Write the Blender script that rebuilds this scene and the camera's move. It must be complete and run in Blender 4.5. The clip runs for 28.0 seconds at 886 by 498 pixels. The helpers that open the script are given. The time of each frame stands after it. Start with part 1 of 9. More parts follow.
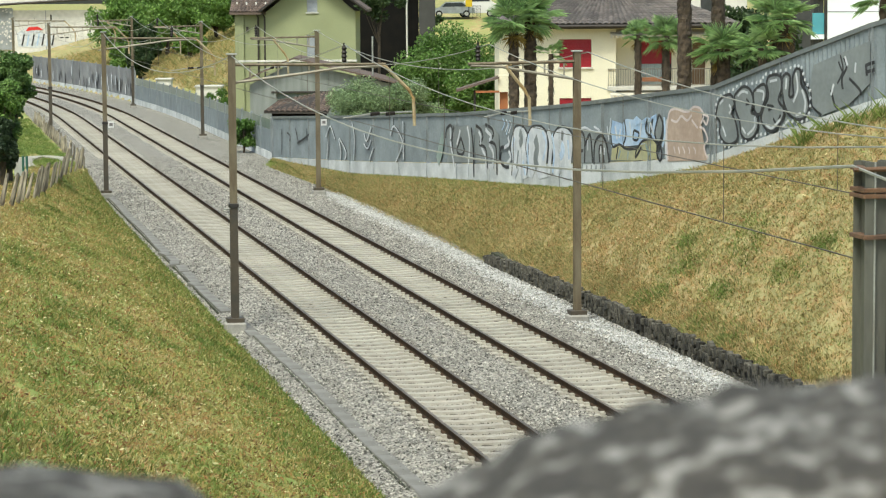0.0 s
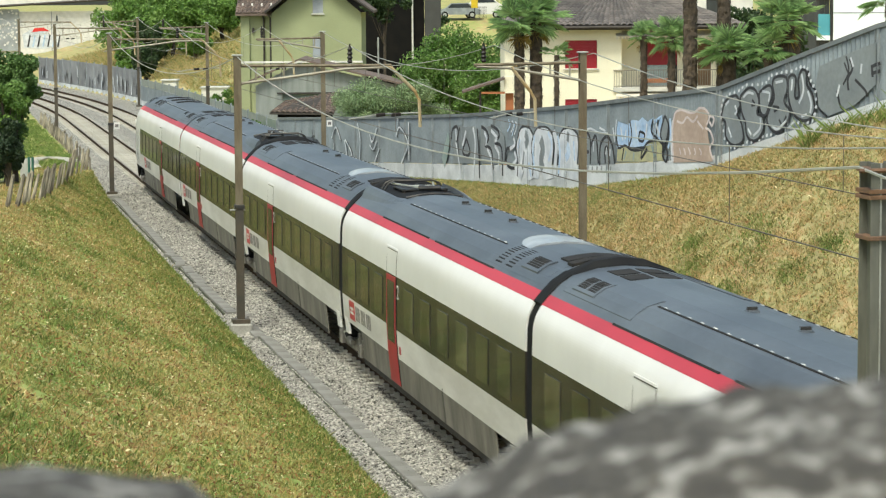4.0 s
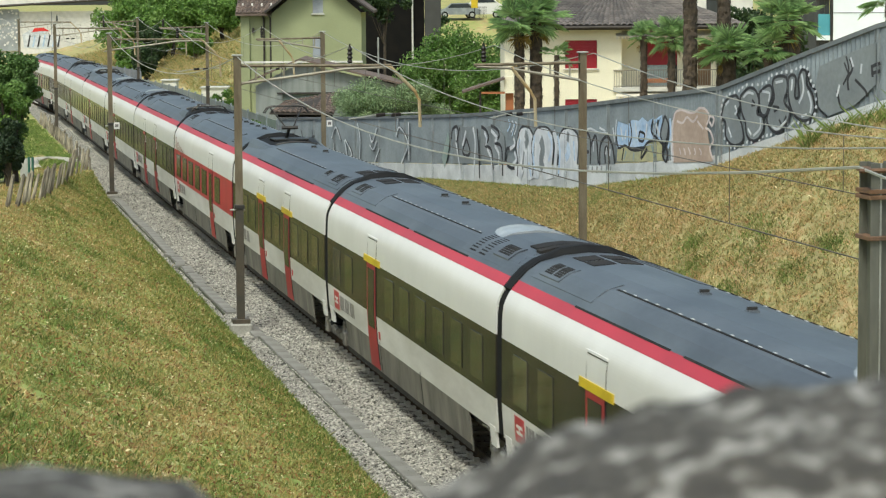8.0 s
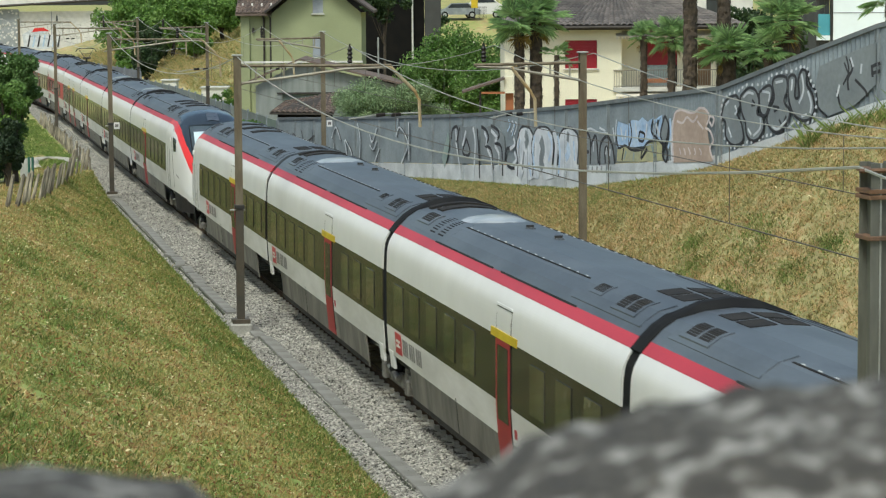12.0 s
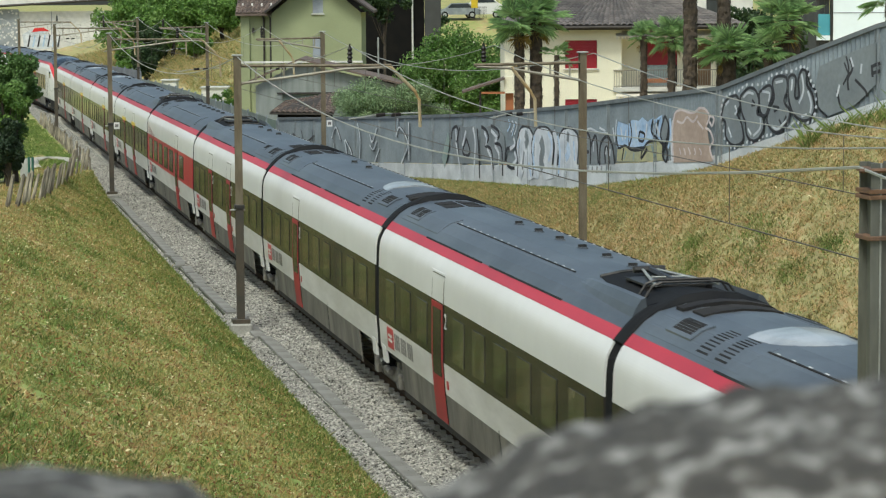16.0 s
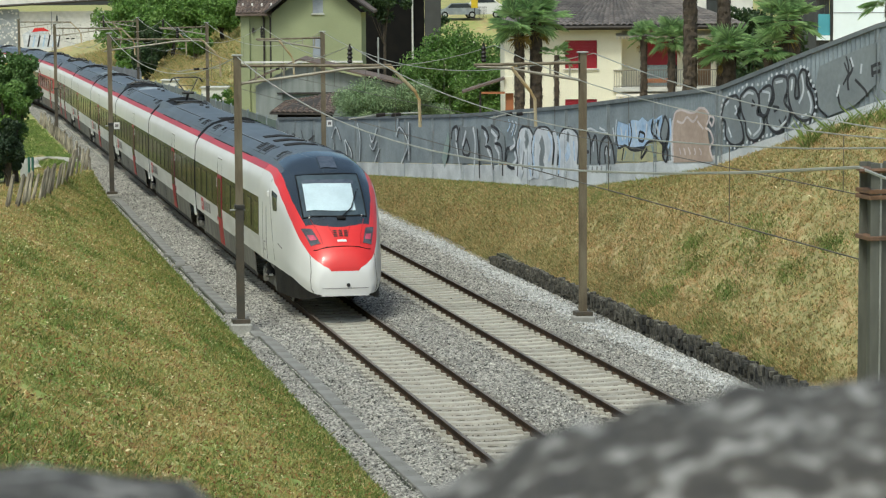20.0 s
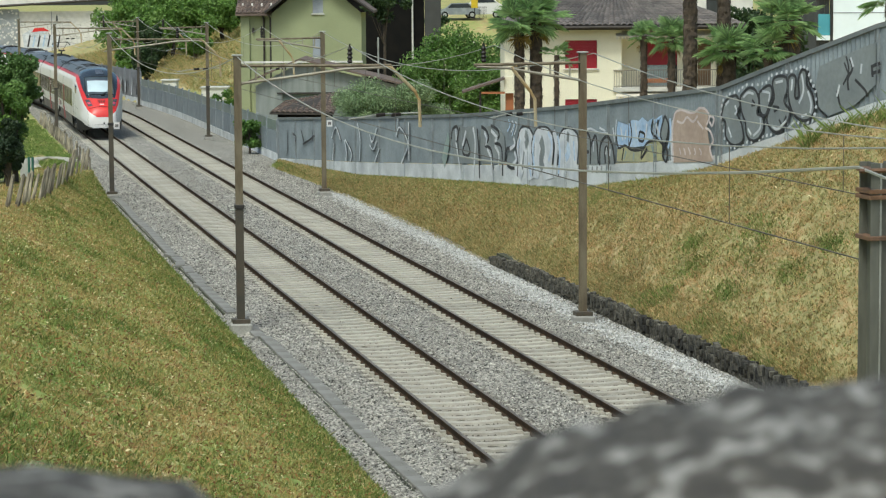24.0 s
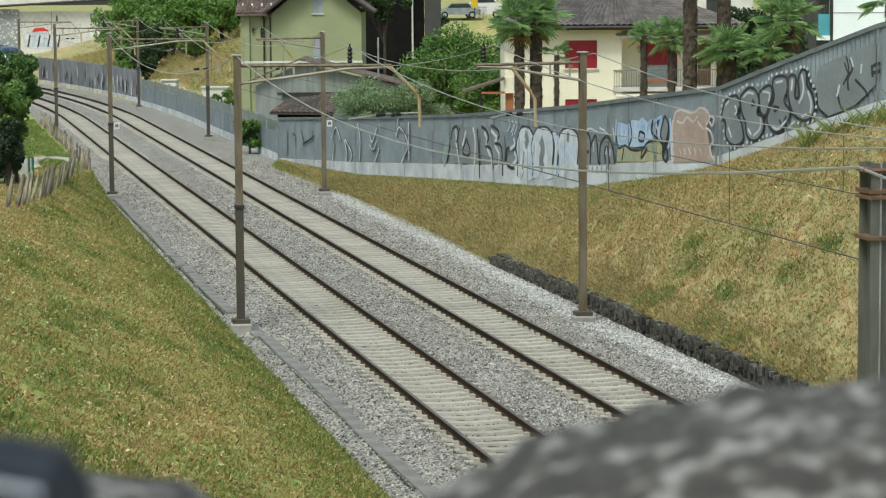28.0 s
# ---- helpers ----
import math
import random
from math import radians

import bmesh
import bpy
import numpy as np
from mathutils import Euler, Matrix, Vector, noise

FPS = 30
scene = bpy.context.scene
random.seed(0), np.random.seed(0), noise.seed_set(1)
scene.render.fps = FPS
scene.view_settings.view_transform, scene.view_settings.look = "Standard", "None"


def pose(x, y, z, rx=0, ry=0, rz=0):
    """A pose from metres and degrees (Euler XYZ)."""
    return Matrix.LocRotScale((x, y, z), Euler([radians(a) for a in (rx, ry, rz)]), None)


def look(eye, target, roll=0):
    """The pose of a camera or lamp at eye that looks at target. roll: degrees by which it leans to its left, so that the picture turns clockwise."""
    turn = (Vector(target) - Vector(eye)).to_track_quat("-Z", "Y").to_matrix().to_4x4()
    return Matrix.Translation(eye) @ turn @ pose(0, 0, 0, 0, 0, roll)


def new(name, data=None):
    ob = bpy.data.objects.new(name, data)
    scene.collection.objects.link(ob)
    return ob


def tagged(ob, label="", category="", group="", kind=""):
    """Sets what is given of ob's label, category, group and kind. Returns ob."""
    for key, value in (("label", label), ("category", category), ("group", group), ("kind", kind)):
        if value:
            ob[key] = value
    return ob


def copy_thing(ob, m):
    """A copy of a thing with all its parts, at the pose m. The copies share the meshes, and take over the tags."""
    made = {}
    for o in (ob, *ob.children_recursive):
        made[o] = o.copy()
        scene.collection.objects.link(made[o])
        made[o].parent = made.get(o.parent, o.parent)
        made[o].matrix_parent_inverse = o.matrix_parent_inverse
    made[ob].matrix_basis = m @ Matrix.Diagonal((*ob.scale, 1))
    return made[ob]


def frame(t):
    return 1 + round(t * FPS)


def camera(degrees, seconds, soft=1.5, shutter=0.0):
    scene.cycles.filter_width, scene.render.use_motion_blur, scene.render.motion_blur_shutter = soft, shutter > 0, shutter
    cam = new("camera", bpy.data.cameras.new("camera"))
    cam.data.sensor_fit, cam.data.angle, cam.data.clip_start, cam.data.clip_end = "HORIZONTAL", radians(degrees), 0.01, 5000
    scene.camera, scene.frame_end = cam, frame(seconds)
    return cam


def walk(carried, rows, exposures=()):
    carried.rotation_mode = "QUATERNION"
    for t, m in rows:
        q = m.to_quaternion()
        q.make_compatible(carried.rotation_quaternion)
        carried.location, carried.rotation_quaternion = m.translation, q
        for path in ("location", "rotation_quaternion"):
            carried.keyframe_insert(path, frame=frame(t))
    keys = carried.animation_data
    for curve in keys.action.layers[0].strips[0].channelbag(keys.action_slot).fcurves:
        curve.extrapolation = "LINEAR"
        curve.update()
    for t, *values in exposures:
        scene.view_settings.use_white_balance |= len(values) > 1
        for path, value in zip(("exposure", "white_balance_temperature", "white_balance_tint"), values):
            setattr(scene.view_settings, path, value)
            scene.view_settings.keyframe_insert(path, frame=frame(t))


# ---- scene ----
cam = camera(19.976, 28.0, soft=1.2, shutter=0.1)
cam.data.dof.use_dof = True
cam.data.dof.focus_distance = 62.0
cam.data.dof.aperture_fstop = 19.0
EYE = Vector((-10.52, 0.0, 8.174))


def aim(heading, pitch, roll):
    """Camera pose at EYE: heading clockwise from +Y, pitch down, roll, all in degrees."""
    h, p, r = radians(heading), radians(pitch), radians(roll)
    f = Vector((math.sin(h) * math.cos(p), math.cos(h) * math.cos(p), -math.sin(p)))
    right = Vector((math.cos(h), -math.sin(h), 0))
    down = f.cross(right)
    x = math.cos(r) * right + math.sin(r) * down
    y = -(-math.sin(r) * right + math.cos(r) * down)
    m = Matrix((x, y, -f)).transposed().to_4x4()
    return Matrix.Translation(EYE) @ m


STILL = aim(11.690, 5.727, 0.368)
walk(cam, [(0.0, aim(11.819, 5.753, 0.368)), (0.5, aim(11.795, 5.748, 0.368)), (1.0, aim(11.758, 5.735, 0.368)),
           (1.5, aim(11.712, 5.729, 0.368)), (2.0, aim(11.680, 5.727, 0.368)), (2.5, aim(11.680, 5.727, 0.368)),
           (3.0, aim(11.687, 5.727, 0.368)), (3.5, STILL), (5.5, STILL), (28.0, STILL)],
     exposures=[(0.0, 0.83, 6550, -3), (3.0, 0.93, 6650, -3), (6.0, 0.84, 6600, -3), (9.0, 0.64, 6450, -3), (12.0, 0.53, 6280, -3), (28.0, 0.51, 6220, -3)])

# ---- light: thin bright cloud, a wide soft sun from behind on the left ----
SUN_AZ, SUN_EL = radians(215), radians(58)
world = bpy.data.worlds.new("sky")
scene.world = world
world.use_nodes = True
wn = world.node_tree
sky = wn.nodes.new("ShaderNodeTexSky")
sky.sky_type = "NISHITA"
sky.sun_disc = False
sky.sun_elevation, sky.sun_rotation = SUN_EL, SUN_AZ
sky.air_density, sky.dust_density, sky.ozone_density = 1.0, 4.0, 0.6
back = wn.nodes["Background"]
back.inputs["Strength"].default_value = 0.11
wn.links.new(sky.outputs[0], back.inputs[0])
sun_data = bpy.data.lights.new("sun", "SUN")
sun_data.energy, sun_data.angle, sun_data.color = 1.7, radians(14), (1.0, 0.96, 0.9)
sun = new("sun", sun_data)
sun_way = Vector((math.sin(SUN_AZ) * math.cos(SUN_EL), math.cos(SUN_AZ) * math.cos(SUN_EL), math.sin(SUN_EL)))
sun.matrix_world = look(EYE + 40 * sun_way, EYE)


# ---- materials ----
def mat(name, a, b=None, scale=3.0, rough=0.7, metal=0.0, bump=0.15, fine=40.0, rand=0.0, island=0.0, coat=0.0, stretch=(1, 1, 1), spread=(0.35, 0.65), third=None, grain=0.5, spec=0.5):
    """A surface with a coarse mix of two colours, fine grain, relief and, if wanted, a change from piece to piece."""
    b = b or tuple(c * 0.75 for c in a)
    m = bpy.data.materials.new(name)
    m.use_nodes = True
    nt = m.node_tree
    N, L = nt.nodes.new, nt.links.new
    p = nt.nodes["Principled BSDF"]
    tc, mp = N("ShaderNodeTexCoord"), N("ShaderNodeMapping")
    mp.inputs["Scale"].default_value = stretch
    L(tc.outputs["Object"], mp.inputs[0])
    n1, n2 = N("ShaderNodeTexNoise"), N("ShaderNodeTexNoise")
    n1.inputs["Scale"].default_value, n1.inputs["Detail"].default_value = scale, 6
    n2.inputs["Scale"].default_value, n2.inputs["Detail"].default_value = fine, 4
    L(mp.outputs[0], n1.inputs["Vector"]), L(mp.outputs[0], n2.inputs["Vector"])
    ramp = N("ShaderNodeValToRGB")
    ramp.color_ramp.elements[0].position, ramp.color_ramp.elements[1].position = spread
    ramp.color_ramp.elements[0].color, ramp.color_ramp.elements[1].color = (*a, 1), (*b, 1)
    if third:
        e = ramp.color_ramp.elements.new(0.5 * sum(spread))
        e.color = (*third, 1)
    L(n1.outputs["Fac"], ramp.inputs[0])
    hsv = N("ShaderNodeHueSaturation")
    L(ramp.outputs[0], hsv.inputs["Color"])
    v = N("ShaderNodeMath")
    v.operation = "MULTIPLY_ADD"
    v.inputs[1].default_value, v.inputs[2].default_value = grain, 1 - 0.5 * grain
    L(n2.outputs["Fac"], v.inputs[0])
    last = v.outputs[0]
    if rand or island:
        src = N("ShaderNodeObjectInfo").outputs["Random"] if rand else N("ShaderNodeNewGeometry").outputs["Random Per Island"]
        r = N("ShaderNodeMath")
        r.operation = "MULTIPLY_ADD"
        r.inputs[1].default_value, r.inputs[2].default_value = rand or island, 1 - 0.5 * (rand or island)
        L(src, r.inputs[0])
        k = N("ShaderNodeMath")
        k.operation = "MULTIPLY"
        L(last, k.inputs[0]), L(r.outputs[0], k.inputs[1])
        last = k.outputs[0]
    L(last, hsv.inputs["Value"])
    L(hsv.outputs[0], p.inputs["Base Color"])
    p.inputs["Roughness"].default_value, p.inputs["Metallic"].default_value = rough, metal
    p.inputs["Coat Weight"].default_value = coat
    p.inputs["Specular IOR Level"].default_value = spec
    if bump:
        bp = N("ShaderNodeBump")
        bp.inputs["Strength"].default_value, bp.inputs["Distance"].default_value = bump, 0.02
        L(n2.outputs["Fac"], bp.inputs["Height"]), L(bp.outputs[0], p.inputs["Normal"])
    return m


def glass(name, tint, rough=0.06, spec=0.6):
    m = mat(name, tint, tuple(c * 1.6 for c in tint), 0.8, rough, bump=0.0, fine=6)
    m.node_tree.nodes["Principled BSDF"].inputs["Specular IOR Level"].default_value = spec
    return m


GREEN, GREEN2, STRAW, EARTH = (0.17, 0.26, 0.046), (0.27, 0.315, 0.078), (0.45, 0.375, 0.155), (0.38, 0.225, 0.10)


def grass_material(name, island):
    m = mat(name, GREEN, STRAW, 0.55, 0.85, bump=0.5, fine=14, island=island, spread=(0.33, 0.66), third=GREEN2, stretch=(1, 0.42, 1))
    nt = m.node_tree
    N, L = nt.nodes.new, nt.links.new
    hsv = [n for n in nt.nodes if n.type == "HUE_SAT"][0]
    ramp = [n for n in nt.nodes if n.type == "VALTORGB"][0]
    tc = [n for n in nt.nodes if n.type == "TEX_COORD"][0]
    mp = [n for n in nt.nodes if n.type == "MAPPING"][0]
    n3 = N("ShaderNodeTexNoise")
    n3.inputs["Scale"].default_value, n3.inputs["Detail"].default_value = 3.6, 6
    L(mp.outputs[0], n3.inputs["Vector"])
    r3 = N("ShaderNodeValToRGB")
    r3.color_ramp.elements[0].position, r3.color_ramp.elements[1].position = 0.48, 0.68
    L(n3.outputs["Fac"], r3.inputs[0])
    mx = N("ShaderNodeMixRGB")
    mx.inputs[2].default_value = (*EARTH, 1)
    k = N("ShaderNodeMath")
    k.operation = "MULTIPLY"
    k.inputs[1].default_value = 0.72
    L(r3.outputs[0], k.inputs[0]), L(k.outputs[0], mx.inputs[0])
    # the bank and hill right of the line are drier
    sep, rng_ = N("ShaderNodeSeparateXYZ"), N("ShaderNodeMapRange")
    L(tc.outputs["Object"], sep.inputs[0])
    rng_.inputs["From Min"].default_value, rng_.inputs["From Max"].default_value, rng_.inputs["To Max"].default_value = 3.0, 6.0, 0.68
    L(sep.outputs["X"], rng_.inputs["Value"])
    n4, r4 = N("ShaderNodeTexNoise"), N("ShaderNodeValToRGB")
    n4.inputs["Scale"].default_value, n4.inputs["Detail"].default_value = 1.3, 6
    L(mp.outputs[0], n4.inputs["Vector"]), L(n4.outputs["Fac"], r4.inputs[0])
    r4.color_ramp.elements[0].position, r4.color_ramp.elements[1].position = 0.42, 0.62
    r4.color_ramp.elements[0].color, r4.color_ramp.elements[1].color = (*DRY1, 1), (*DRY2, 1)
    # beyond the cutting the ground is greener again
    far, both = N("ShaderNodeMapRange"), N("ShaderNodeMath")
    far.inputs["From Min"].default_value, far.inputs["From Max"].default_value, far.inputs["To Min"].default_value, far.inputs["To Max"].default_value = 128.0, 165.0, 1.0, 0.3
    both.operation = "MULTIPLY"
    L(sep.outputs["Y"], far.inputs["Value"]), L(far.outputs[0], both.inputs[0]), L(rng_.outputs[0], both.inputs[1])
    # the far hillside is bare and brown wherever it rises
    hill, most = N("ShaderNodeMapRange"), N("ShaderNodeMath")
    hill.inputs["From Min"].default_value, hill.inputs["From Max"].default_value, hill.inputs["To Max"].default_value = 196.0, 214.0, 0.5
    most.operation = "MAXIMUM"
    west, bare = N("ShaderNodeMapRange"), N("ShaderNodeMath")
    west.inputs["From Min"].default_value, west.inputs["From Max"].default_value = 16.0, 26.0
    west.inputs["To Min"].default_value, west.inputs["To Max"].default_value = 1.0, 0.0
    bare.operation = "MULTIPLY"
    L(sep.outputs["X"], west.inputs["Value"]), L(west.outputs[0], bare.inputs[0]), L(hill.outputs[0], bare.inputs[1])
    L(sep.outputs["Y"], hill.inputs["Value"]), L(bare.outputs[0], most.inputs[0]), L(both.outputs[0], most.inputs[1])
    dry = N("ShaderNodeMixRGB")
    L(most.outputs[0], dry.inputs[0]), L(ramp.outputs[0], dry.inputs[1]), L(r4.outputs[0], dry.inputs[2])
    L(dry.outputs[0], mx.inputs[1]), L(mx.outputs[0], hsv.inputs["Color"])
    if island:
        # blade by blade: fresh, faded, straw and rusty dead ones
        r5, own = N("ShaderNodeValToRGB"), N("ShaderNodeMixRGB")
        L(N("ShaderNodeNewGeometry").outputs["Random Per Island"], r5.inputs[0])
        stops = r5.color_ramp.elements
        stops[0].color, stops[1].color = (*GREEN, 1), (0.58, 0.49, 0.27, 1)
        for at, col in ((0.3, GREEN2), (0.5, (0.40, 0.35, 0.15)), (0.68, (0.47, 0.38, 0.18)), (0.82, (0.44, 0.225, 0.095)), (0.92, (0.30, 0.17, 0.08))):
            stops.new(at).color = (*col, 1)
        own.inputs[0].default_value = 0.45
        L(mx.outputs[0], own.inputs[1]), L(r5.outputs[0], own.inputs[2]), L(own.outputs[0], hsv.inputs["Color"])
    return m


DRY1, DRY2 = (0.395, 0.315, 0.172), (0.255, 0.19, 0.102)


def thin(m, share=0.4):
    """Lets light through, as thin leaves do."""
    nt = m.node_tree
    p = nt.nodes["Principled BSDF"]
    tr, mx = nt.nodes.new("ShaderNodeBsdfTranslucent"), nt.nodes.new("ShaderNodeMixShader")
    out = [n for n in nt.nodes if n.type == "OUTPUT_MATERIAL"][0]
    nt.links.new(p.inputs["Base Color"].links[0].from_socket, tr.inputs[0])
    mx.inputs[0].default_value = share
    nt.links.new(p.outputs[0], mx.inputs[1]), nt.links.new(tr.outputs[0], mx.inputs[2])
    nt.links.new(mx.outputs[0], out.inputs[0])
    return m


M_GRASS = grass_material("grass_ground", 0.0)
M_BLADE = thin(grass_material("grass_blades", 0.8))
M_WEED = thin(mat("green_weeds", (0.125, 0.195, 0.038), (0.20, 0.25, 0.062), 1.2, 0.7, bump=0.0, fine=9, island=0.8))


def ballast_material(name, a, b, cells):
    """Crushed stone: small cells, each of its own grey, rounded by the relief."""
    m = mat(name, a, b, 0.8, 0.92, bump=1.0, fine=26, grain=0.3)
    nt = m.node_tree
    tc = [n for n in nt.nodes if n.type == "TEX_COORD"][0]
    hsv = [n for n in nt.nodes if n.type == "HUE_SAT"][0]
    bp = [n for n in nt.nodes if n.type == "BUMP"][0]
    vo, sep, k = nt.nodes.new("ShaderNodeTexVoronoi"), nt.nodes.new("ShaderNodeSeparateColor"), nt.nodes.new("ShaderNodeMath")
    vo.inputs["Scale"].default_value = cells
    nt.links.new(tc.outputs["Object"], vo.inputs["Vector"])
    nt.links.new(vo.outputs["Color"], sep.inputs[0])
    k.operation = "MULTIPLY_ADD"
    k.inputs[1].default_value, k.inputs[2].default_value = 1.6, 0.2
    nt.links.new(sep.outputs[0], k.inputs[0])
    nt.links.new(k.outputs[0], hsv.inputs["Value"])
    nt.links.new(vo.outputs["Distance"], bp.inputs["Height"])
    bp.invert = True
    return track_tint(m)


def track_tint(m):
    """Dark brown tint between the rails of both tracks, thinning out along the line."""
    nt = m.node_tree
    N, L = nt.nodes.new, nt.links.new
    hsv = [n for n in nt.nodes if n.type == "HUE_SAT"][0]
    tc = [n for n in nt.nodes if n.type == "TEX_COORD"][0]
    sep, both = N("ShaderNodeSeparateXYZ"), N("ShaderNodeMath")
    both.operation = "MAXIMUM"
    L(tc.outputs["Object"], sep.inputs[0])
    for i, centre in enumerate((0.0, 3.62)):
        d, a, r = N("ShaderNodeMath"), N("ShaderNodeMath"), N("ShaderNodeMapRange")
        d.operation, a.operation = "SUBTRACT", "ABSOLUTE"
        d.inputs[1].default_value = centre
        L(sep.outputs["X"], d.inputs[0]), L(d.outputs[0], a.inputs[0]), L(a.outputs[0], r.inputs["Value"])
        r.inputs["From Min"].default_value, r.inputs["From Max"].default_value = 0.85, 1.25
        r.inputs["To Min"].default_value, r.inputs["To Max"].default_value = 0.95, 0.0
        L(r.outputs[0], both.inputs[i])
    fade, k, mx = N("ShaderNodeMapRange"), N("ShaderNodeMath"), N("ShaderNodeMixRGB")
    fade.inputs["From Min"].default_value, fade.inputs["From Max"].default_value = 80.0, 150.0
    fade.inputs["To Min"].default_value, fade.inputs["To Max"].default_value = 1.0, 0.0
    L(sep.outputs["Y"], fade.inputs["Value"])
    k.operation = "MULTIPLY"
    L(both.outputs[0], k.inputs[0]), L(fade.outputs[0], k.inputs[1]), L(k.outputs[0], mx.inputs[0])
    L(hsv.outputs[0], mx.inputs[1])
    mx.inputs[2].default_value = (0.085, 0.07, 0.05, 1)
    L(mx.outputs[0], nt.nodes["Principled BSDF"].inputs["Base Color"])
    return m


M_BALLAST = ballast_material("ballast", (0.268, 0.254, 0.222), (0.20, 0.19, 0.165), 23.0)
M_STONES = track_tint(mat("ballast_stones", (0.345, 0.33, 0.295), (0.21, 0.20, 0.178), 0.9, 0.85, fine=20, island=1.75))
M_SLEEPER = mat("sleeper_concrete", (0.45, 0.43, 0.37), (0.35, 0.325, 0.27), 2.5, 0.85, fine=30, rand=0.25)
M_RAIL = mat("rail_rust", (0.066, 0.042, 0.025), (0.036, 0.025, 0.017), 4, 0.92, 0.0, fine=25, spec=0.15)
M_RAILTOP = mat("rail_top", (0.23, 0.19, 0.15), (0.16, 0.13, 0.10), 2, 0.5, 0.6, bump=0.0)
M_CONC = mat("concrete", (0.42, 0.41, 0.38), (0.27, 0.26, 0.235), 1.3, 0.85, fine=25, rand=0.15)
M_PLINTH = mat("plinth_concrete", (0.58, 0.60, 0.61), (0.40, 0.42, 0.43), 1.0, 0.8, fine=18, rand=0.2)
M_STEEL = mat("mast_steel", (0.20, 0.17, 0.115), (0.12, 0.092, 0.058), 1.6, 0.6, 0.25, fine=20, stretch=(3, 3, 0.6))
M_MASTDARK = mat("mast_base_paint", (0.060, 0.054, 0.043), (0.085, 0.068, 0.048), 2.5, 0.6, 0.2)
M_BRACE = mat("brace_steel", (0.33, 0.31, 0.25), (0.24, 0.21, 0.16), 2, 0.6, 0.3)
M_GALV = mat("galvanised", (0.42, 0.43, 0.40), (0.30, 0.30, 0.27), 3, 0.5, 0.4)
M_RUSTY = mat("rusty_tube", (0.36, 0.24, 0.10), (0.42, 0.36, 0.24), 2, 0.65, 0.2)
M_WIRE = mat("wire", (0.46, 0.45, 0.40), (0.36, 0.36, 0.32), 2, 0.5, 0.5, bump=0)
M_DARKWIRE = mat("contact_wire", (0.12, 0.10, 0.08), None, 2, 0.5, 0.5, bump=0)
M_INSUL = mat("brown_insulator", (0.02, 0.016, 0.014), None, 4, 0.5, spec=0.25)
M_BARRIER = mat("barrier_sheet", (0.180, 0.207, 0.224), (0.240, 0.275, 0.296), 0.9, 0.6, 0.15, fine=12, rand=0.12)
M_BPOST = mat("barrier_post", (0.31, 0.34, 0.36), (0.22, 0.24, 0.25), 2, 0.55, 0.3)
M_CAP = mat("barrier_cap", (0.20, 0.22, 0.23), None, 2, 0.5, 0.3)
M_WHITE = mat("train_white", (0.665, 0.655, 0.64), (0.61, 0.60, 0.585), 0.6, 0.42, bump=0.0, fine=5, coat=0.08, grain=0.05)
M_LOWWHITE = mat("train_dusty_white", (0.60, 0.585, 0.56), (0.47, 0.455, 0.425), 0.9, 0.5, bump=0.0, fine=6, stretch=(1, 0.5, 2), grain=0.18)
M_RED = mat("train_red", (0.44, 0.026, 0.042), (0.37, 0.022, 0.036), 0.6, 0.45, bump=0.0, fine=5, coat=0.05, grain=0.08)
M_DOOR = mat("door_red", (0.34, 0.026, 0.034), (0.27, 0.022, 0.028), 0.9, 0.5, bump=0.0, fine=6, grain=0.15, spec=0.3)
M_LETTER = mat("lettering_red", (0.20, 0.05, 0.05), None, 3, 0.5, bump=0)
M_BOGIE = mat("bogie_grey", (0.21, 0.195, 0.17), (0.09, 0.083, 0.072), 4, 0.7, 0.1, fine=12)
M_NOSERED = mat("nose_red", (0.62, 0.026, 0.024), (0.56, 0.022, 0.02), 0.8, 0.38, bump=0.0, fine=5, coat=0.15, grain=0.06)
M_ROOF = mat("train_roof", (0.105, 0.118, 0.133), (0.066, 0.074, 0.086), 0.9, 0.4, 0.1, bump=0.02, fine=9, grain=0.35, stretch=(1.6, 0.6, 1))
M_SKIRT = mat("train_skirt", (0.185, 0.172, 0.145), (0.085, 0.078, 0.066), 1.3, 0.75, bump=0.05, fine=10, stretch=(1, 1.6, 0.5))
M_UNDER = mat("underframe", (0.014, 0.013, 0.013), (0.03, 0.026, 0.022), 3, 0.8, spec=0.25)
M_RUBBER = mat("rubber", (0.007, 0.007, 0.008), (0.012, 0.012, 0.012), 3, 0.8, bump=0.02, spec=0.2)
# grey-brown band and olive pane patches: reflections and lit interiors put into the colour
M_BAND = glass("window_band", (0.026, 0.024, 0.020), 0.12, 0.06)
M_PANE = mat("train_window", (0.026, 0.025, 0.019), (0.078, 0.075, 0.050), 1.5, 0.08, bump=0.0, fine=6, rand=0.5, stretch=(1, 1, 0.6), spread=(0.38, 0.62), spec=0.2)
M_FRONT = glass("front_glass", (0.020, 0.026, 0.033), 0.06, 0.8)
M_SCREENGLASS = glass("screen_glass", (0.045, 0.06, 0.068), 0.05, 0.8)
M_SCREEN = mat("blind", (0.55, 0.66, 0.70), (0.48, 0.58, 0.62), 2, 0.2, bump=0, coat=0.5)
M_YELLOW = mat("yellow_band", (0.62, 0.44, 0.02), None, 2, 0.4, bump=0)
M_DARKMETAL = mat("dark_metal", (0.03, 0.03, 0.03), (0.06, 0.055, 0.05), 4, 0.5, 0.5)
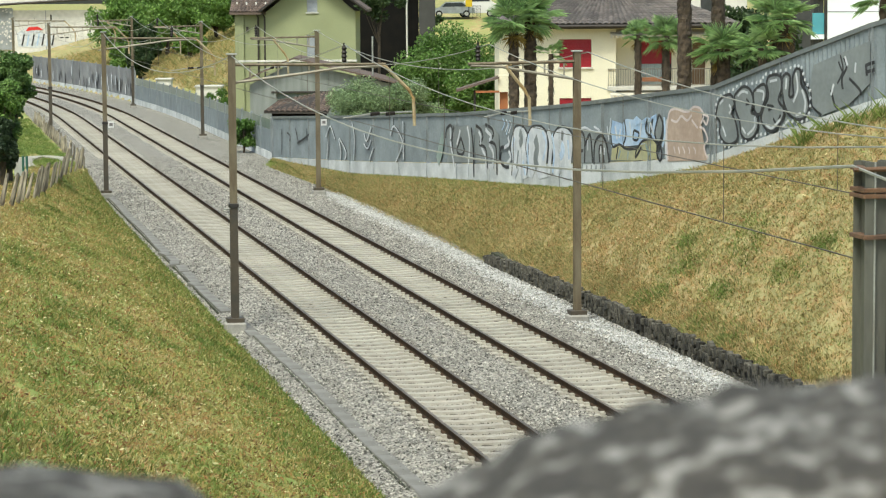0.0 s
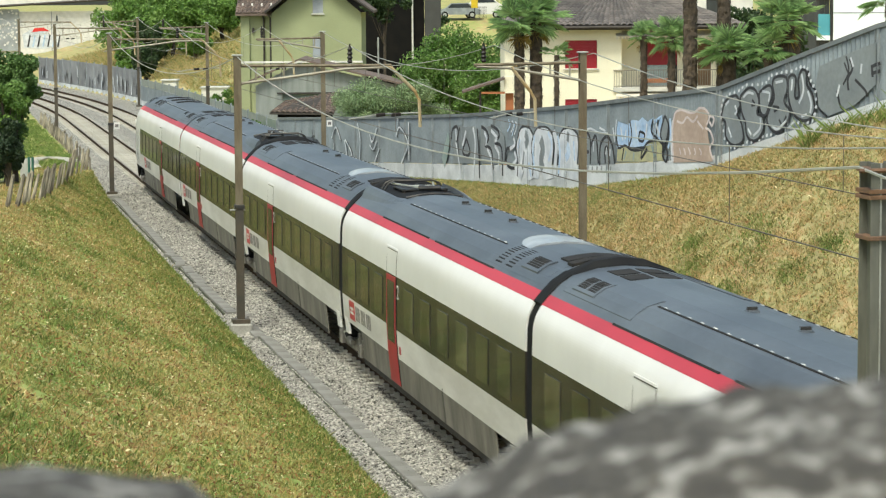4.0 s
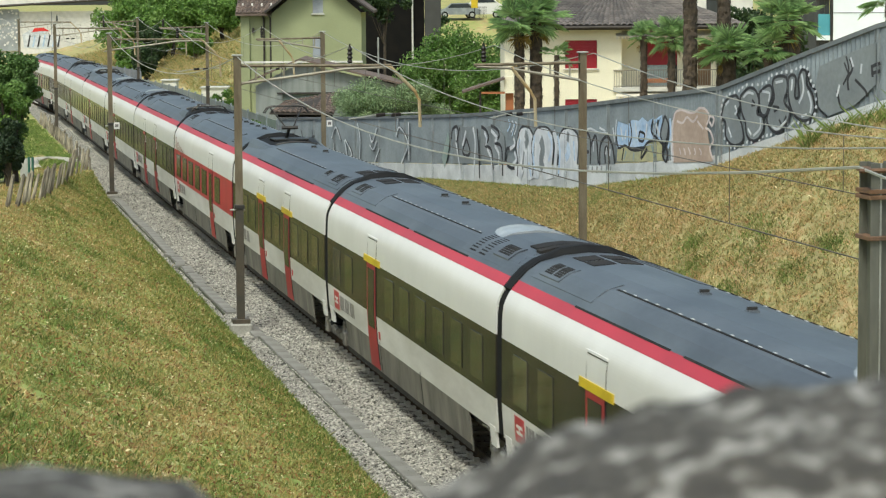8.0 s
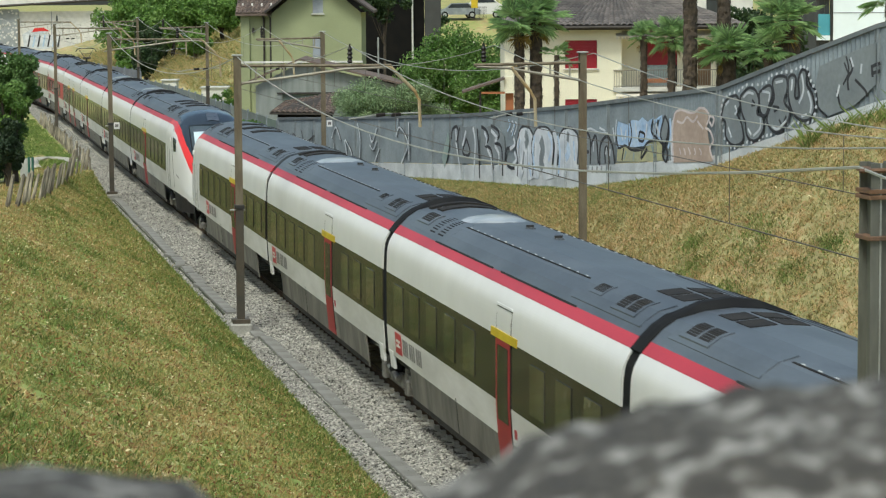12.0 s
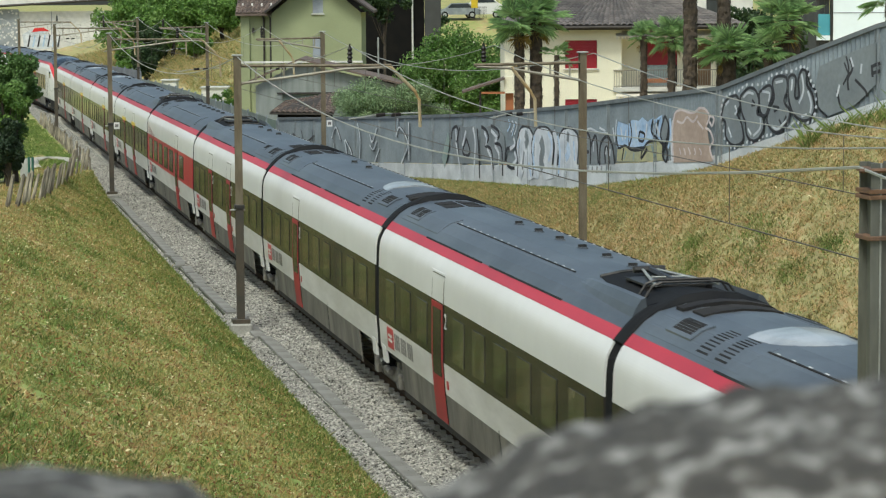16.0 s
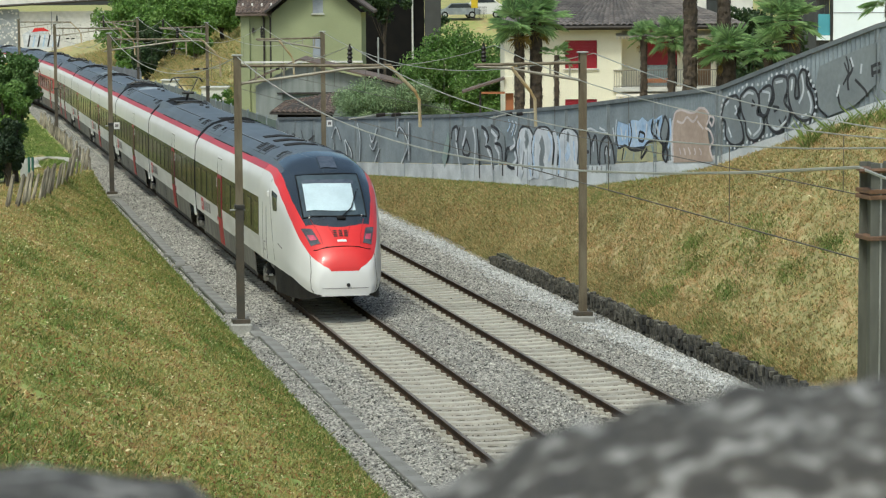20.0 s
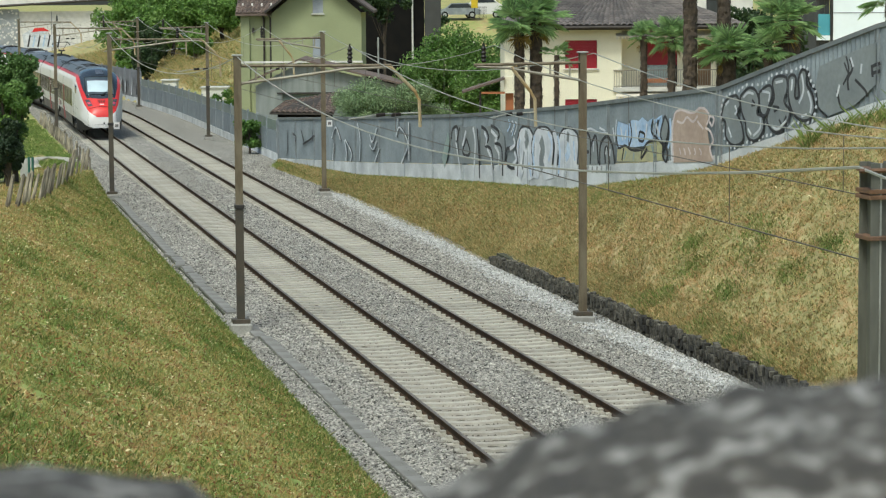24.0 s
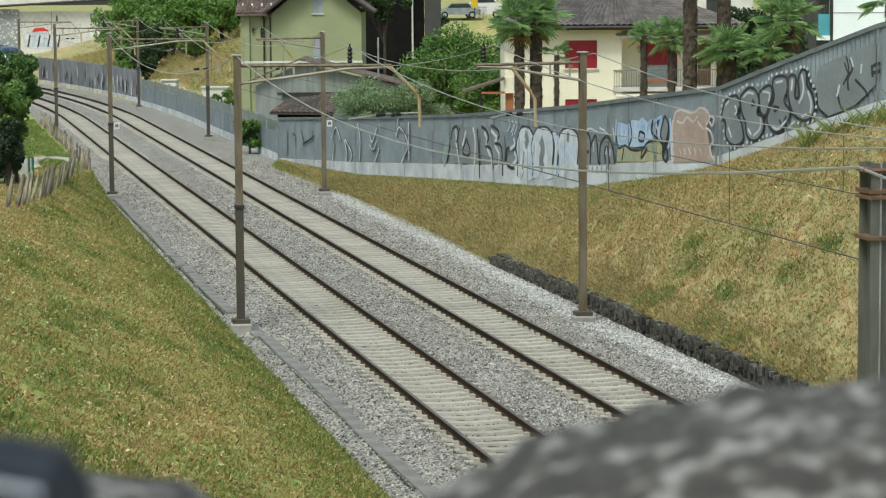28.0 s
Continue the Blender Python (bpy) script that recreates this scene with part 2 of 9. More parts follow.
# the pale tones carry the sky's reflection on the glossy cover
M_DOME = mat("pale_cover", (0.40, 0.41, 0.42), (0.20, 0.215, 0.23), 1.6, 0.3, bump=0.0, coat=0.3)
M_TEXTGREY = mat("grey_lettering", (0.20, 0.185, 0.18), None, 3, 0.5, bump=0)
M_LAMP = mat("lamp_glass", (0.55, 0.10, 0.16), (0.40, 0.06, 0.10), 6, 0.1, bump=0)
M_LAMPDARK = mat("lamp_cover", (0.05, 0.05, 0.055), (0.10, 0.10, 0.11), 5, 0.12, bump=0)
M_SKYPANE = mat("roof_pane", (0.05, 0.06, 0.08), (0.08, 0.09, 0.11), 5, 0.15, bump=0)
M_DARKSTONE = mat("dark_wall_stone", (0.085, 0.079, 0.062), (0.014, 0.013, 0.011), 11, 0.95, bump=0.6, fine=18, rand=1.3)
M_WALLJOINT = mat("wall_joint", (0.03, 0.03, 0.025), (0.06, 0.07, 0.03), 3, 0.95)
M_PARAPET = mat("parapet_stone", (0.046, 0.042, 0.037), (0.29, 0.28, 0.26), 70, 0.9, bump=0.5, fine=170, third=(0.07, 0.064, 0.054), spread=(0.40, 0.66))
M_WOOD = mat("weathered_wood", (0.34, 0.30, 0.225), (0.10, 0.085, 0.06), 4, 0.95, bump=0.4, fine=20, rand=0.7, stretch=(3, 3, 0.5))
M_GRAVEL = mat("gravel_path", (0.42, 0.40, 0.34), (0.32, 0.30, 0.25), 2, 0.95, fine=30)
M_BARK = mat("bark", (0.09, 0.07, 0.05), (0.045, 0.035, 0.027), 4, 0.95, bump=0.6, fine=12)
M_FIBRE = mat("palm_fibre", (0.10, 0.075, 0.052), (0.04, 0.031, 0.023), 5, 0.95, bump=0.8, fine=16)


# ---- building tools ----
class Geo:
    """Gathers corners and faces of one mesh."""

    def __init__(self):
        self.v, self.f = [], []

    def add(self, verts, faces):
        n = len(self.v)
        self.v += [tuple(v) for v in verts]
        self.f += [tuple(i + n for i in f) for f in faces]
        return self

    def box(self, x0, x1, y0, y1, z0, z1, m=None):
        v = [(x0, y0, z0), (x1, y0, z0), (x1, y1, z0), (x0, y1, z0), (x0, y0, z1), (x1, y0, z1), (x1, y1, z1), (x0, y1, z1)]
        if m:
            v = [m @ Vector(p) for p in v]
        return self.add(v, [(3, 2, 1, 0), (4, 5, 6, 7), (0, 1, 5, 4), (1, 2, 6, 5), (2, 3, 7, 6), (3, 0, 4, 7)])

    def cbox(self, x0, x1, y0, y1, z0, z1, c=0.02, m=None):
        """A box with its upright and upper edges chamfered."""
        ring = lambda d, z: [(x0 + d + c, y0 + d, z), (x1 - d - c, y0 + d, z), (x1 - d, y0 + d + c, z), (x1 - d, y1 - d - c, z),
                             (x1 - d - c, y1 - d, z), (x0 + d + c, y1 - d, z), (x0 + d, y1 - d - c, z), (x0 + d, y0 + d + c, z)]
        return self.rings([ring(0, z0), ring(0, z1 - c), ring(c, z1)], m=m)

    def rings(self, rings, m=None, caps=True, closed=True):
        n = len(rings[0])
        v = [p for r in rings for p in r]
        if m:
            v = [m @ Vector(p) for p in v]
        f = []
        for i in range(len(rings) - 1):
            for j in range(n if closed else n - 1):
                a, b = i * n + j, i * n + (j + 1) % n
                f.append((a, b, b + n, a + n))
        if caps and closed:
            f.append(tuple(range(n - 1, -1, -1)))
            f.append(tuple(range((len(rings) - 1) * n, len(rings) * n)))
        return self.add(v, f)

    def tube(self, path, r, n=6, m=None):
        path = [Vector(p) for p in path]
        radii = r if isinstance(r, (list, tuple)) else [r] * len(path)
        rings = []
        for i, p in enumerate(path):
            d = (path[min(i + 1, len(path) - 1)] - path[max(i - 1, 0)]).normalized()
            s = d.cross(Vector((0, 0, 1)) if abs(d.z) < 0.95 else Vector((0, 1, 0))).normalized()
            t = s.cross(d)
            rings.append([p + radii[i] * (math.cos(a) * s + math.sin(a) * t) for a in (2 * math.pi * k / n for k in range(n))])
        return self.rings(rings, m)

    def mesh(self, name, material=None, smooth=False):
        me = bpy.data.meshes.new(name)
        me.from_pydata(self.v, [], self.f)
        if material:
            me.materials.append(material)
        if smooth:
            me.polygons.foreach_set("use_smooth", [True] * len(me.polygons))
        me.update()
        return me


def part(name, geo, material, parent=None, label="", smooth=False, m=None, kind=""):
    me = geo if isinstance(geo, bpy.types.Mesh) else geo.mesh(name, material, smooth)
    ob = new(name, me)
    if parent:
        ob.parent = parent
    if m:
        ob.matrix_basis = m
    return tagged(ob, label=label, kind=kind)


def thing(name, label, category, m=None, group="", kind=""):
    ob = new(name)
    if m:
        ob.matrix_basis = m
    return tagged(ob, label, category, group, kind)


def single(name, geo, material, label, category="", group="", kind="", m=None, smooth=False):
    return tagged(part(name, geo, material, None, "", smooth, m), label, category, group, kind)


def soup(name, verts, faces, material, smooth=False):
    me = bpy.data.meshes.new(name)
    me.from_pydata(verts, [], faces)
    me.materials.append(material)
    if smooth:
        me.polygons.foreach_set("use_smooth", [True] * len(me.polygons))
    return me


# ---- plan: the line of the railway, straight and then a left-hand curve ----
BEND, RADIUS, GAUGE, SECOND = 172.0, 560.0, 1.505, 3.62


def along(s, u=0.0, z=0.0):
    """A point s metres along the first track, u metres to its right."""
    if s <= BEND:
        return Vector((u, s, z))
    a = (s - BEND) / RADIUS
    return Vector((-RADIUS + (RADIUS + u) * math.cos(a), BEND + (RADIUS + u) * math.sin(a), z))


def offset(X, Y):
    """How far to the right of the first track a place lies."""
    return np.where(Y <= BEND, X, np.hypot(X + RADIUS, Y - BEND) - RADIUS)


# the noise barrier's foot, from the far end to the near one: y, x, ground, sheet bottom, sheet top
FOOT = ((126.0, 7.15, 0.0, 0.12, 2.05), (109.0, 8.36, 0.40, 0.96, 2.84), (92.6, 9.70, 1.25, 1.88, 3.67), (80.2, 10.57, 1.85, 2.63, 4.49),
        (72.1, 11.22, 2.80, 3.26, 5.16), (68.9, 11.90, 3.35, 3.61, 5.46), (63.7, 12.61, 4.48, 4.71, 6.56), (60.5, 13.53, 5.30, 5.52, 7.37),
        (52.0, 16.2, 6.9, 7.2, 9.0), (40.0, 20.0, 8.0, 8.3, 10.1))
FY = [r[0] for r in FOOT][::-1]


def foot(y, k):
    return np.interp(y, FY, [r[k] for r in FOOT][::-1])


def ground_z(X, Y):
    X, Y = np.asarray(X, float), np.asarray(Y, float)
    u = offset(X, Y)
    bed = np.full_like(u, -0.42)
    # left bank: a slope below the bridge, low ground beyond the stakes
    cap = np.interp(Y, [-30, 60, 78, 84, 108, 125, 400], [5.2, 5.2, 2.6, 1.75, 0.85, 0.72, 0.5])
    left = np.minimum(-0.32 + np.interp(Y, [84, 98, 108, 400], [0.5, 0.6, 2.0, 2.0]) * np.maximum(-2.95 - u, 0) + 0.05 * np.minimum(np.maximum(-2.95 - u, 0), 1), cap)
    left += np.where(u < -16, 0.04 * np.minimum(-16 - u, 60), 0)
    # right bank, up to the barrier and behind it
    xf, zf = foot(Y, 1), foot(Y, 2)
    zw = np.interp(Y, [-40, 46, 74, 80, 126], [0.10, 0.10, 0.04, -0.33, -0.36])
    toe = np.interp(Y, [77, 86, 100, 108, 114, 120, 126], [7.44, 7.62, 7.7, 7.6, 7.2, 6.85, 6.6])
    k = np.clip((u - toe) / np.maximum(xf - toe, 0.4), 0, 1)
    bulge = 0.25 * np.sin(np.pi * k) * np.interp(Y, [40, 60, 100, 120], [1, 1, 0.8, 0])
    right = zw + (zf - zw) * k + bulge
    right = np.where(Y > 126.5, -0.42 + 0.42 * np.clip((u - 8.9) / 0.6, 0, 1), right)
    depth = 0.2026 * (X + 10.52) + 0.9793 * Y
    lat = 0.9793 * (X + 10.52) - 0.2026 * Y
    hill = np.minimum(np.clip((u - 9.5) * 0.28, 0, 9), np.interp(lat, [-60, -52, -46, -40, -25, 0], [0.6, 1.2, 2.0, 3.6, 4.6, 5.0])) * np.clip((Y - 175) / 50, 0, 1)
    rise = np.interp(depth, [160, 190, 232, 400], [0, 1.2, 6.2, 6.6]) * np.clip((lat + 9) / 6, 0, 1)
    right = np.where(Y > 126.5, np.maximum(right, np.maximum(hill, rise)), right)
    edge = np.where(Y < 78, 7.42, np.interp(Y, [78, 86, 100, 108, 114, 120, 126, 126.5], [7.42, 7.62, 7.7, 7.6, 7.2, 6.85, 6.6, 8.2]))
    z = np.where(u < -2.95, left, np.where(u > edge, right, bed))
    far = np.hypot(X, Y) > 700
    return np.where(far, np.minimum(z, 6.0), z)


def build_ground():
    xs = np.concatenate([[-3000, -1500, -800, -500, -350], np.arange(-260, -60, 10), np.arange(-60, -14, 1.5), np.arange(-14, 7.3, 0.25), [7.38, 7.41, 7.44, 7.5, 7.62], np.arange(7.75, 26, 0.25), np.arange(26, 80, 2), [90, 120, 180, 260, 400, 800, 1600, 3000]])
    ys = np.concatenate([[-3000, -1200, -600, -400], np.arange(-300, -20, 20), np.arange(-20, 20, 2), np.arange(20, 132, 0.4), np.arange(132, 300, 1.2), np.arange(300, 720, 10), [760, 850, 1000, 1400, 2000, 3200]])
    X, Y = np.meshgrid(xs, ys)
    Z = ground_z(X, Y)
    rng = np.random.default_rng(4)
    u = offset(X, Y)
    Z += np.where((u < -3.2) | (u > 7.5), rng.normal(0, 0.025, X.shape), 0)
    n, k = X.shape[1], X.shape[0]
    verts = np.stack([X, Y, Z], -1).reshape(-1, 3).tolist()
    i = (np.arange(k - 1)[:, None] * n + np.arange(n - 1)[None, :]).ravel()
    faces = np.stack([i, i + 1, i + n + 1, i + n], -1).tolist()
    ob = new("ground", soup("ground", verts, faces, M_GRASS, True))
    tagged(ob, "sloping ground of patchy green and straw-dry grass", "ground", kind="structure")


build_ground()


def ribbon(us, zs, s0, s1, step, rough=0.0, seed=1):
    """A strip laid along the railway with a cross-section of offsets us and heights zs."""
    rng = np.random.default_rng(seed)
    ss = np.arange(s0, s1 + step, step)
    verts, n = [], len(us)
    for s in ss:
        jit = rng.normal(0, rough, n) if rough else np.zeros(n)
        verts += [tuple(along(s, u, z + j)) for u, z, j in zip(us, zs, jit)]
    i = (np.arange(len(ss) - 1)[:, None] * n + np.arange(n - 1)[None, :]).ravel()
    return verts, np.stack([i, i + 1, i + n + 1, i + n], -1).tolist()


def bed_z(u):
    return np.interp(u, [-3.05, -2.6, -1.75, -1.3, -1.04, -0.85, 0.85, 1.04, 1.3, 1.81, 2.3, 2.58, 2.77, 4.47, 4.66, 4.9, 5.6, 6.4, 7.2],
                     [-0.42, -0.30, -0.22, -0.175, -0.185, -0.245, -0.245, -0.185, -0.16, -0.14, -0.16, -0.185, -0.245, -0.245, -0.185, -0.165, -0.19, -0.26, -0.36])


def build_ballast():
    us = np.linspace(-3.05, 7.2, 95)
    v, f = ribbon(us, bed_z(us), 34, 132, 0.16, 0.018)
    us2 = np.linspace(-3.05, 9.0, 29)
    for s0, s1, st in ((-420, 34, 8), (132.0, 260, 0.8), (260, 680, 6), (78, 132, 0.8)):
        uu = us2 if s0 != 78 else np.linspace(7.2, 8.5, 7)
        v2, f2 = ribbon(uu, bed_z(np.minimum(uu, 7.2)), s0, s1, st, 0.006 if s0 > 90 else 0)
        n = len(v)
        v += v2
        f += [tuple(i + n for i in q) for q in f2]
    ob = new("ballast_bed", soup("ballast_bed", v, f, M_BALLAST))
    tagged(ob, "bed of crushed grey stone ballast under both tracks", "ballast", kind="structure")
    # loose stones on the bed
    rng = np.random.default_rng(7)
    n = 90000
    s = 36 + 92 * rng.random(n) ** 1.3
    u = rng.uniform(-2.95, 7.1, n)
    keep = np.ones(n, bool)
    for c in (0.0, SECOND):
        keep &= ~((np.abs(u - c) < 1.0) & (((s - 0.3) % 0.6 > 0.15) & ((s - 0.3) % 0.6 < 0.45)))
        keep &= np.abs(np.abs(u - c) - GAUGE / 2) > 0.09
    s, u = s[keep], u[keep]
    n = len(s)
    r = rng.uniform(0.014, 0.036, n)
    base = np.array([(1, 0, 0), (0, 1, 0), (-1, 0, 0), (0, -1, 0), (0, 0, 1), (0, 0, -1)], float)
    V = base[None] * r[:, None, None] * rng.uniform(0.6, 1.3, (n, 6, 1))
    a = rng.uniform(0, 6.28, n)
    ca, sa = np.cos(a)[:, None], np.sin(a)[:, None]
    x, y = V[..., 0] * ca - V[..., 1] * sa, V[..., 0] * sa + V[..., 1] * ca
    V = np.stack([x + u[:, None], y + s[:, None], V[..., 2] * 0.8 + bed_z(u)[:, None] + 0.012], -1).reshape(-1, 3)
    tri = np.array([(0, 1, 4), (1, 2, 4), (2, 3, 4), (3, 0, 4), (1, 0, 5), (2, 1, 5), (3, 2, 5), (0, 3, 5)])
    F = (tri[None] + 6 * np.arange(n)[:, None, None]).reshape(-1, 3)
    ob = new("ballast_stones", soup("ballast_stones", V.tolist(), F.tolist(), M_STONES))
    tagged(ob, "loose grey crushed stones lying on the track bed", "ballast", kind="stuff")


build_ballast()


def build_track(u0, label):
    track = thing("railway_track", label, "railway track", group="railway tracks")
    rail = [(-0.065, -0.172), (0.065, -0.172), (0.065, -0.155), (0.012, -0.13), (0.012, -0.045), (0.036, -0.03), (0.036, -0.004), (-0.036, -0.004), (-0.036, -0.03), (-0.012, -0.045), (-0.012, -0.13), (-0.065, -0.155)]
    ss = [-420, -200, 0] + list(range(20, 172, 8)) + list(range(172, 680, 4))
    for side in (-1, 1):
        g = Geo().rings([[along(s, u0 + side * GAUGE / 2 + x, z) for x, z in rail] for s in ss])
        r = part("rail", g, M_RAIL, track)
        g = Geo().rings([[along(s, u0 + side * GAUGE / 2 + x, z) for x, z in ((-0.033, -0.004), (0.033, -0.004), (0.026, 0.0), (-0.026, 0.0))] for s in ss])
        part("running_surface", g, M_RAILTOP, r, "worn bright rail head")
    one = Geo()
    hw = 0.15
    one.rings([[(x, -hw, z0), (x, hw, z0), (x, hw - 0.03, z1), (x, -hw + 0.03, z1)] for x, z0, z1 in
               ((-1.3, -0.36, -0.2), (-1.25, -0.36, -0.178), (-0.45, -0.36, -0.17), (-0.3, -0.36, -0.185), (0.3, -0.36, -0.185), (0.45, -0.36, -0.17), (1.25, -0.36, -0.178), (1.3, -0.36, -0.2))])
    for x in (-GAUGE / 2, GAUGE / 2):
        for d in (-0.11, 0.11):
            one.box(x + d - 0.05, x + d + 0.05, -0.08, 0.08, -0.18, -0.125)
    me = one.mesh("sleeper", M_SLEEPER)
    count = 0
    far = Geo()
    for i in range(58, 620):
        s = 0.6 * i
        a = max(0.0, s - BEND) / RADIUS
        m = Matrix.Translation(along(s, u0)) @ Matrix.Rotation(a, 4, "Z")
        if count < 250:
            part("sleeper", me, None, track, m=m)
            count += 1
        else:
            far.box(-1.3, 1.3, -0.15, 0.15, -0.3, -0.172, m)
    part("distant_sleeper", far, M_SLEEPER, track, "distant concrete sleepers", kind="stuff")
    return track


build_track(0.0, "electrified railway track with rusty rails on pale concrete sleepers")
build_track(SECOND, "parallel railway track with rusty rails on pale concrete sleepers")


# ---- the train: two coupled units of eleven cars ----
import functools

PITCH, ENDCAR = 17.75, 22.35
PROFILE = ((-1.34, 0.36), (-1.415, 1.06), (-1.45, 1.63), (-1.445, 2.69), (-1.43, 3.08), (-1.39, 3.28), (-1.29, 3.47), (-1.16, 3.62), (-1.0, 3.78), (-0.80, 3.91), (-0.40, 4.01), (0.0, 4.04))


def side_x(z):
    return float(np.interp(z, [p[1] for p in PROFILE], [-p[0] for p in PROFILE]))


def strip(pts, y0, y1, side=-1, th=0.03, out=0.0):
    """A closed shell strip along the car over the given profile points; side -1 is the left one."""
    g = Geo()
    outer, inner = [], []
    for i, (x, z) in enumerate(pts):
        a, b = pts[max(i - 1, 0)], pts[min(i + 1, len(pts) - 1)]
        n = Vector((-(b[1] - a[1]), b[0] - a[0])).normalized()
        outer.append((x + n.x * out, z + n.y * out))
        inner.append((x - n.x * th, z - n.y * th))
    loop = [(-side * x, z) for x, z in outer + inner[::-1]]
    return g.rings([[(x, y, z) for x, z in loop] for y in (y0, y1)])


def rounded(pts, k=5):
    """The same profile with its corners eased."""
    out = []
    for i in range(len(pts) - 1):
        p0, p1, p2, p3 = pts[max(i - 1, 0)], pts[i], pts[i + 1], pts[min(i + 2, len(pts) - 1)]
        for j in range(k):
            t = j / k
            out.append(tuple(0.5 * (2 * b + (c - a) * t + (2 * a - 5 * b + 4 * c - d) * t * t + (3 * b - a - 3 * c + d) * t ** 3) for a, b, c, d in zip(p0, p1, p2, p3)))
    return out + [pts[-1]]


def roof_at(x):
    return float(np.interp(-abs(x), [p[0] for p in PROFILE[7:]], [p[1] for p in PROFILE[7:]]))


def on_roof(g, x0, x1, y0, y1, h, sink=0.02):
    """A low box that follows the roof between x0 and x1."""
    n = 4
    xs = [x0 + (x1 - x0) * i / n for i in range(n + 1)]
    loop = [(x, roof_at(x) + h) for x in xs] + [(x, roof_at(x) - sink) for x in xs[::-1]]
    return g.rings([[(x, y, z) for x, z in loop] for y in (y0, y1)])


def add_door(car, y, yellow, side, number=""):
    """A red plug door with a dark pane; the red goes on down over the sill."""
    d = part("door", strip([(-side_x(z), z) for z in (0.50, 1.13, 1.63, 2.40, 2.66)], y - 0.50, y + 0.50, side, 0.02, 0.014), M_DOOR, car, "red passenger door with a dark pane")
    part("door_window", strip([(-side_x(z), z) for z in (1.34, 1.63, 2.56)], y - 0.36, y + 0.36, side, 0.01, 0.024), M_BAND, d, "dark door pane")
    part("door_edge", strip([(-side_x(z), z) for z in (0.62, 1.13, 1.63, 2.66)], y - 0.535, y - 0.505, side, 0.01, 0.012), M_RUBBER, d)
    if yellow:
        part("class_band", strip([(-side_x(z), z) for z in (2.66, 2.80)], y - 0.95, y + 0.85, side, 0.01, 0.02), M_YELLOW, d, "yellow class stripe")
    part("door_rail", strip([(-side_x(z), z) for z in (3.19, 3.225)], y - 0.55, y + 0.53, side, 0.02, 0.03), M_WHITE, d, "white rain rail over the door")
    part("rail_shadow_gap", strip([(-side_x(z), z) for z in (3.165, 3.19)], y - 0.55, y + 0.53, side, 0.01, 0.008), M_SKIRT, d)
    part("door_seam", strip([(-side_x(z), z) for z in (2.68, 3.0, 3.19)], y - 0.545, y - 0.515, side, 0.01, 0.010), M_SKIRT, d)
    part("door_seam", strip([(-side_x(z), z) for z in (2.68, 3.0, 3.19)], y + 0.515, y + 0.53, side, 0.01, 0.006), M_TEXTGREY, d)
    part("door_button", strip([(-side_x(z), z) for z in (1.18, 1.33)], y - 0.86, y - 0.72, side, 0.01, 0.012), M_DOOR, car, "small red service flap")
    if number:
        lettering(car, number, y - 0.62 if side < 0 else y - 0.88, 2.26, 0.40, side, M_WHITE, 0.0, "white class number")


def add_windows(car, ys, side, z0=1.76, z1=2.54, w=0.45, mat_=None, out=0.014):
    for y in ys:
        part("window", strip([(-side_x(z), z) for z in (z0, z0 + 0.05, z1 - 0.05, z1)], y - w, y + w, side, 0.01, out), mat_ or M_PANE, car)


def add_emblem(car, y, side, k=1):
    """A red square with a pale mark and a row of grey bars beside it."""
    e = part("emblem", strip([(-side_x(z), z) for z in (1.17, 1.58)], y - 0.32, y + 0.32, side, 0.005, 0.008), M_RED, car, "red square emblem")
    g = Geo()
    for z0, z1, a, b in ((1.30, 1.35, -0.2, 0.2), (1.40, 1.45, -0.2, 0.2), (1.30, 1.45, -0.03, 0.03)):
        q = strip([(-side_x(z), z) for z in (z0, z1)], y + a, y + b, side, 0.005, 0.012)
        g.add(q.v, q.f)
    part("emblem_mark", g, M_WHITE, e, "pale mark on the emblem")
    g = Geo()
    for i in range(9):
        y2 = y - k * (0.52 + 0.19 * i + 0.1 * (i // 3))
        q = strip([(-side_x(z), z) for z in (1.22, 1.53)], y2 - 0.06, y2 + 0.06, side, 0.005, 0.008)
        g.add(q.v, q.f)
    part("marking", g, M_TEXTGREY, car, "grey bars of lettering", kind="stuff")


def vent(car, x0, x1, y0, y1, n=5, slots=0):
    """A roof vent; n louvres along it, each cut into finer slots where given."""
    v = part("roof_vent", on_roof(Geo(), x0, x1, y0, y1, 0.028), M_ROOF, car)
    w = (y1 - y0 - 0.12) / n
    g = Geo()
    for i in range(n):
        a, b = y0 + 0.06 + w * (i + 0.1), y0 + 0.06 + w * (i + 0.9)
        if n > 3:
            on_roof(g, x0 + 0.05, x1 - 0.05, a + w * 0.1, b - w * 0.1, 0.033)
            continue
        m = slots or 6
        q = (x1 - x0 - 0.1) / m
        for j in range(m):
            on_roof(g, x0 + 0.05 + q * (j + 0.12), x0 + 0.05 + q * (j + 0.88), a, b, 0.033)
    part("louvre", g, M_UNDER, v, "dark louvre slots", kind="stuff")


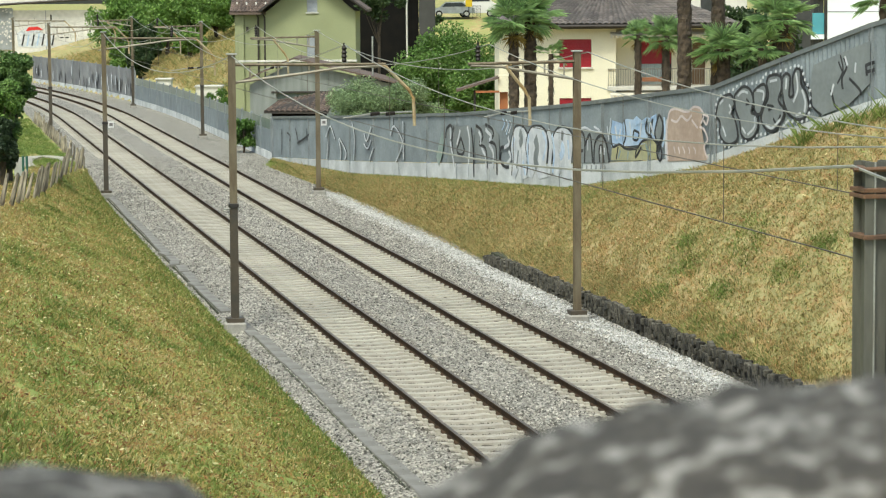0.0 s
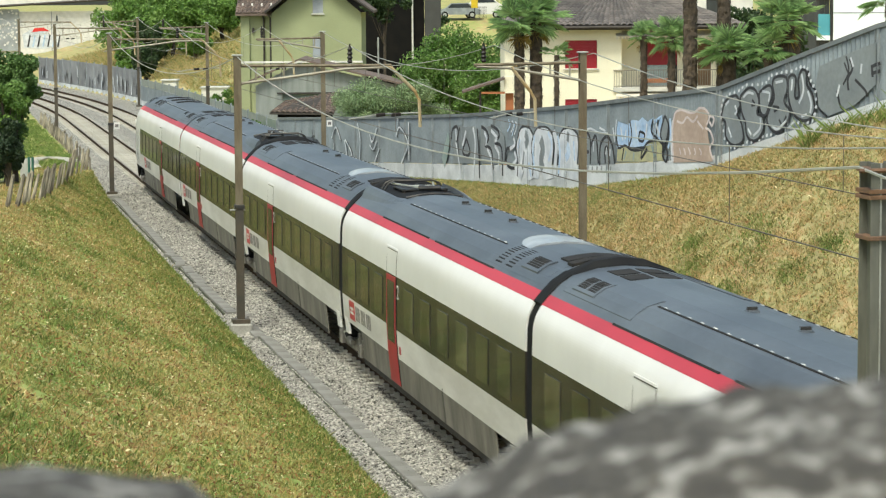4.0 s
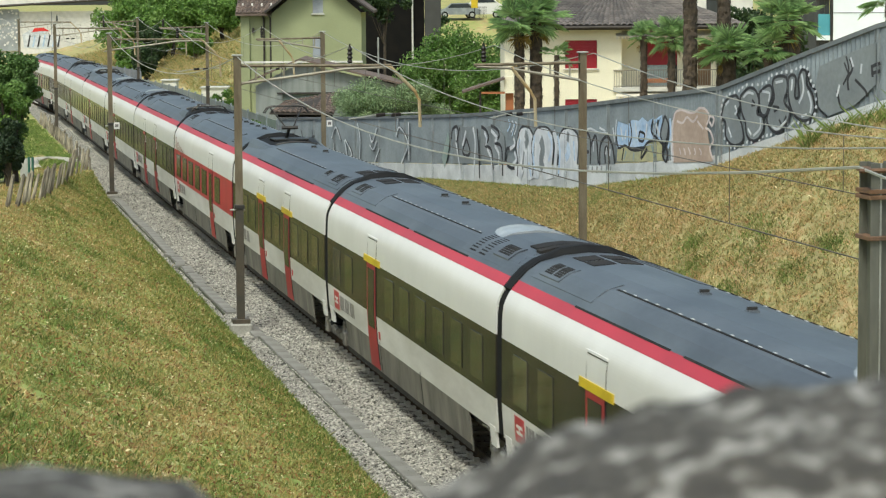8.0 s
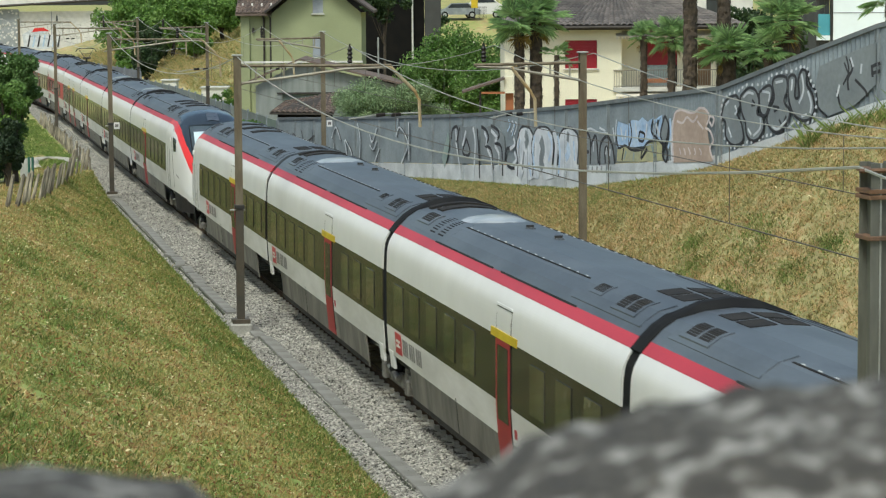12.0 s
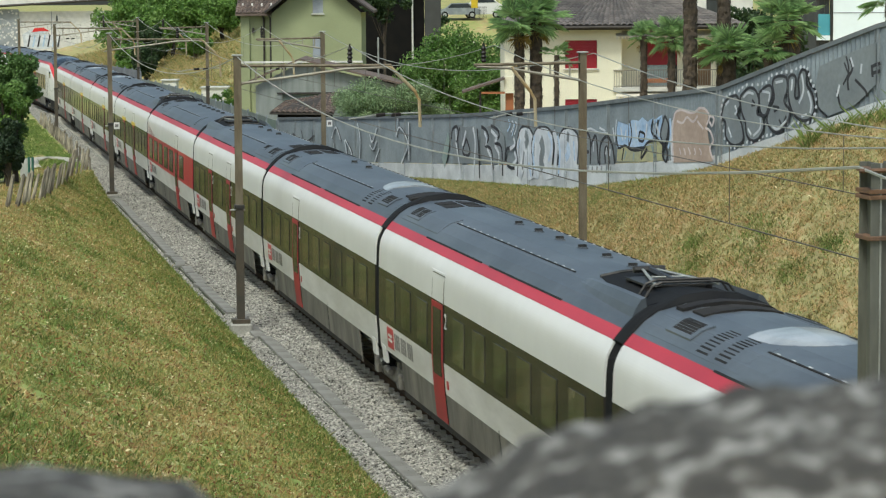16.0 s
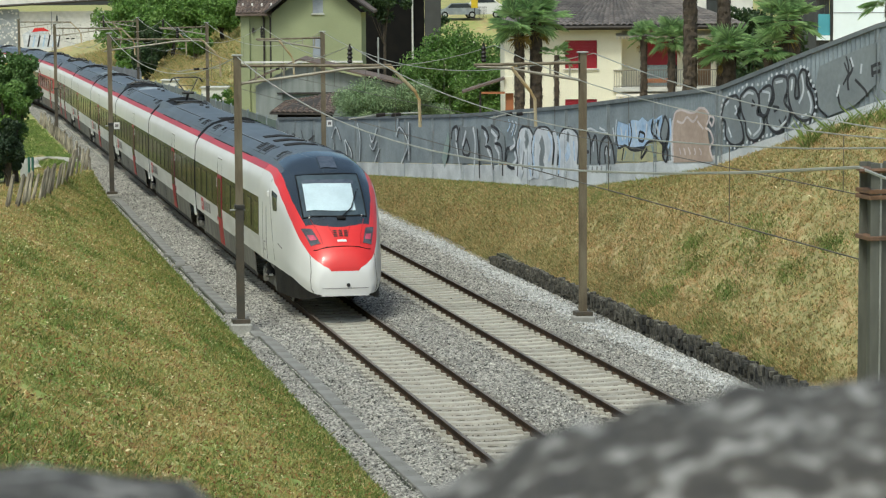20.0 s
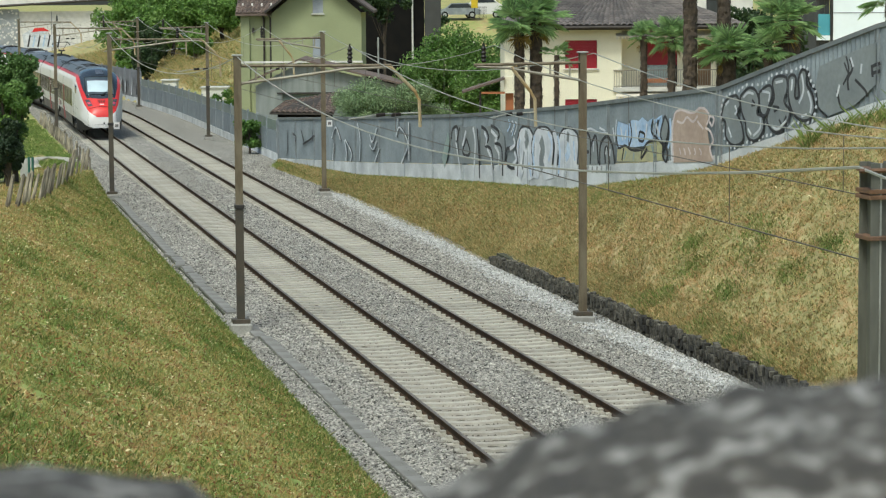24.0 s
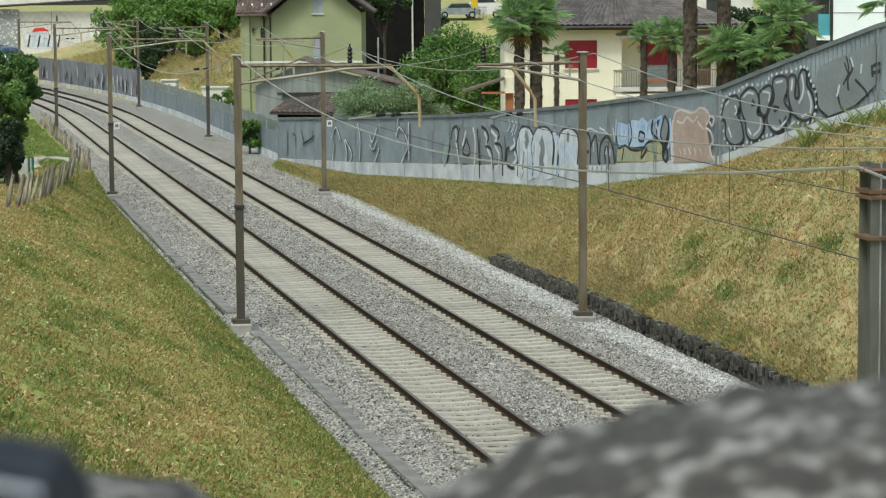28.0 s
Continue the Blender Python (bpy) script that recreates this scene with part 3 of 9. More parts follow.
def roof_end(car, kind, ye, s, raised=False):
    """Fittings of one roof end; s = 1 for the leading end at ye, -1 for the trailing one."""
    def span(a, b):
        return sorted((ye - s * a, ye - s * b))
    if kind in ("vent", "grille"):
        for x in (-0.40, 0.04):
            for a in (0.55, 1.25):
                part("roof_panel", on_roof(Geo(), x, x + 0.36, *span(a, a + 0.58), 0.012), M_UNDER, car, "low dark roof panel")
    for side in (-1, 1):
        if kind == "vent":
            part("raised_panel", on_roof(Geo(), *sorted((side * 1.06, side * 0.56)), *span(0.45, 4.1), 0.014), M_ROOF, car)
            vent(car, *sorted((side * 1.0, side * 0.64)), *span(0.75, 1.95), 2, 7)
        elif kind == "grille":
            part("raised_panel", on_roof(Geo(), *sorted((side * 1.08, side * 0.54)), *span(0.35, 4.0), 0.016), M_ROOF, car)
            vent(car, *sorted((side * 1.02, side * 0.64)), *span(0.85, 2.05), 2, 7)
            vent(car, *sorted((side * 0.94, side * 0.68)), *span(2.85, 3.5), 5)
        elif kind in ("dome", "fine"):
            g = Geo()
            for k in range(2 if kind == "dome" else 1):
                for i in range(9):
                    c = ye - s * (2.75 + 0.75 * k)
                    on_roof(g, *sorted((side * (1.06 - 0.055 * i), side * (1.04 - 0.055 * i))), c - 0.22, c + 0.22, 0.006)
            part("fine_grille", g, M_UNDER, car, "fine dark grille slots", kind="stuff")
            if kind == "dome":
                part("raised_panel", on_roof(Geo(), *sorted((side * 1.10, side * 0.56)), *span(0.35, 4.3), 0.004), M_ROOF, car)
                vent(car, *sorted((side * 1.0, side * 0.66)), *span(1.0, 2.1), 1)
    if kind == "dome":
        g, rings = Geo(), []
        for i in range(9):
            t = i / 8
            w = 0.60 * math.sqrt(max(0.02, 1 - t ** 2.6))
            hh = 0.075 * (1 - t ** 3) * (0.35 + 0.65 * t) + 0.003
            xs = [-w + 2 * w * k / 8 for k in range(9)]
            y = ye - s * (3.15 + 1.5 * t)
            rings.append([(x, y, roof_at(x) + hh * (1 - (x / w) ** 4) + 0.003) for x in xs] + [(w, y, roof_at(w) - 0.02), (-w, y, roof_at(w) - 0.02)])
        part("pale_cover", g.rings(rings), M_DOME, car, "glossy roof cover, its sky reflection put into a pale colour", smooth=False)
        part("roof_panel", on_roof(Geo(), -0.55, 0.55, *span(0.75, 1.25), 0.03), M_UNDER, car, "low dark roof panel")
        part("roof_panel", on_roof(Geo(), -0.62, 0.62, *span(0.25, 0.55), 0.05), M_UNDER, car, "low dark roof panel")
    if kind == "well":
        add_pantograph(car, ye - s * 1.7, raised, s)


def add_roof_fittings(car, y0, y1, boxes, front, rear, raised=False):
    """Seam lines, small fins, and the fittings of both ends."""
    for side in (-1, 1):
        a, b = y0 + 4.3, y1 - 4.3
        part("roof_seam", on_roof(Geo(), *sorted((side * 0.725, side * 0.70)), a, b, 0.012), M_UNDER, car)
        g = Geo()
        for i in range(16):
            c = a + (b - a) * (i + 0.5) / 16
            on_roof(g, *sorted((side * 0.70, side * 0.675)), c - 0.05, c + 0.05, 0.0125)
        part("seam_clip", g, M_WHITE, car, "pale clips along the seam", kind="stuff")
        for a, b in ((y0 + 3.4, y0 + 8.3), (y0 + 8.9, y1 - 3.6)):
            part("gutter_line", strip([(-1.17, 3.61), (-1.15, 3.635)], a, b, side, 0.01, 0.010), M_UNDER, car)
    for i in range(boxes):
        c = y1 - 5.9 - (2.05 if boxes < 4 else 1.5) * i
        fin = part("roof_fin", Geo().box(0.02, 0.16, c - 0.02, c + 0.02, 3.98, 4.10), M_DARKMETAL, car, "small dark roof fin")
        part("fin_base", Geo().cbox(0.0, 0.18, c - 0.07, c + 0.07, 3.97, 4.055, 0.012), M_ROOF, fin)
    roof_end(car, front, y1, 1, raised)
    roof_end(car, rear, y0, -1, raised)


def add_pantograph(car, yc, raised, facing):
    """A current collector in a dark tub at the roof's end; raised or folded. facing: +1 or -1 along the car."""
    k = facing
    g, rings = Geo(), []
    for i in range(7):
        t = i / 6
        w = 0.80 - 0.22 * t * t
        y = yc + k * (1.62 - 3.2 * t)
        xs = [-w + 2 * w * j / 6 for j in range(7)]
        rings.append([(x, y, roof_at(x) + 0.012) for x in xs] + [(w, y, roof_at(w) - 0.03), (-w, y, roof_at(w) - 0.03)])
    # flat plate on the roof, black to carry the tub's inner shade
    w = part("roof_well", g.rings(rings), M_RUBBER, car, "black plate painted as the shaded roof tub")
    for side in (-1, 1):
        g, rings = Geo(), []
        for i in range(9):
            t = i / 8
            h = 0.15 * math.cos(0.5 * math.pi * t) ** 0.8 + 0.002
            c = 0.86 - 0.12 * t * t
            y = yc + k * (1.62 - 3.4 * t)
            rings.append([(side * x, y, roof_at(x) + dz) for x, dz in ((c + 0.17, -0.02), (c + 0.10, h * 0.55), (c + 0.02, h), (c - 0.04, h * 0.9), (c - 0.06, -0.02))])
        part("tub_fairing", g.rings(rings), M_ROOF, w, "grey fairing beside the tub", smooth=False)
    part("tub_lip", Geo().tube([(x, yc - k * 1.55, roof_at(x) + 0.02) for x in (-0.6, -0.3, 0, 0.3, 0.6)], 0.03, 6), M_DARKMETAL, w)
    for x in (-0.45, 0.45):
        for y in (-0.5, 0.5):
            part("insulator", Geo().tube([(x, yc + y, 3.9), (x, yc + y, 4.08)], [0.06, 0.045], 8), M_INSUL, w)
    top = 5.0 if raised else 4.17
    knee = (0, yc - k * (0.2 if raised else 1.0), 4.40 if raised else 4.13)
    head = (0, yc + k * (0.5 if raised else 0.9), top - 0.06)
    steel = M_DARKMETAL if raised else M_GALV
    pan = part("pantograph", Geo().box(-0.5, 0.5, yc - 0.55, yc + 0.55, 4.05, 4.08), M_DARKMETAL, car, "raised pantograph" if raised else "folded pantograph")
    part("lower_arm", Geo().tube([(0, yc + k * 0.45, 4.08), knee], 0.05, 6), M_DARKMETAL, pan)
    part("knuckle", Geo().tube([(-0.24, knee[1], knee[2]), (0.24, knee[1], knee[2])], 0.055, 7), M_DARKMETAL, pan)
    g = Geo()
    for x in (-0.46, 0.46):
        g.tube([(x * 0.22, knee[1], knee[2]), (x, head[1], head[2])], 0.022, 5)
    g.tube([(-0.25, 0.5 * (knee[1] + head[1]), 0.5 * (knee[2] + head[2])), (0.25, 0.5 * (knee[1] + head[1]), 0.5 * (knee[2] + head[2]))], 0.014, 5)
    part("upper_arm", g, steel, pan)
    g = Geo()
    for d in (-0.16, 0.16):
        g.tube([(-0.66, head[1] + d, top - 0.2), (-0.56, head[1] + d, top - 0.05), (-0.42, head[1] + d, top), (0.42, head[1] + d, top), (0.56, head[1] + d, top - 0.05), (0.66, head[1] + d, top - 0.2)], 0.02, 5)
    for x in (-0.5, 0.5):
        g.tube([(0.8 * x, head[1] - 0.16, top - 0.02), (0.8 * x, head[1] + 0.16, top - 0.02)], 0.016, 5)
    part("contact_strip", g, M_DARKMETAL, pan)


def add_bogie(car, y):
    b = part("bogie", Geo().cbox(-1.12, 1.12, y - 0.35, y + 0.35, 0.45, 0.75, 0.05), M_UNDER, car)
    for side in (-1, 1):
        g = Geo()
        g.rings([[(side * 1.02, y + d, z0), (side * 1.2, y + d, z0), (side * 1.2, y + d, z1), (side * 1.02, y + d, z1)] for d, z0, z1 in ((-1.75, 0.5, 0.68), (-1.1, 0.5, 0.72), (-0.6, 0.36, 0.62), (0.6, 0.36, 0.62), (1.1, 0.5, 0.72), (1.75, 0.5, 0.68))])
        part("bogie_frame", g, M_BOGIE, b, "dusty grey bogie frame")
        for d0, z0, d1, z1 in ((-0.55, 0.55, 0.55, 0.66), (0.75, 0.98, 1.9, 0.92)):
            dm = part("damper", Geo().tube([(side * 1.27, y + d0, z0), (side * 1.27, y + 0.5 * (d0 + d1), 0.5 * (z0 + z1))], 0.065, 8), M_BOGIE, b, "dusty grey damper")
            part("damper_rod", Geo().tube([(side * 1.27, y + 0.5 * (d0 + d1), 0.5 * (z0 + z1)), (side * 1.27, y + d1, z1)], 0.035, 7), M_GALV, dm)
        part("spring", Geo().tube([(side * 1.14, y, 0.6), (side * 1.14, y, 0.68), (side * 1.14, y, 0.76), (side * 1.14, y, 0.84), (side * 1.14, y, 0.95)], [0.19, 0.23, 0.19, 0.23, 0.19], 12), M_RUBBER, b, "black air spring")
        for d in (-1.25, 1.25):
            g = Geo().tube([(side * 0.70, y + d, 0.46), (side * 0.82, y + d, 0.46)], 0.46, 20)
            wh = part("wheel", g, M_DARKMETAL, b)
            part("brake_disc", Geo().tube([(side * 0.82, y + d, 0.46), (side * 0.85, y + d, 0.46)], 0.3, 18), M_BOGIE, wh)
            part("axle_box", Geo().cbox(*sorted((side * 1.0, side * 1.26)), y + d - 0.17, y + d + 0.17, 0.32, 0.62, 0.03), M_BOGIE, b)
            part("primary_spring", Geo().tube([(side * 1.13, y + d * 0.8, 0.5), (side * 1.13, y + d * 0.8, 0.82)], 0.10, 9), M_BOGIE, b)


def shell(car, y0, y1, red_body=False, band=(None, None), nose=False):
    """Skirt, lower side, glazing band, upper side, stripe and roof between y0 and y1."""
    for side in (-1, 1):
        ya, yb = (y0 + 2.25, y1 - 2.25) if not nose else (y0 + 2.25, y1 - 1.6)
        part("skirt", strip(PROFILE[0:2], ya, yb, side), M_SKIRT, car, "dusty grey skirt")
        for yy in ((ya + yb) / 2 - (yb - ya) / 6, (ya + yb) / 2 + (yb - ya) / 6):
            part("skirt_seam", strip([(-side_x(z), z) for z in (0.38, 1.12)], yy - 0.015, yy + 0.015, side, 0.005, 0.006), M_UNDER, car)
        # black strip painted on the skirt's foot for the shade under the car
        part("hem_shade", strip([(-side_x(z), z) for z in (0.37, 0.47)], ya, yb, side, 0.005, 0.006), M_UNDER, car, "black strip painted as shade along the skirt's foot")
        part("lower_side", strip(PROFILE[1:3], y0, y1, side), M_LOWWHITE, car, "dusty white lower side")
        b0, b1 = band[0] or y0, band[1] or y1
        part("window_band", strip(PROFILE[2:4], b0, b1, side), M_RED if red_body else M_BAND, car, "red window band" if red_body else "dark tinted window band")
        if b1 < y1:
            part("side_panel", strip(PROFILE[2:4], b1, y1, side), M_WHITE, car, "white side panel")
        part("upper_side", strip(rounded(PROFILE[3:7]), y0, y1, side), M_WHITE, car, "white upper side", smooth=False)
        part("stripe", strip(PROFILE[6:8], y0, y1, side, 0.03, 0.004), M_RED, car, "red stripe along the roof edge")
    roof = list(PROFILE[7:]) + [(-x, z) for x, z in PROFILE[7:-1][::-1]]
    loop = roof + [(x * 0.97, z - 0.06) for x, z in roof[::-1]]
    part("roof", Geo().rings([[(x, y, z) for x, z in loop] for y in (y0, y1)]), M_ROOF, car, "grey roof")
    part("floor_pan", Geo().box(-1.3, 1.3, y0, y1, 0.9, 1.05), M_UNDER, car)
    end = list(PROFILE[1:]) + [(-x, z) for x, z in PROFILE[1:-1][::-1]]
    g = Geo()
    for y, q in ((y0 + 0.05, 0.97), (y1 - 0.05, 0.97)):
        if nose and y > y0 + 1:
            continue
        g.rings([[(x * q, y + d, z * 0.985) for x, z in end] for d in (-0.02, 0.02)])
    part("end_wall", g, M_UNDER, car)


def gangway(car, y):
    """Black bellows between the cars, with a black hoop over the roof."""
    end = list(PROFILE[1:]) + [(-x, z) for x, z in PROFILE[1:-1][::-1]]
    rings = []
    for i in range(7):
        q = 0.99 if i % 2 else 0.962
        rings.append([(x * q, y - 0.24 + 0.08 * i, 0.6 + (z - 0.6) * (q + 0.006)) for x, z in end])
    b = part("gangway", Geo().rings(rings), M_RUBBER, car, "black bellows gangway")
    rings = []
    top = list(PROFILE[6:]) + [(-x, z) for x, z in PROFILE[6:-1][::-1]]
    for d, h in ((-0.25, -0.02), (-0.24, 0.015), (-0.09, 0.035), (0.09, 0.035), (0.24, 0.015), (0.25, -0.02)):
        rings.append([(x * 1.012, y + d, z + (h + 0.08 * max(0.0, 1 - (x / 0.8) ** 2) * (h > 0.03)) * (0.4 if abs(x) > 1.2 else 1.0)) for x, z in top] + [(x * 0.95, y + d, z - 0.08) for x, z in top[::-1]])
    part("roof_hoop", Geo().rings(rings), M_RUBBER, b, "black hoop over the joint")


def lettering(car, words, y, z, size, side, material, lean=0.085, label="red lettering"):
    cu = bpy.data.curves.new("lettering", "FONT")
    cu.body, cu.size, cu.extrude, cu.space_character = words, size, 0.002, 1.75
    tmp = bpy.data.objects.new("lettering", cu)
    scene.collection.objects.link(tmp)
    dg = bpy.context.evaluated_depsgraph_get()
    me = bpy.data.meshes.new_from_object(tmp.evaluated_get(dg))
    bpy.data.objects.remove(tmp)
    me.materials.clear()
    me.materials.append(material)
    x = side * (side_x(z) + (0.03 if lean else 0.012))
    m = Matrix(((0, -side * lean, side, x), (side, 0, 0, y), (0, 1, 0, z), (0, 0, 0, 1)))
    return part("lettering", me, None, car, label, m=m)


def middle_car(label, doors, yellow=False, red=False, boxes=2, front="vent", rear="dome", raised=False, emblem=True):
    car = thing("train_car", label, "train car", group="cars of the train")
    h = PITCH / 2
    y0, y1 = -h + 0.225, h - 0.225
    shell(car, y0, y1, red)
    gangway(car, -h)
    add_bogie(car, -h)
    for side in (-1, 1):
        ys = []
        y = y1 - 1.3
        while y > y0 + 1.0:
            if all(abs(y - (h - d)) > 1.25 for d in doors):
                ys.append(y)
            y -= 1.62
        if red:
            ys = [h - 1.81 - 2.07 * i for i in range(5)] + [h - 13.8]
            add_windows(car, ys, side, 1.76, 2.56, 0.70, M_BAND)
            add_windows(car, ys, side, 1.81, 2.51, 0.63, M_PANE, 0.02)
        else:
            add_windows(car, ys, side)
        for d in doors:
            add_door(car, h - d, yellow, side, "" if yellow or red else "2")
        if emblem:
            add_emblem(car, y1 - 1.2, side)
        for yy in (y0 + 0.35, y1 - 0.35):
            part("end_flap", strip([(-side_x(z), z) for z in (0.78, 1.13)], yy - 0.2, yy + 0.2, side, 0.04, 0.01), M_WHITE, car, "white flap beside the bellows")
        if red:
            lettering(car, "Restaurant", h - 0.95 if side < 0 else h - 5.9, 2.79, 0.60, side, M_LETTER)
    add_roof_fittings(car, y0, y1, boxes, front, rear, raised)
    return car


def nose_shape(d):
    """The left half of the nose's section d metres behind the tip, from the bottom to the crown."""
    top = float(np.interp(d, [0, 0.06, 0.18, 0.38, 0.9, 1.5, 2.1, 2.8, 3.6, 4.4, 5.6], [1.24, 1.44, 1.64, 1.85, 2.29, 2.78, 3.24, 3.65, 3.92, 4.01, 4.04]))
    wid = float(np.interp(d, [0, 0.06, 0.18, 0.5, 1.0, 1.8, 2.6, 3.6, 4.6], [0.455, 0.525, 0.59, 0.675, 0.77, 0.875, 0.945, 0.985, 1.0]))
    low = float(np.interp(d, [0, 0.2, 1.0, 3.0], [0.56, 0.48, 0.39, 0.36]))
    pts = []
    for x, z in PROFILE:
        k = (z - 0.36) / (4.04 - 0.36)
        xx = x * wid
        if d < 3.5:
            xx *= 1 - 0.18 * (3.5 - d) / 3.5 * max(0.0, k - 0.42) / 0.58
        pts.append((xx, low + k * (top - low)))
    return pts


NOSE_D = (0.0, 0.03, 0.08, 0.15, 0.25, 0.38, 0.5, 0.62, 0.75, 0.82, 0.86, 0.90, 0.94, 0.98, 1.02, 1.06, 1.10, 1.14, 1.18, 1.22, 1.26, 1.3, 1.4, 1.55, 1.7, 1.9, 2.1, 2.3, 2.5, 2.7, 2.9, 3.1, 3.3, 3.5, 3.7, 3.95, 4.2, 4.6, 5.1, 5.6)


def nose_row(d):
    """Points of one section, split at the lower edge of the white, of the red and of the glass."""
    pts = nose_shape(d)
    xs, zs = [p[0] for p in pts], [p[1] for p in pts]
    zb, zt = zs[0], zs[-1]
    zw = max(zb + 0.01, float(np.interp(d, [0, 0.4, 1.3, 2.2, 3.1, 5.6], [0.60, 0.68, 0.92, 1.01, 1.06, 1.06])))
    zr = float(np.interp(d, [0, 0.03, 0.08, 0.15, 0.34, 0.64, 1.16, 1.64, 2.24, 3.0, 4.0, 4.6, 5.6], [1.2, 1.28, 1.35, 1.42, 1.53, 1.70, 2.01, 2.34, 2.72, 3.10, 3.40, 3.46, 3.47]))
    zg = float(np.interp(d, [0.9, 1.1, 1.4, 1.92, 2.56, 3.0, 3.5, 4.2, 5.6], [2.10, 2.22, 2.42, 2.75, 3.11, 3.32, 3.49, 3.59, 3.62]))
    zr = min(zr, zt - 0.03 if d < 0.3 else zt - 0.08)
    zg = min(max(zg, zr + 0.03), zt - 0.03) if d > 0.8 else min(zr + 0.3, zt - 0.03)
    row = []
    for a, b, n in ((zb, zw, 2), (zw, zr, 14), (zr, zg, 4), (zg, zt, 14)):
        for i in range(n):
            t = i / n
            z = a + (b - a) * (t if n < 14 or a != zg else 1 - (1 - t) ** 1.8)
            row.append((float(np.interp(z, zs, xs)), z))
    row.append((0.0, zt))
    return row


@functools.lru_cache(maxsize=None)
def bent_row(d):
    """The same row, its upper part drawn back at the sides so that the glass has a curved lower edge."""
    base = nose_row(d)
    k = float(np.interp(d, [0.3, 0.78, 0.92, 1.9], [0, 1, 1, 0]))
    out = []
    for j, (x, z) in enumerate(base):
        e = round(d + (0.55 * k * (abs(x) / 0.9) ** 2 if j > 19 else 0.55 * k * (abs(base[20][0]) / 0.9) ** 2 * max(0, j - 16) / 4), 3)
        p = sharp_row(e)[j]
        out.append((p[0], p[1], e))
    return out


@functools.lru_cache(maxsize=None)
def sharp_row(d):
    return nose_row(d)


def end_car(label, yellow=False, tail=False):
    """Driving car; its joint is at y = 0 and its nose points to +y."""
    car = thing("train_driving_car", label, "train car", group="driving cars of the train")
    yn = ENDCAR - 5.6
    shell(car, 0.225, yn, band=(0.225, yn - 0.2), nose=True)
    for y in (0.0, yn + 0.6):
        if y > 1:
            add_bogie(car, y)
    for side in (-1, 1):
        add_windows(car, [1.5 + 1.62 * i for i in range(10) if abs(1.5 + 1.62 * i - 7.3) > 1.2], side)
        add_door(car, 7.3, yellow, side, "" if yellow else "2")
        add_emblem(car, 2.2 if tail else yn - 2.4, side, -1 if tail else 1)
        # grooves of the cab door with its recessed handle
        g = Geo()
        for a, b, z0, z1 in ((-5.02, -4.98, 1.12, 2.62), (-4.30, -4.27, 1.12, 2.55), (-4.80, -4.52, 1.55, 1.585), (-4.80, -4.52, 1.34, 1.37), (-4.80, -4.77, 1.34, 1.58)):
            q = strip([(-side_x(z), z) for z in ((z0, 1.63, z1) if z1 - z0 > 1 else (z0, z1))], ENDCAR + a, ENDCAR + b, side, 0.01, 0.006)
            g.add(q.v, q.f)
        part("cab_door_seam", g, M_TEXTGREY, car)
    # the nose, one skin split by colour
    rows = [(d, bent_row(d)) for d in NOSE_D]
    n = len(rows[0][1])
    geos = {k: Geo() for k in ("white", "red", "glass", "roof", "skirt")}
    for (d0, r0), (d1, r1) in zip(rows, rows[1:]):
        dm = 0.5 * (d0 + d1)
        for j in range(n - 1):
            if j < 2:
                key = "skirt"
                if dm > 3.2:
                    continue
            elif j < 16:
                key = "white"
            elif j < 20:
                key = "red"
            else:
                key = "roof" if dm > 4.4 or (dm > 3.4 and j < 22) else "glass" if dm > 0.84 else "red"
            for s in (1, -1):
                q = [(s * x, ENDCAR - d, z) for x, z, d in (r0[j], r0[j + 1], r1[j + 1], r1[j])]
                geos[key].add(q if s < 0 else q[::-1], [(0, 1, 2, 3)])
    d0, r0 = rows[0]
    for j in range(n - 1):
        geos["red" if j >= 16 else "white"].add([(r0[j][0], ENDCAR, r0[j][1]), (-r0[j][0], ENDCAR, r0[j][1]), (-r0[j + 1][0], ENDCAR, r0[j + 1][1]), (r0[j + 1][0], ENDCAR, r0[j + 1][1])], [(0, 1, 2, 3)])
    shells = {}
    for key, nm, mt, lab in (("white", "nose_shell", M_WHITE, "white rounded nose shell"), ("red", "nose_hood", M_NOSERED, "red nose hood"), ("glass", "windscreen", M_FRONT, "dark windscreen"), ("roof", "cab_roof", M_ROOF, "grey cab roof"), ("skirt", "nose_skirt", M_UNDER, "dark nose skirt")):
        me = geos[key].mesh(nm, mt, True)
        bm = bmesh.new()
        bm.from_mesh(me)
        bmesh.ops.remove_doubles(bm, verts=bm.verts, dist=0.0005)
        bmesh.ops.recalc_face_normals(bm, faces=bm.faces)
        bm.to_mesh(me)
        bm.free()
        shells[key] = part(nm, me, None, car, lab)

    def skin(d, f):
        """A point on the nose d metres behind the tip, f of the way from the centre line to the side."""
        row = nose_shape(d)[3:]
        x = f * abs(row[0][0])
        z = float(np.interp(-abs(x), [p[0] for p in row], [p[1] for p in row]))
        return Vector((x, ENDCAR - d, z))

    def at_x(d, x, lift=0.0):
        """A point on the upper skin d metres behind the tip and x across."""
        return skin(d, x / abs(nose_shape(d)[3][0])) + Vector((0, lift, lift))

    def at_z(d, s, z, lift=0.0):
        """A point on the side skin d metres behind the tip at height z."""
        pts = nose_shape(d)
        return Vector((s * (lift - float(np.interp(z, [p[1] for p in pts], [p[0] for p in pts]))), ENDCAR - d + 0.4 * lift, z))

    def bowed(d, x, bow):
        return d - bow * (1 - (x / 0.85) ** 2)

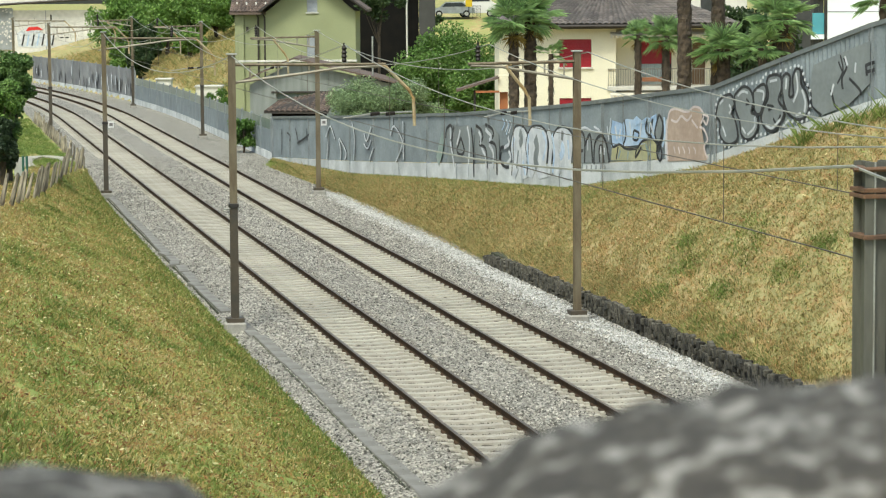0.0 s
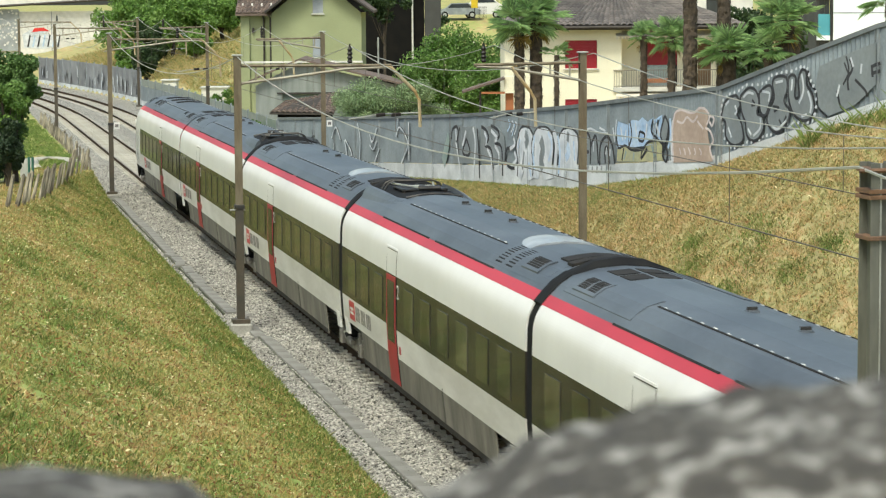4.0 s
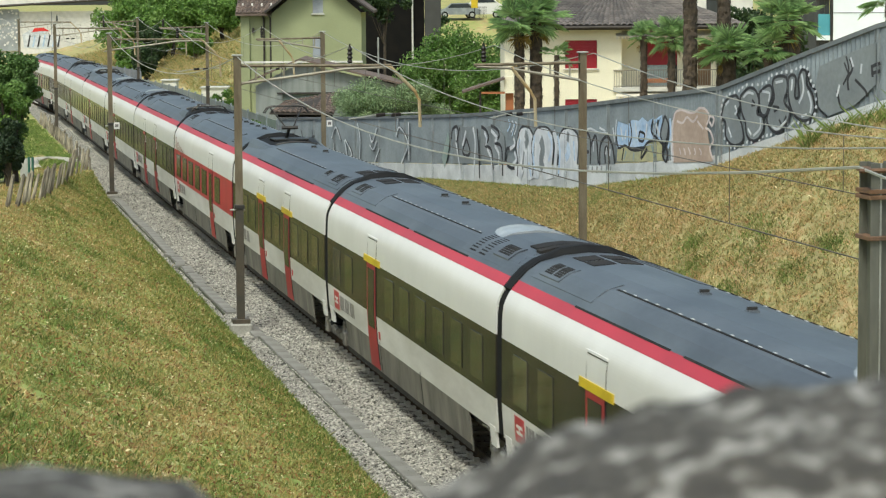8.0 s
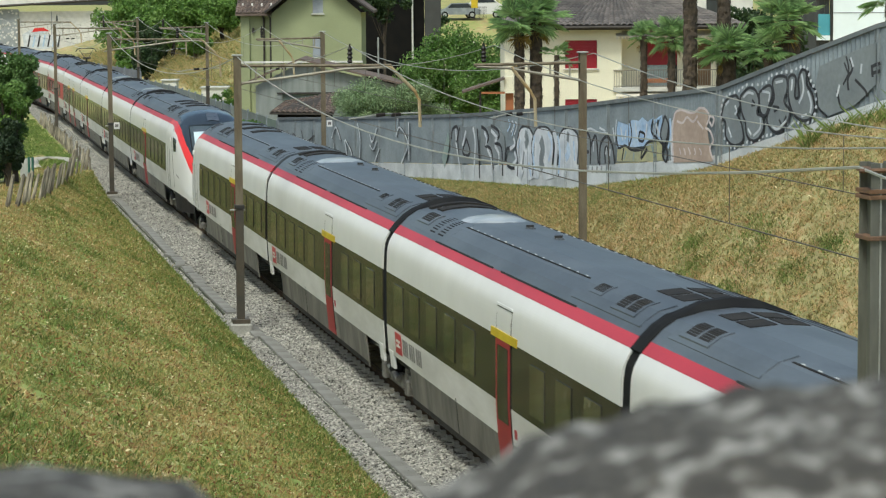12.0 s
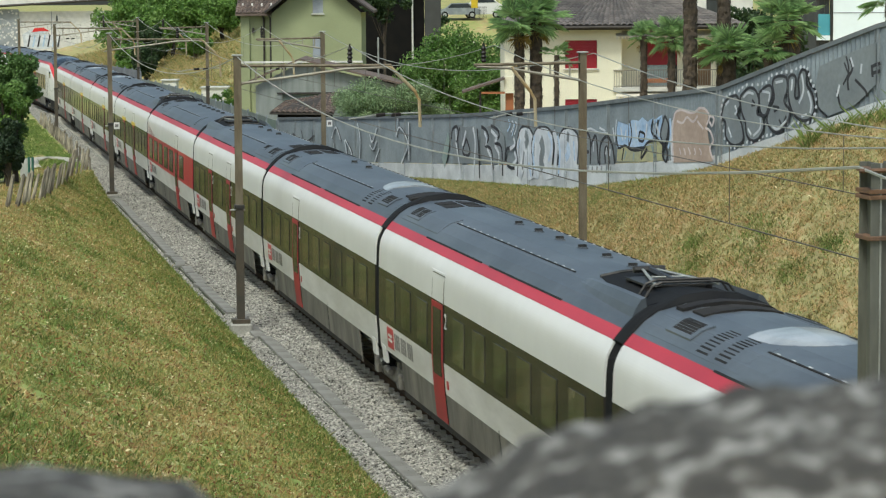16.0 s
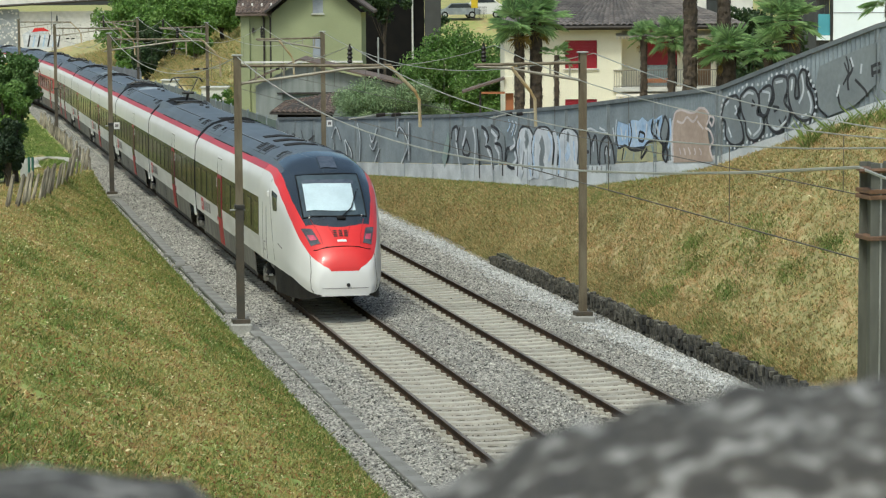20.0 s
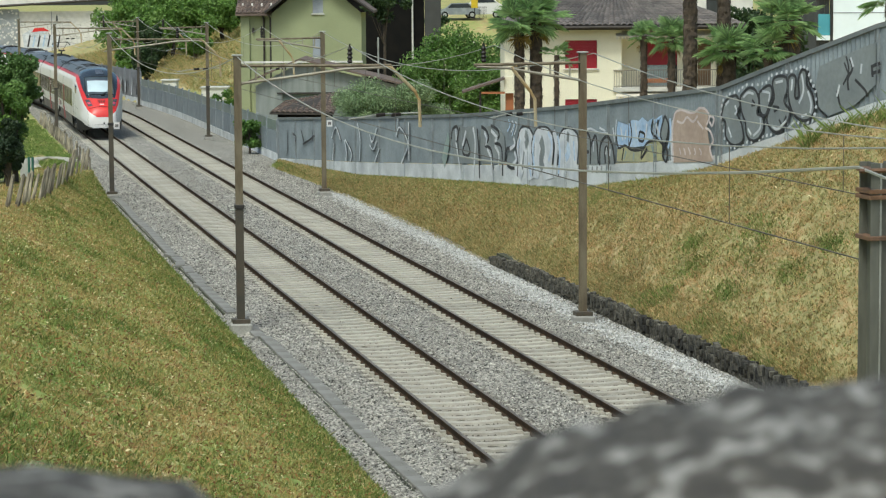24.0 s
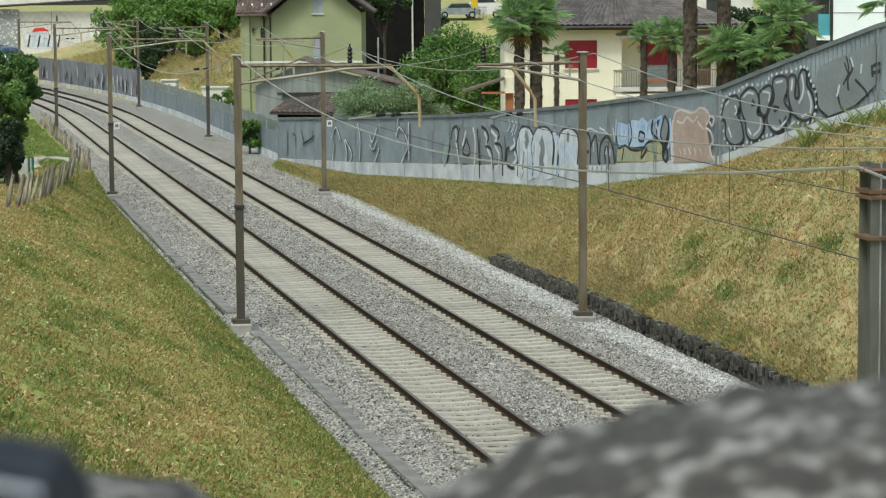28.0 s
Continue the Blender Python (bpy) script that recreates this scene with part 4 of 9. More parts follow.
    def quad(c, lift, k=6, bow=0.0):
        """A patch of skin with four corners (d, x), its middle drawn forward by bow."""
        mixed = lambda i, j, m: (1 - i) * ((1 - j) * c[0][m] + j * c[1][m]) + i * ((1 - j) * c[3][m] + j * c[2][m])
        P = [at_x(bowed(mixed(i / k, j / k, 0), mixed(i / k, j / k, 1), bow), mixed(i / k, j / k, 1), lift) for i in range(k + 1) for j in range(k + 1)]
        return Geo().add(P, [(i * (k + 1) + j, i * (k + 1) + j + 1, (i + 1) * (k + 1) + j + 1, (i + 1) * (k + 1) + j) for i in range(k) for j in range(k)])

    def side_quad(s, c, lift, k=4):
        mixed = lambda i, j, m: (1 - i) * ((1 - j) * c[0][m] + j * c[1][m]) + i * ((1 - j) * c[3][m] + j * c[2][m])
        P = [at_z(mixed(i / k, j / k, 0), s, mixed(i / k, j / k, 1), lift) for i in range(k + 1) for j in range(k + 1)]
        return Geo().add(P, [(i * (k + 1) + j, i * (k + 1) + j + 1, (i + 1) * (k + 1) + j + 1, (i + 1) * (k + 1) + j) for i in range(k) for j in range(k)])

    pane = part("windscreen_pane", quad(((1.42, -0.80), (1.42, 0.86), (2.78, 0.84), (2.78, -0.78)), 0.010, 8, 0.24), M_SCREENGLASS, shells["glass"], "tinted windscreen pane")
    part("blind", quad(((1.52, -0.52), (1.56, 0.76), (2.42, 0.74), (2.38, -0.54)), 0.022, 6, 0.22), M_SCREEN, pane, "pale blind behind the windscreen")
    part("blind_head", quad(((2.37, -0.62), (2.41, 0.76), (2.58, 0.74), (2.54, -0.62)), 0.020, 6, 0.22), M_SKYPANE, pane, "grey rolled head of the blind")
    edge = [(1.40, x) for x in (0.86, 0.5, 0.0, -0.45, -0.80)] + [(2.1, -0.81), (2.79, -0.79)] + [(2.80, x) for x in (-0.4, 0.0, 0.4, 0.85)] + [(2.1, 0.87), (1.40, 0.86)]
    part("pane_seal", Geo().tube([at_x(bowed(d, x, 0.24), x, 0.012) for d, x in edge], 0.02, 5), M_RUBBER, shells["glass"], "black rubber seal")
    part("sky_pane", quad(((2.86, -0.28), (2.86, 0.16), (3.6, 0.16), (3.6, -0.28)), 0.012), M_SKYPANE, shells["glass"], "grey roof pane")
    for x in (0.72, -0.66):
        part("washer_jet", Geo().tube([at_x(1.3, x, 0.0), at_x(1.3, x, 0.03)], 0.02, 6), M_WHITE, shells["glass"])
    for s in (-1, 1):
        lamp = part("tail_lamp", quad(((1.22, s * 0.96), (0.98, s * 0.70), (0.50, s * 0.55), (0.60, s * 0.79)), 0.010), M_LAMPDARK, shells["red"], "dark lamp glass")
        part("lamp_lens", quad(((0.92, s * 0.84), (0.80, s * 0.68), (0.64, s * 0.63), (0.74, s * 0.79)), 0.018), M_LAMP, lamp, "pinkish red tail lens")
        part("cab_window", side_quad(s, ((3.50, 3.06), (2.92, 2.96), (2.80, 2.54), (3.24, 2.52)), 0.008), M_FRONT, shells["white"], "dark cab side window")
        part("cab_seam", Geo().tube([at_z(d, s, z, 0.002) for d, z in ((3.86, 3.32), (3.72, 3.0), (3.5, 2.4), (3.3, 1.8), (3.12, 1.2))], 0.010, 5), M_TEXTGREY, shells["white"])
        part("hatch_seam", Geo().tube([at_z(d, s, z, 0.002) for d, z in ((0.46, 1.60), (0.36, 1.45), (0.26, 1.2), (0.22, 0.95), (0.20, 0.74), (0.14, 0.66))], 0.011, 5), M_SKIRT, shells["white"])
        part("hood_crease", Geo().tube([at_x(d, s * x, 0.002) for d, x in ((1.24, 0.70), (1.0, 0.62), (0.7, 0.53), (0.48, 0.50))], 0.007, 5), M_DOOR, shells["red"])
        part("grille_frame", Geo().tube([at_x(d, s * x, 0.003) for d, x in ((0.94, 0.30), (0.75, 0.22), (0.60, 0.17))], 0.007, 5), M_DOOR, shells["red"])
        part("mirror", Geo().cbox(*sorted((s * 1.39, s * 1.47)), ENDCAR - 3.98, ENDCAR - 3.84, 2.86, 3.0, 0.02), M_WHITE, car, "small white mirror housing")
        part("step_plate", side_quad(s, ((2.62, 1.72), (2.2, 1.62), (2.2, 1.58), (2.62, 1.68)), 0.006), M_TEXTGREY, shells["white"])
    part("hood_seam", Geo().tube([at_x(d, x, 0.004) for d, x in ((0.46, -0.74), (0.41, -0.66), (0.36, -0.4), (0.34, 0), (0.36, 0.4), (0.41, 0.66), (0.46, 0.74))], 0.013, 5), M_RUBBER, shells["red"])
    g = Geo()
    for x in (-0.14, 0.0, 0.14):
        for d in (0.60, 0.65, 0.70, 0.75):
            q = quad(((d, x - 0.048), (d, x + 0.048), (d + 0.03, x + 0.048), (d + 0.03, x - 0.048)), 0.010, 2)
            g.add(q.v, q.f)
    part("hood_grille", g, M_DARKMETAL, shells["red"], "small dark grille slots", kind="stuff")
    part("hood_badge", quad(((0.45, -0.12), (0.45, 0.12), (0.51, 0.12), (0.51, -0.12)), 0.012, 2), M_WHITE, shells["red"], "pale badge")
    part("wiper", Geo().tube([at_x(1.14, -0.12, 0.04), at_x(1.4, -0.40, 0.05), at_x(1.95, -0.62, 0.05)], 0.016, 5), M_RUBBER, shells["glass"], "black wiper")
    part("wiper_hub", Geo().tube([at_x(1.10, 0.02, 0.02), at_x(1.10, -0.2, 0.02)], 0.05, 7), M_RUBBER, shells["glass"])
    part("tow_eye", Geo().tube([(-0.08, ENDCAR - 0.03, 0.84), (-0.08, ENDCAR + 0.03, 0.84)], 0.05, 8), M_DARKMETAL, shells["white"], "dark tow eye")
    part("bumper_seam", Geo().tube([(x, ENDCAR + 0.002, 0.76) for x in (-0.6, 0.0, 0.6)], 0.008, 5), M_TEXTGREY, shells["white"])
    for i, (a, b) in enumerate(((-0.6, 4.0), (1.9, 1.9), (3.2, 6.2))):
        for side in (-1, 1):
            vent(car, *sorted((side * 1.03, side * 0.60)), yn - a - (0.7 if i == 0 else 1.15), yn - a, 1)
            if side > 0:
                part("roof_plate", on_roof(Geo(), -0.45, 0.45, yn - b - 0.4, yn - b + 0.3, 0.03), M_UNDER, car, "low dark roof plate")
    add_roof_fittings(car, 0.225, yn, 0, "bare", "grille")
    return car


def build_train():
    """Returns (thing, unit, kind, index) for every car."""
    kinds = {}
    kinds["plain"] = middle_car("white railway car with dark windows, red stripe and grey roof", (6.3,))
    kinds["first"] = middle_car("white railway car with a yellow-banded red door", (6.0,), yellow=True)
    kinds["firstback"] = middle_car("white railway car with a yellow-banded red door near its trailing end", (10.6,), yellow=True, front="dome", rear="grille")
    kinds["double"] = middle_car("white railway car with two red doors and a folded pantograph", (5.3, 10.1), boxes=3, rear="well")
    kinds["doubleback"] = middle_car("white railway car with two red doors and a dark roof tub", (5.3, 10.1), boxes=3, front="well", rear="grille")
    kinds["firstdoubleback"] = middle_car("white railway car with two yellow-banded doors and a folded pantograph", (5.9, 10.9), yellow=True, rear="well")
    kinds["sixfins"] = middle_car("white railway car with six roof fins and a folded pantograph", (6.2,), boxes=6, rear="well")
    kinds["firstdouble"] = middle_car("white railway car with two yellow-banded doors and raised pantograph", (6.5, 11.4), yellow=True, front="well", rear="grille", raised=True)
    kinds["diner"] = middle_car("red and white railway dining car lettered Restaurant", (11.98,), red=True, boxes=6, rear="fine")
    kinds["wellrear"] = middle_car("white railway car with a folded pantograph over its trailing end", (6.2,), rear="well")
    kinds["wellfront"] = middle_car("white railway car with a folded pantograph over its leading end", (6.2,), boxes=3, front="well")
    kinds["raised"] = middle_car("white railway car with a raised pantograph over its leading end", (10.3,), front="well", rear="grille", raised=True)
    kinds["back"] = middle_car("white railway car with a red door near its trailing end", (10.3,), front="dome", rear="grille")
    kinds["end"] = end_car("white driving car with a red nose and dark windscreen")
    kinds["tailend"] = end_car("white trailing driving car with a red nose and pale blind", False, True)
    kinds["firsttail"] = end_car("white trailing driving car with a yellow-banded door", True, True)
    kinds["firstend"] = end_car("white driving car with a red nose and a yellow-banded door", True)
    order1 = ["wellrear", "plain", "wellfront", "plain", "double", "diner", "firstdouble", "first", "first"]
    order2 = ["firstback", "firstback", "firstdoubleback", "diner", "doubleback", "plain", "sixfins", "back", "raised"]
    used, cars = set(), []

    def take(k):
        if k in used:
            return copy_thing(kinds[k], Matrix())
        used.add(k)
        return kinds[k]
    for unit, order in ((0, order1), (1, order2)):
        cars.append((take("firstend" if unit else "end"), unit, "head", 0))
        for i, k in enumerate(order):
            cars.append((take(k), unit, "middle", i))
        cars.append((take("tailend" if unit else "firsttail"), unit, "tail", 0))
    return cars


def joint(t):
    """Metres along the track of the first joint of the leading unit."""
    return float(np.interp(t, JT, JS))


JT = [i * 0.25 for i in range(-4, 120)]
JS = []
for _t in JT:
    if _t <= 10.5:
        JS.append(238.2 + 22.7 * (_t - 10.5))
    else:
        JS.append(238.2 + 22.7 * (_t - 10.5) - 0.0425 * (_t - 10.5) ** 2 - float(np.interp(_t, [24.75, 25.25, 26, 27, 29], [0, 0.8, 4.2, 8.4, 16.8])))


def car_pose(a, b, flip=False):
    """Pose with its origin at a and its y axis towards b."""
    d = (b - a).normalized()
    return Matrix.Translation(a) @ Matrix.Rotation(math.atan2(-d.x, d.y), 4, "Z")


def motions():
    times = [0.5 * i for i in range(57)]
    for car, unit, kind, i in CARS:
        rows = []
        for t in times:
            j1 = joint(t) - unit * (9 * PITCH + 2 * ENDCAR + 0.25)
            if kind == "head":
                m = car_pose(along(j1), along(j1 + 17.0))
            elif kind == "tail":
                j = j1 - 9 * PITCH
                m = car_pose(along(j), along(j - 17.0))
            else:
                a, b = along(j1 - PITCH * (i + 1)), along(j1 - PITCH * i)
                m = car_pose(a, b)
                m.translation = 0.5 * (a + b)
            rows.append((t, m))
        walk(car, rows)
    if STRAP:
        hide, show = pose(0, 0, -0.06), pose(0, 0, 0)
        walk(STRAP, [(0.0, hide), (27.4, hide), (27.55, pose(0, 0, -0.035)), (27.65, pose(0, 0, -0.02)), (27.75, show), (28.0, show)])


CARS = build_train()
STRAP = None


# ---- banks and walls beside the track ----
def grass_blades(name, n, place, low, high, label, seed, material=None):
    """Many thin blades in one mesh; place(rng, n) gives their feet."""
    rng = np.random.default_rng(seed)
    X, Y = place(rng, n)
    Z = ground_z(X, Y)
    n = len(X)
    k = 4
    h = rng.uniform(low, high, (n, k)) * rng.uniform(0.6, 1.3, (n, 1))
    a = rng.uniform(0, 6.28, (n, k))
    lean = rng.uniform(0.2, 1.6, (n, k)) * h
    w = rng.uniform(0.005, 0.014, (n, k))
    bx, by = X[:, None] + rng.normal(0, 0.05, (n, k)), Y[:, None] + rng.normal(0, 0.05, (n, k))
    zz = np.repeat(Z[:, None], k, 1) - 0.015
    ca, sa = np.cos(a), np.sin(a)
    p0 = np.stack([bx - w * sa, by + w * ca, zz], -1)
    p1 = np.stack([bx + w * sa, by - w * ca, zz], -1)
    p2 = np.stack([bx + lean * ca * 0.5 + w * sa * 0.7, by + lean * sa * 0.5 - w * ca * 0.7, zz + 0.6 * h], -1)
    p3 = np.stack([bx + lean * ca, by + lean * sa, zz + h], -1)
    V = np.stack([p0, p1, p2, p3], 2).reshape(-1, 3)
    q = 4 * np.arange(n * k)
    F = np.concatenate([np.stack([q, q + 1, q + 2], -1), np.stack([q, q + 2, q + 3], -1)]).tolist()
    tagged(new(name, soup(name, V.tolist(), F, material or M_BLADE)), label, "grass", kind="stuff")


def left_feet(rng, n):
    Y = 24 + 88 * rng.random(n) ** 1.5
    X = -3.0 - rng.random(n) * np.interp(Y, [24, 60, 80, 112], [8.5, 8.0, 6.5, 2.5])
    return X, Y


def right_feet(rng, n):
    Y = 44 + 82 * rng.random(n) ** 1.25
    X = 7.3 + rng.random(n) * (foot(Y, 1) - 7.4)
    return X, Y


grass_blades("slope_grass", 105000, left_feet, 0.025, 0.095, "short patchy grass blades, green and straw-dry", 11)
def verge_feet(rng, n):
    Y = 30 + 92 * rng.random(n) ** 1.3
    X = -2.98 - rng.random(n) ** 2.0 * 1.9
    return X, Y


grass_blades("verge_grass", 20000, verge_feet, 0.03, 0.11, "fresh green grass along the edge of the ballast", 15, M_WEED)


def patch_feet(rng, n):
    """Green weeds in loose patches on the mown slope."""
    c = rng.random((70, 2))
    cy = 26 + 78 * c[:, 0] ** 1.4
    cx = -3.2 - c[:, 1] * np.interp(cy, [24, 60, 80, 112], [8.0, 7.5, 6.0, 2.0])
    k = rng.integers(0, 70, n)
    return np.minimum(cx[k] + rng.normal(0, 0.22, n), -3.0), cy[k] + rng.normal(0, 0.55, n)


grass_blades("slope_weeds", 12000, patch_feet, 0.03, 0.12, "patches of fresh green weeds on the slope", 19, M_WEED)


def hill_feet(rng, n):
    lat, depth = rng.uniform(-44, -9, n), rng.uniform(188, 275, n)
    X, Y = -10.52 + 0.2026 * depth + 0.9793 * lat, 0.9793 * depth - 0.2026 * lat
    keep = offset(X, Y) > 12.5
    return X[keep], Y[keep]


def lawn_feet(rng, n):
    X, Y = rng.uniform(-9.5, -3.7, n), rng.uniform(109, 158, n)
    r = np.hypot((X + PATH[0]) / PATH[2], (Y - PATH[1]) / PATH[3])
    keep = (r < 0.72) | (r > 1.28) | (Y < PATH[1] - 2)
    return X[keep], Y[keep]


PATH = (4.75, 112.6, 1.05, 6.2)
grass_blades("lawn_grass", 16000, lawn_feet, 0.05, 0.16, "fresh green grass round the footpath", 24, M_WEED)
grass_blades("slope_tussocks", 5000, left_feet, 0.06, 0.17, "taller tussocks on the mown slope", 16)
grass_blades("hill_grass", 22000, hill_feet, 0.2, 0.6, "rough dry grass on the hillside", 18)


def weed_feet(rng, n):
    k = rng.integers(0, 6, n)
    cx, cy = np.array([12.7, 12.95, 13.15, 12.5, 13.3, 12.2])[k], np.array([60.9, 60.4, 59.8, 61.6, 59.2, 62.4])[k]
    return cx + rng.normal(0, 0.1, n), cy + rng.normal(0, 0.16, n)


grass_blades("bank_weeds", 60, weed_feet, 0.3, 0.6, "tall green weeds at the foot of the barrier", 13, M_WEED)


def tuft_feet(rng, n):
    """Green tufts gathered in patches on the dry bank, and a green fringe below the barrier's far half."""
    m = 7 * n // 10
    k = rng.integers(0, len(TUFTS), n - m)
    t = np.array(TUFTS)[k]
    x, y = t[:, 0] + rng.normal(0, 0.24, n - m) * t[:, 2], t[:, 1] + rng.normal(0, 0.7, n - m) * t[:, 2]
    y2 = 70 + 56 * rng.random(m) ** 0.8
    x2 = foot(y2, 1) - 0.1 - rng.random(m) ** 2.2 * np.interp(y2, [70, 112, 126], [1.3, 1.0, 0.6])
    return np.concatenate([x, x2]), np.concatenate([y, y2])


TUFTS = ((7.67, 62.3, 0.7), (9.81, 59.6, 1), (8.67, 61.2, 0.8), (7.67, 54.9, 0.7), (10.06, 55.1, 0.6), (7.67, 57.1, 0.7), (8.42, 57.9, 0.7), (9.28, 58.4, 1), (7.94, 61.2, 0.6), (9.24, 55.5, 0.7), (9.14, 62.6, 0.6), (9.87, 75.4, 0.8), (7.46, 52.2, 0.7))
grass_blades("green_tufts", 13000, tuft_feet, 0.035, 0.12, "fresh green weed tufts on the dry bank", 14, M_WEED)
grass_blades("bank_grass", 115000, right_feet, 0.035, 0.115, "dry tan grass with green tufts on the cutting bank", 12)


def fringe_feet(rng, n):
    Y = rng.uniform(44, 124, n)
    toe = np.interp(Y, [44, 78, 86, 100, 108, 114, 120, 126], [7.36, 7.36, 7.66, 7.74, 7.64, 7.24, 6.9, 6.65])
    return toe + rng.random(n) ** 1.5 * 0.7, Y


grass_blades("wall_fringe", 26000, fringe_feet, 0.04, 0.12, "dry grass hanging over the retaining wall", 21)


def litter(name, n, place, label, seed):
    """Small curled dead leaves and stalks strewn over the grass."""
    rng = np.random.default_rng(seed)
    X, Y = place(rng, n)
    n = len(X)
    P = np.stack([X, Y, ground_z(X, Y) + rng.uniform(0.015, 0.07, n)], -1)
    a, b = rng.normal(0, 1, (n, 3)), rng.normal(0, 1, (n, 3))
    a[:, 2] *= 0.6
    a /= np.linalg.norm(a, axis=1)[:, None]
    b = np.cross(a, b)
    b /= np.linalg.norm(b, axis=1)[:, None]
    L, w = rng.uniform(0.02, 0.06, (n, 1)), rng.uniform(0.007, 0.02, (n, 1))
    V = np.stack([P - a * L, P + b * w, P + a * L, P - b * w], 1).reshape(-1, 3)
    q = 4 * np.arange(n)
    F = np.concatenate([np.stack([q, q + 1, q + 2], -1), np.stack([q, q + 2, q + 3], -1)]).tolist()
    tagged(new(name, soup(name, V.tolist(), F, M_LITTER)), label, "leaf litter", kind="stuff")


def litter_material():
    m = mat("dead_leaves", (0.33, 0.17, 0.075), (0.45, 0.36, 0.19), 3.0, 0.9, bump=0.0, island=0.9)
    nt = m.node_tree
    ramp, hsv = nt.nodes.new("ShaderNodeValToRGB"), [n for n in nt.nodes if n.type == "HUE_SAT"][0]
    stops = ramp.color_ramp.elements
    stops[0].color, stops[1].color = (0.22, 0.12, 0.06, 1), (0.66, 0.57, 0.36, 1)
    for at, col in ((0.3, (0.46, 0.22, 0.09)), (0.55, (0.52, 0.36, 0.17)), (0.75, (0.18, 0.27, 0.06))):
        stops.new(at).color = (*col, 1)
    nt.links.new(nt.nodes.new("ShaderNodeNewGeometry").outputs["Random Per Island"], ramp.inputs[0])
    nt.links.new(ramp.outputs[0], hsv.inputs["Color"])
    return thin(m)


M_LITTER = litter_material()
litter("slope_litter", 70000, left_feet, "rusty dead leaves and straw bits strewn over the slope", 22)
litter("bank_litter", 36000, right_feet, "dead leaves and dry stalks strewn over the bank", 23)


def stone_mesh(seed, w, d, h, material, name="stone"):
    """A rough block with dented corners."""
    rng = random.Random(seed)
    bm = bmesh.new()
    bmesh.ops.create_cube(bm, size=1.0)
    bmesh.ops.bevel(bm, geom=bm.edges[:], offset=0.10, segments=1, affect="EDGES")
    for v in bm.verts:
        v.co = Vector((v.co.x * w, v.co.y * d, v.co.z * h)) + Vector([rng.uniform(-0.09, 0.09) * s for s in (w, d, h)])
    me = bpy.data.meshes.new(name)
    bm.to_mesh(me)
    bm.free()
    me.materials.append(material)
    return me


def dry_stone_wall():
    core = single("retaining_wall", Geo().box(7.3, 7.62, 44, 77.7, -0.6, 0.04), M_WALLJOINT, "low dark mossy retaining wall of rough upright stones", "retaining wall")
    meshes = [stone_mesh(40 + i, 0.17, 0.10 + 0.05 * (i % 4), 0.14 + 0.06 * (i % 3), M_DARKSTONE) for i in range(7)]
    rng = random.Random(3)
    y = 44.0
    i = 0
    rest = Geo()
    while y < 78:
        for row, z in enumerate((-0.34, -0.14, 0.04)):
            top = np.interp(y, [44, 72, 78], [0.03, -0.02, -0.22])
            m = Matrix.Translation((7.25 + rng.uniform(-0.04, 0.04), y + rng.uniform(-0.05, 0.05) + 0.12 * row, z + top - 0.02 + rng.uniform(-0.035, 0.035))) @ Matrix.Rotation(rng.uniform(-0.2, 0.2), 4, "X") @ Matrix.Rotation(rng.uniform(-0.15, 0.15), 4, "Z")
            me = meshes[rng.randrange(7)]
            if i < 290:
                part("stone", me, None, core, m=m)
            else:
                rest.add([m @ v.co for v in me.vertices], [tuple(p.vertices) for p in me.polygons])
            i += 1
        y += rng.uniform(0.14, 0.23)
    part("far_stones", rest, M_DARKSTONE, core, kind="stuff")


M_LID = mat("trough_lid", (0.215, 0.21, 0.195), (0.16, 0.155, 0.14), 1.5, 0.9, rand=0.12, grain=0.25)


def cable_trough():
    t = thing("cable_trough", "grey concrete cable trough with loose lids beside the ballast", "cable trough")
    g = Geo().cbox(-0.15, 0.15, -0.49, 0.49, -0.10, 0.0, 0.012)
    me = g.mesh("lid", M_LID)
    rng = random.Random(8)
    for i in range(76):
        y = 38.5 + i
        x = -2.22 - (0.28 if 67.0 < y < 110 else 0.0) + 0.03 * math.sin(y * 0.5)
        if 62.4 < y < 66:
            x = -2.36
        odd = 72 < y < 84 and rng.random() < 0.25
        m = Matrix.Translation((x + (rng.uniform(-0.16, 0.1) if odd else 0), y, -0.228 + (0.02 if odd else 0) + rng.uniform(-0.006, 0.006))) @ Matrix.Rotation(rng.uniform(-0.35, 0.35) if odd else rng.uniform(-0.02, 0.02), 4, "Z")
        part("lid", me, None, t, m=m)
    part("edge_strip", Geo().cbox(-2.42, -2.38, 39, 66, -0.5, -0.26, 0.01), M_WALLJOINT, t, "dark strip along the trough's left edge")
    part("edge_strip", Geo().cbox(-2.70, -2.66, 67, 110, -0.5, -0.27, 0.01), M_WALLJOINT, t, "dark strip along the trough's left edge")
    part("trough_wall", Geo().box(-2.05, -2.0, 38, 62, -0.5, -0.27), M_CONC, t)


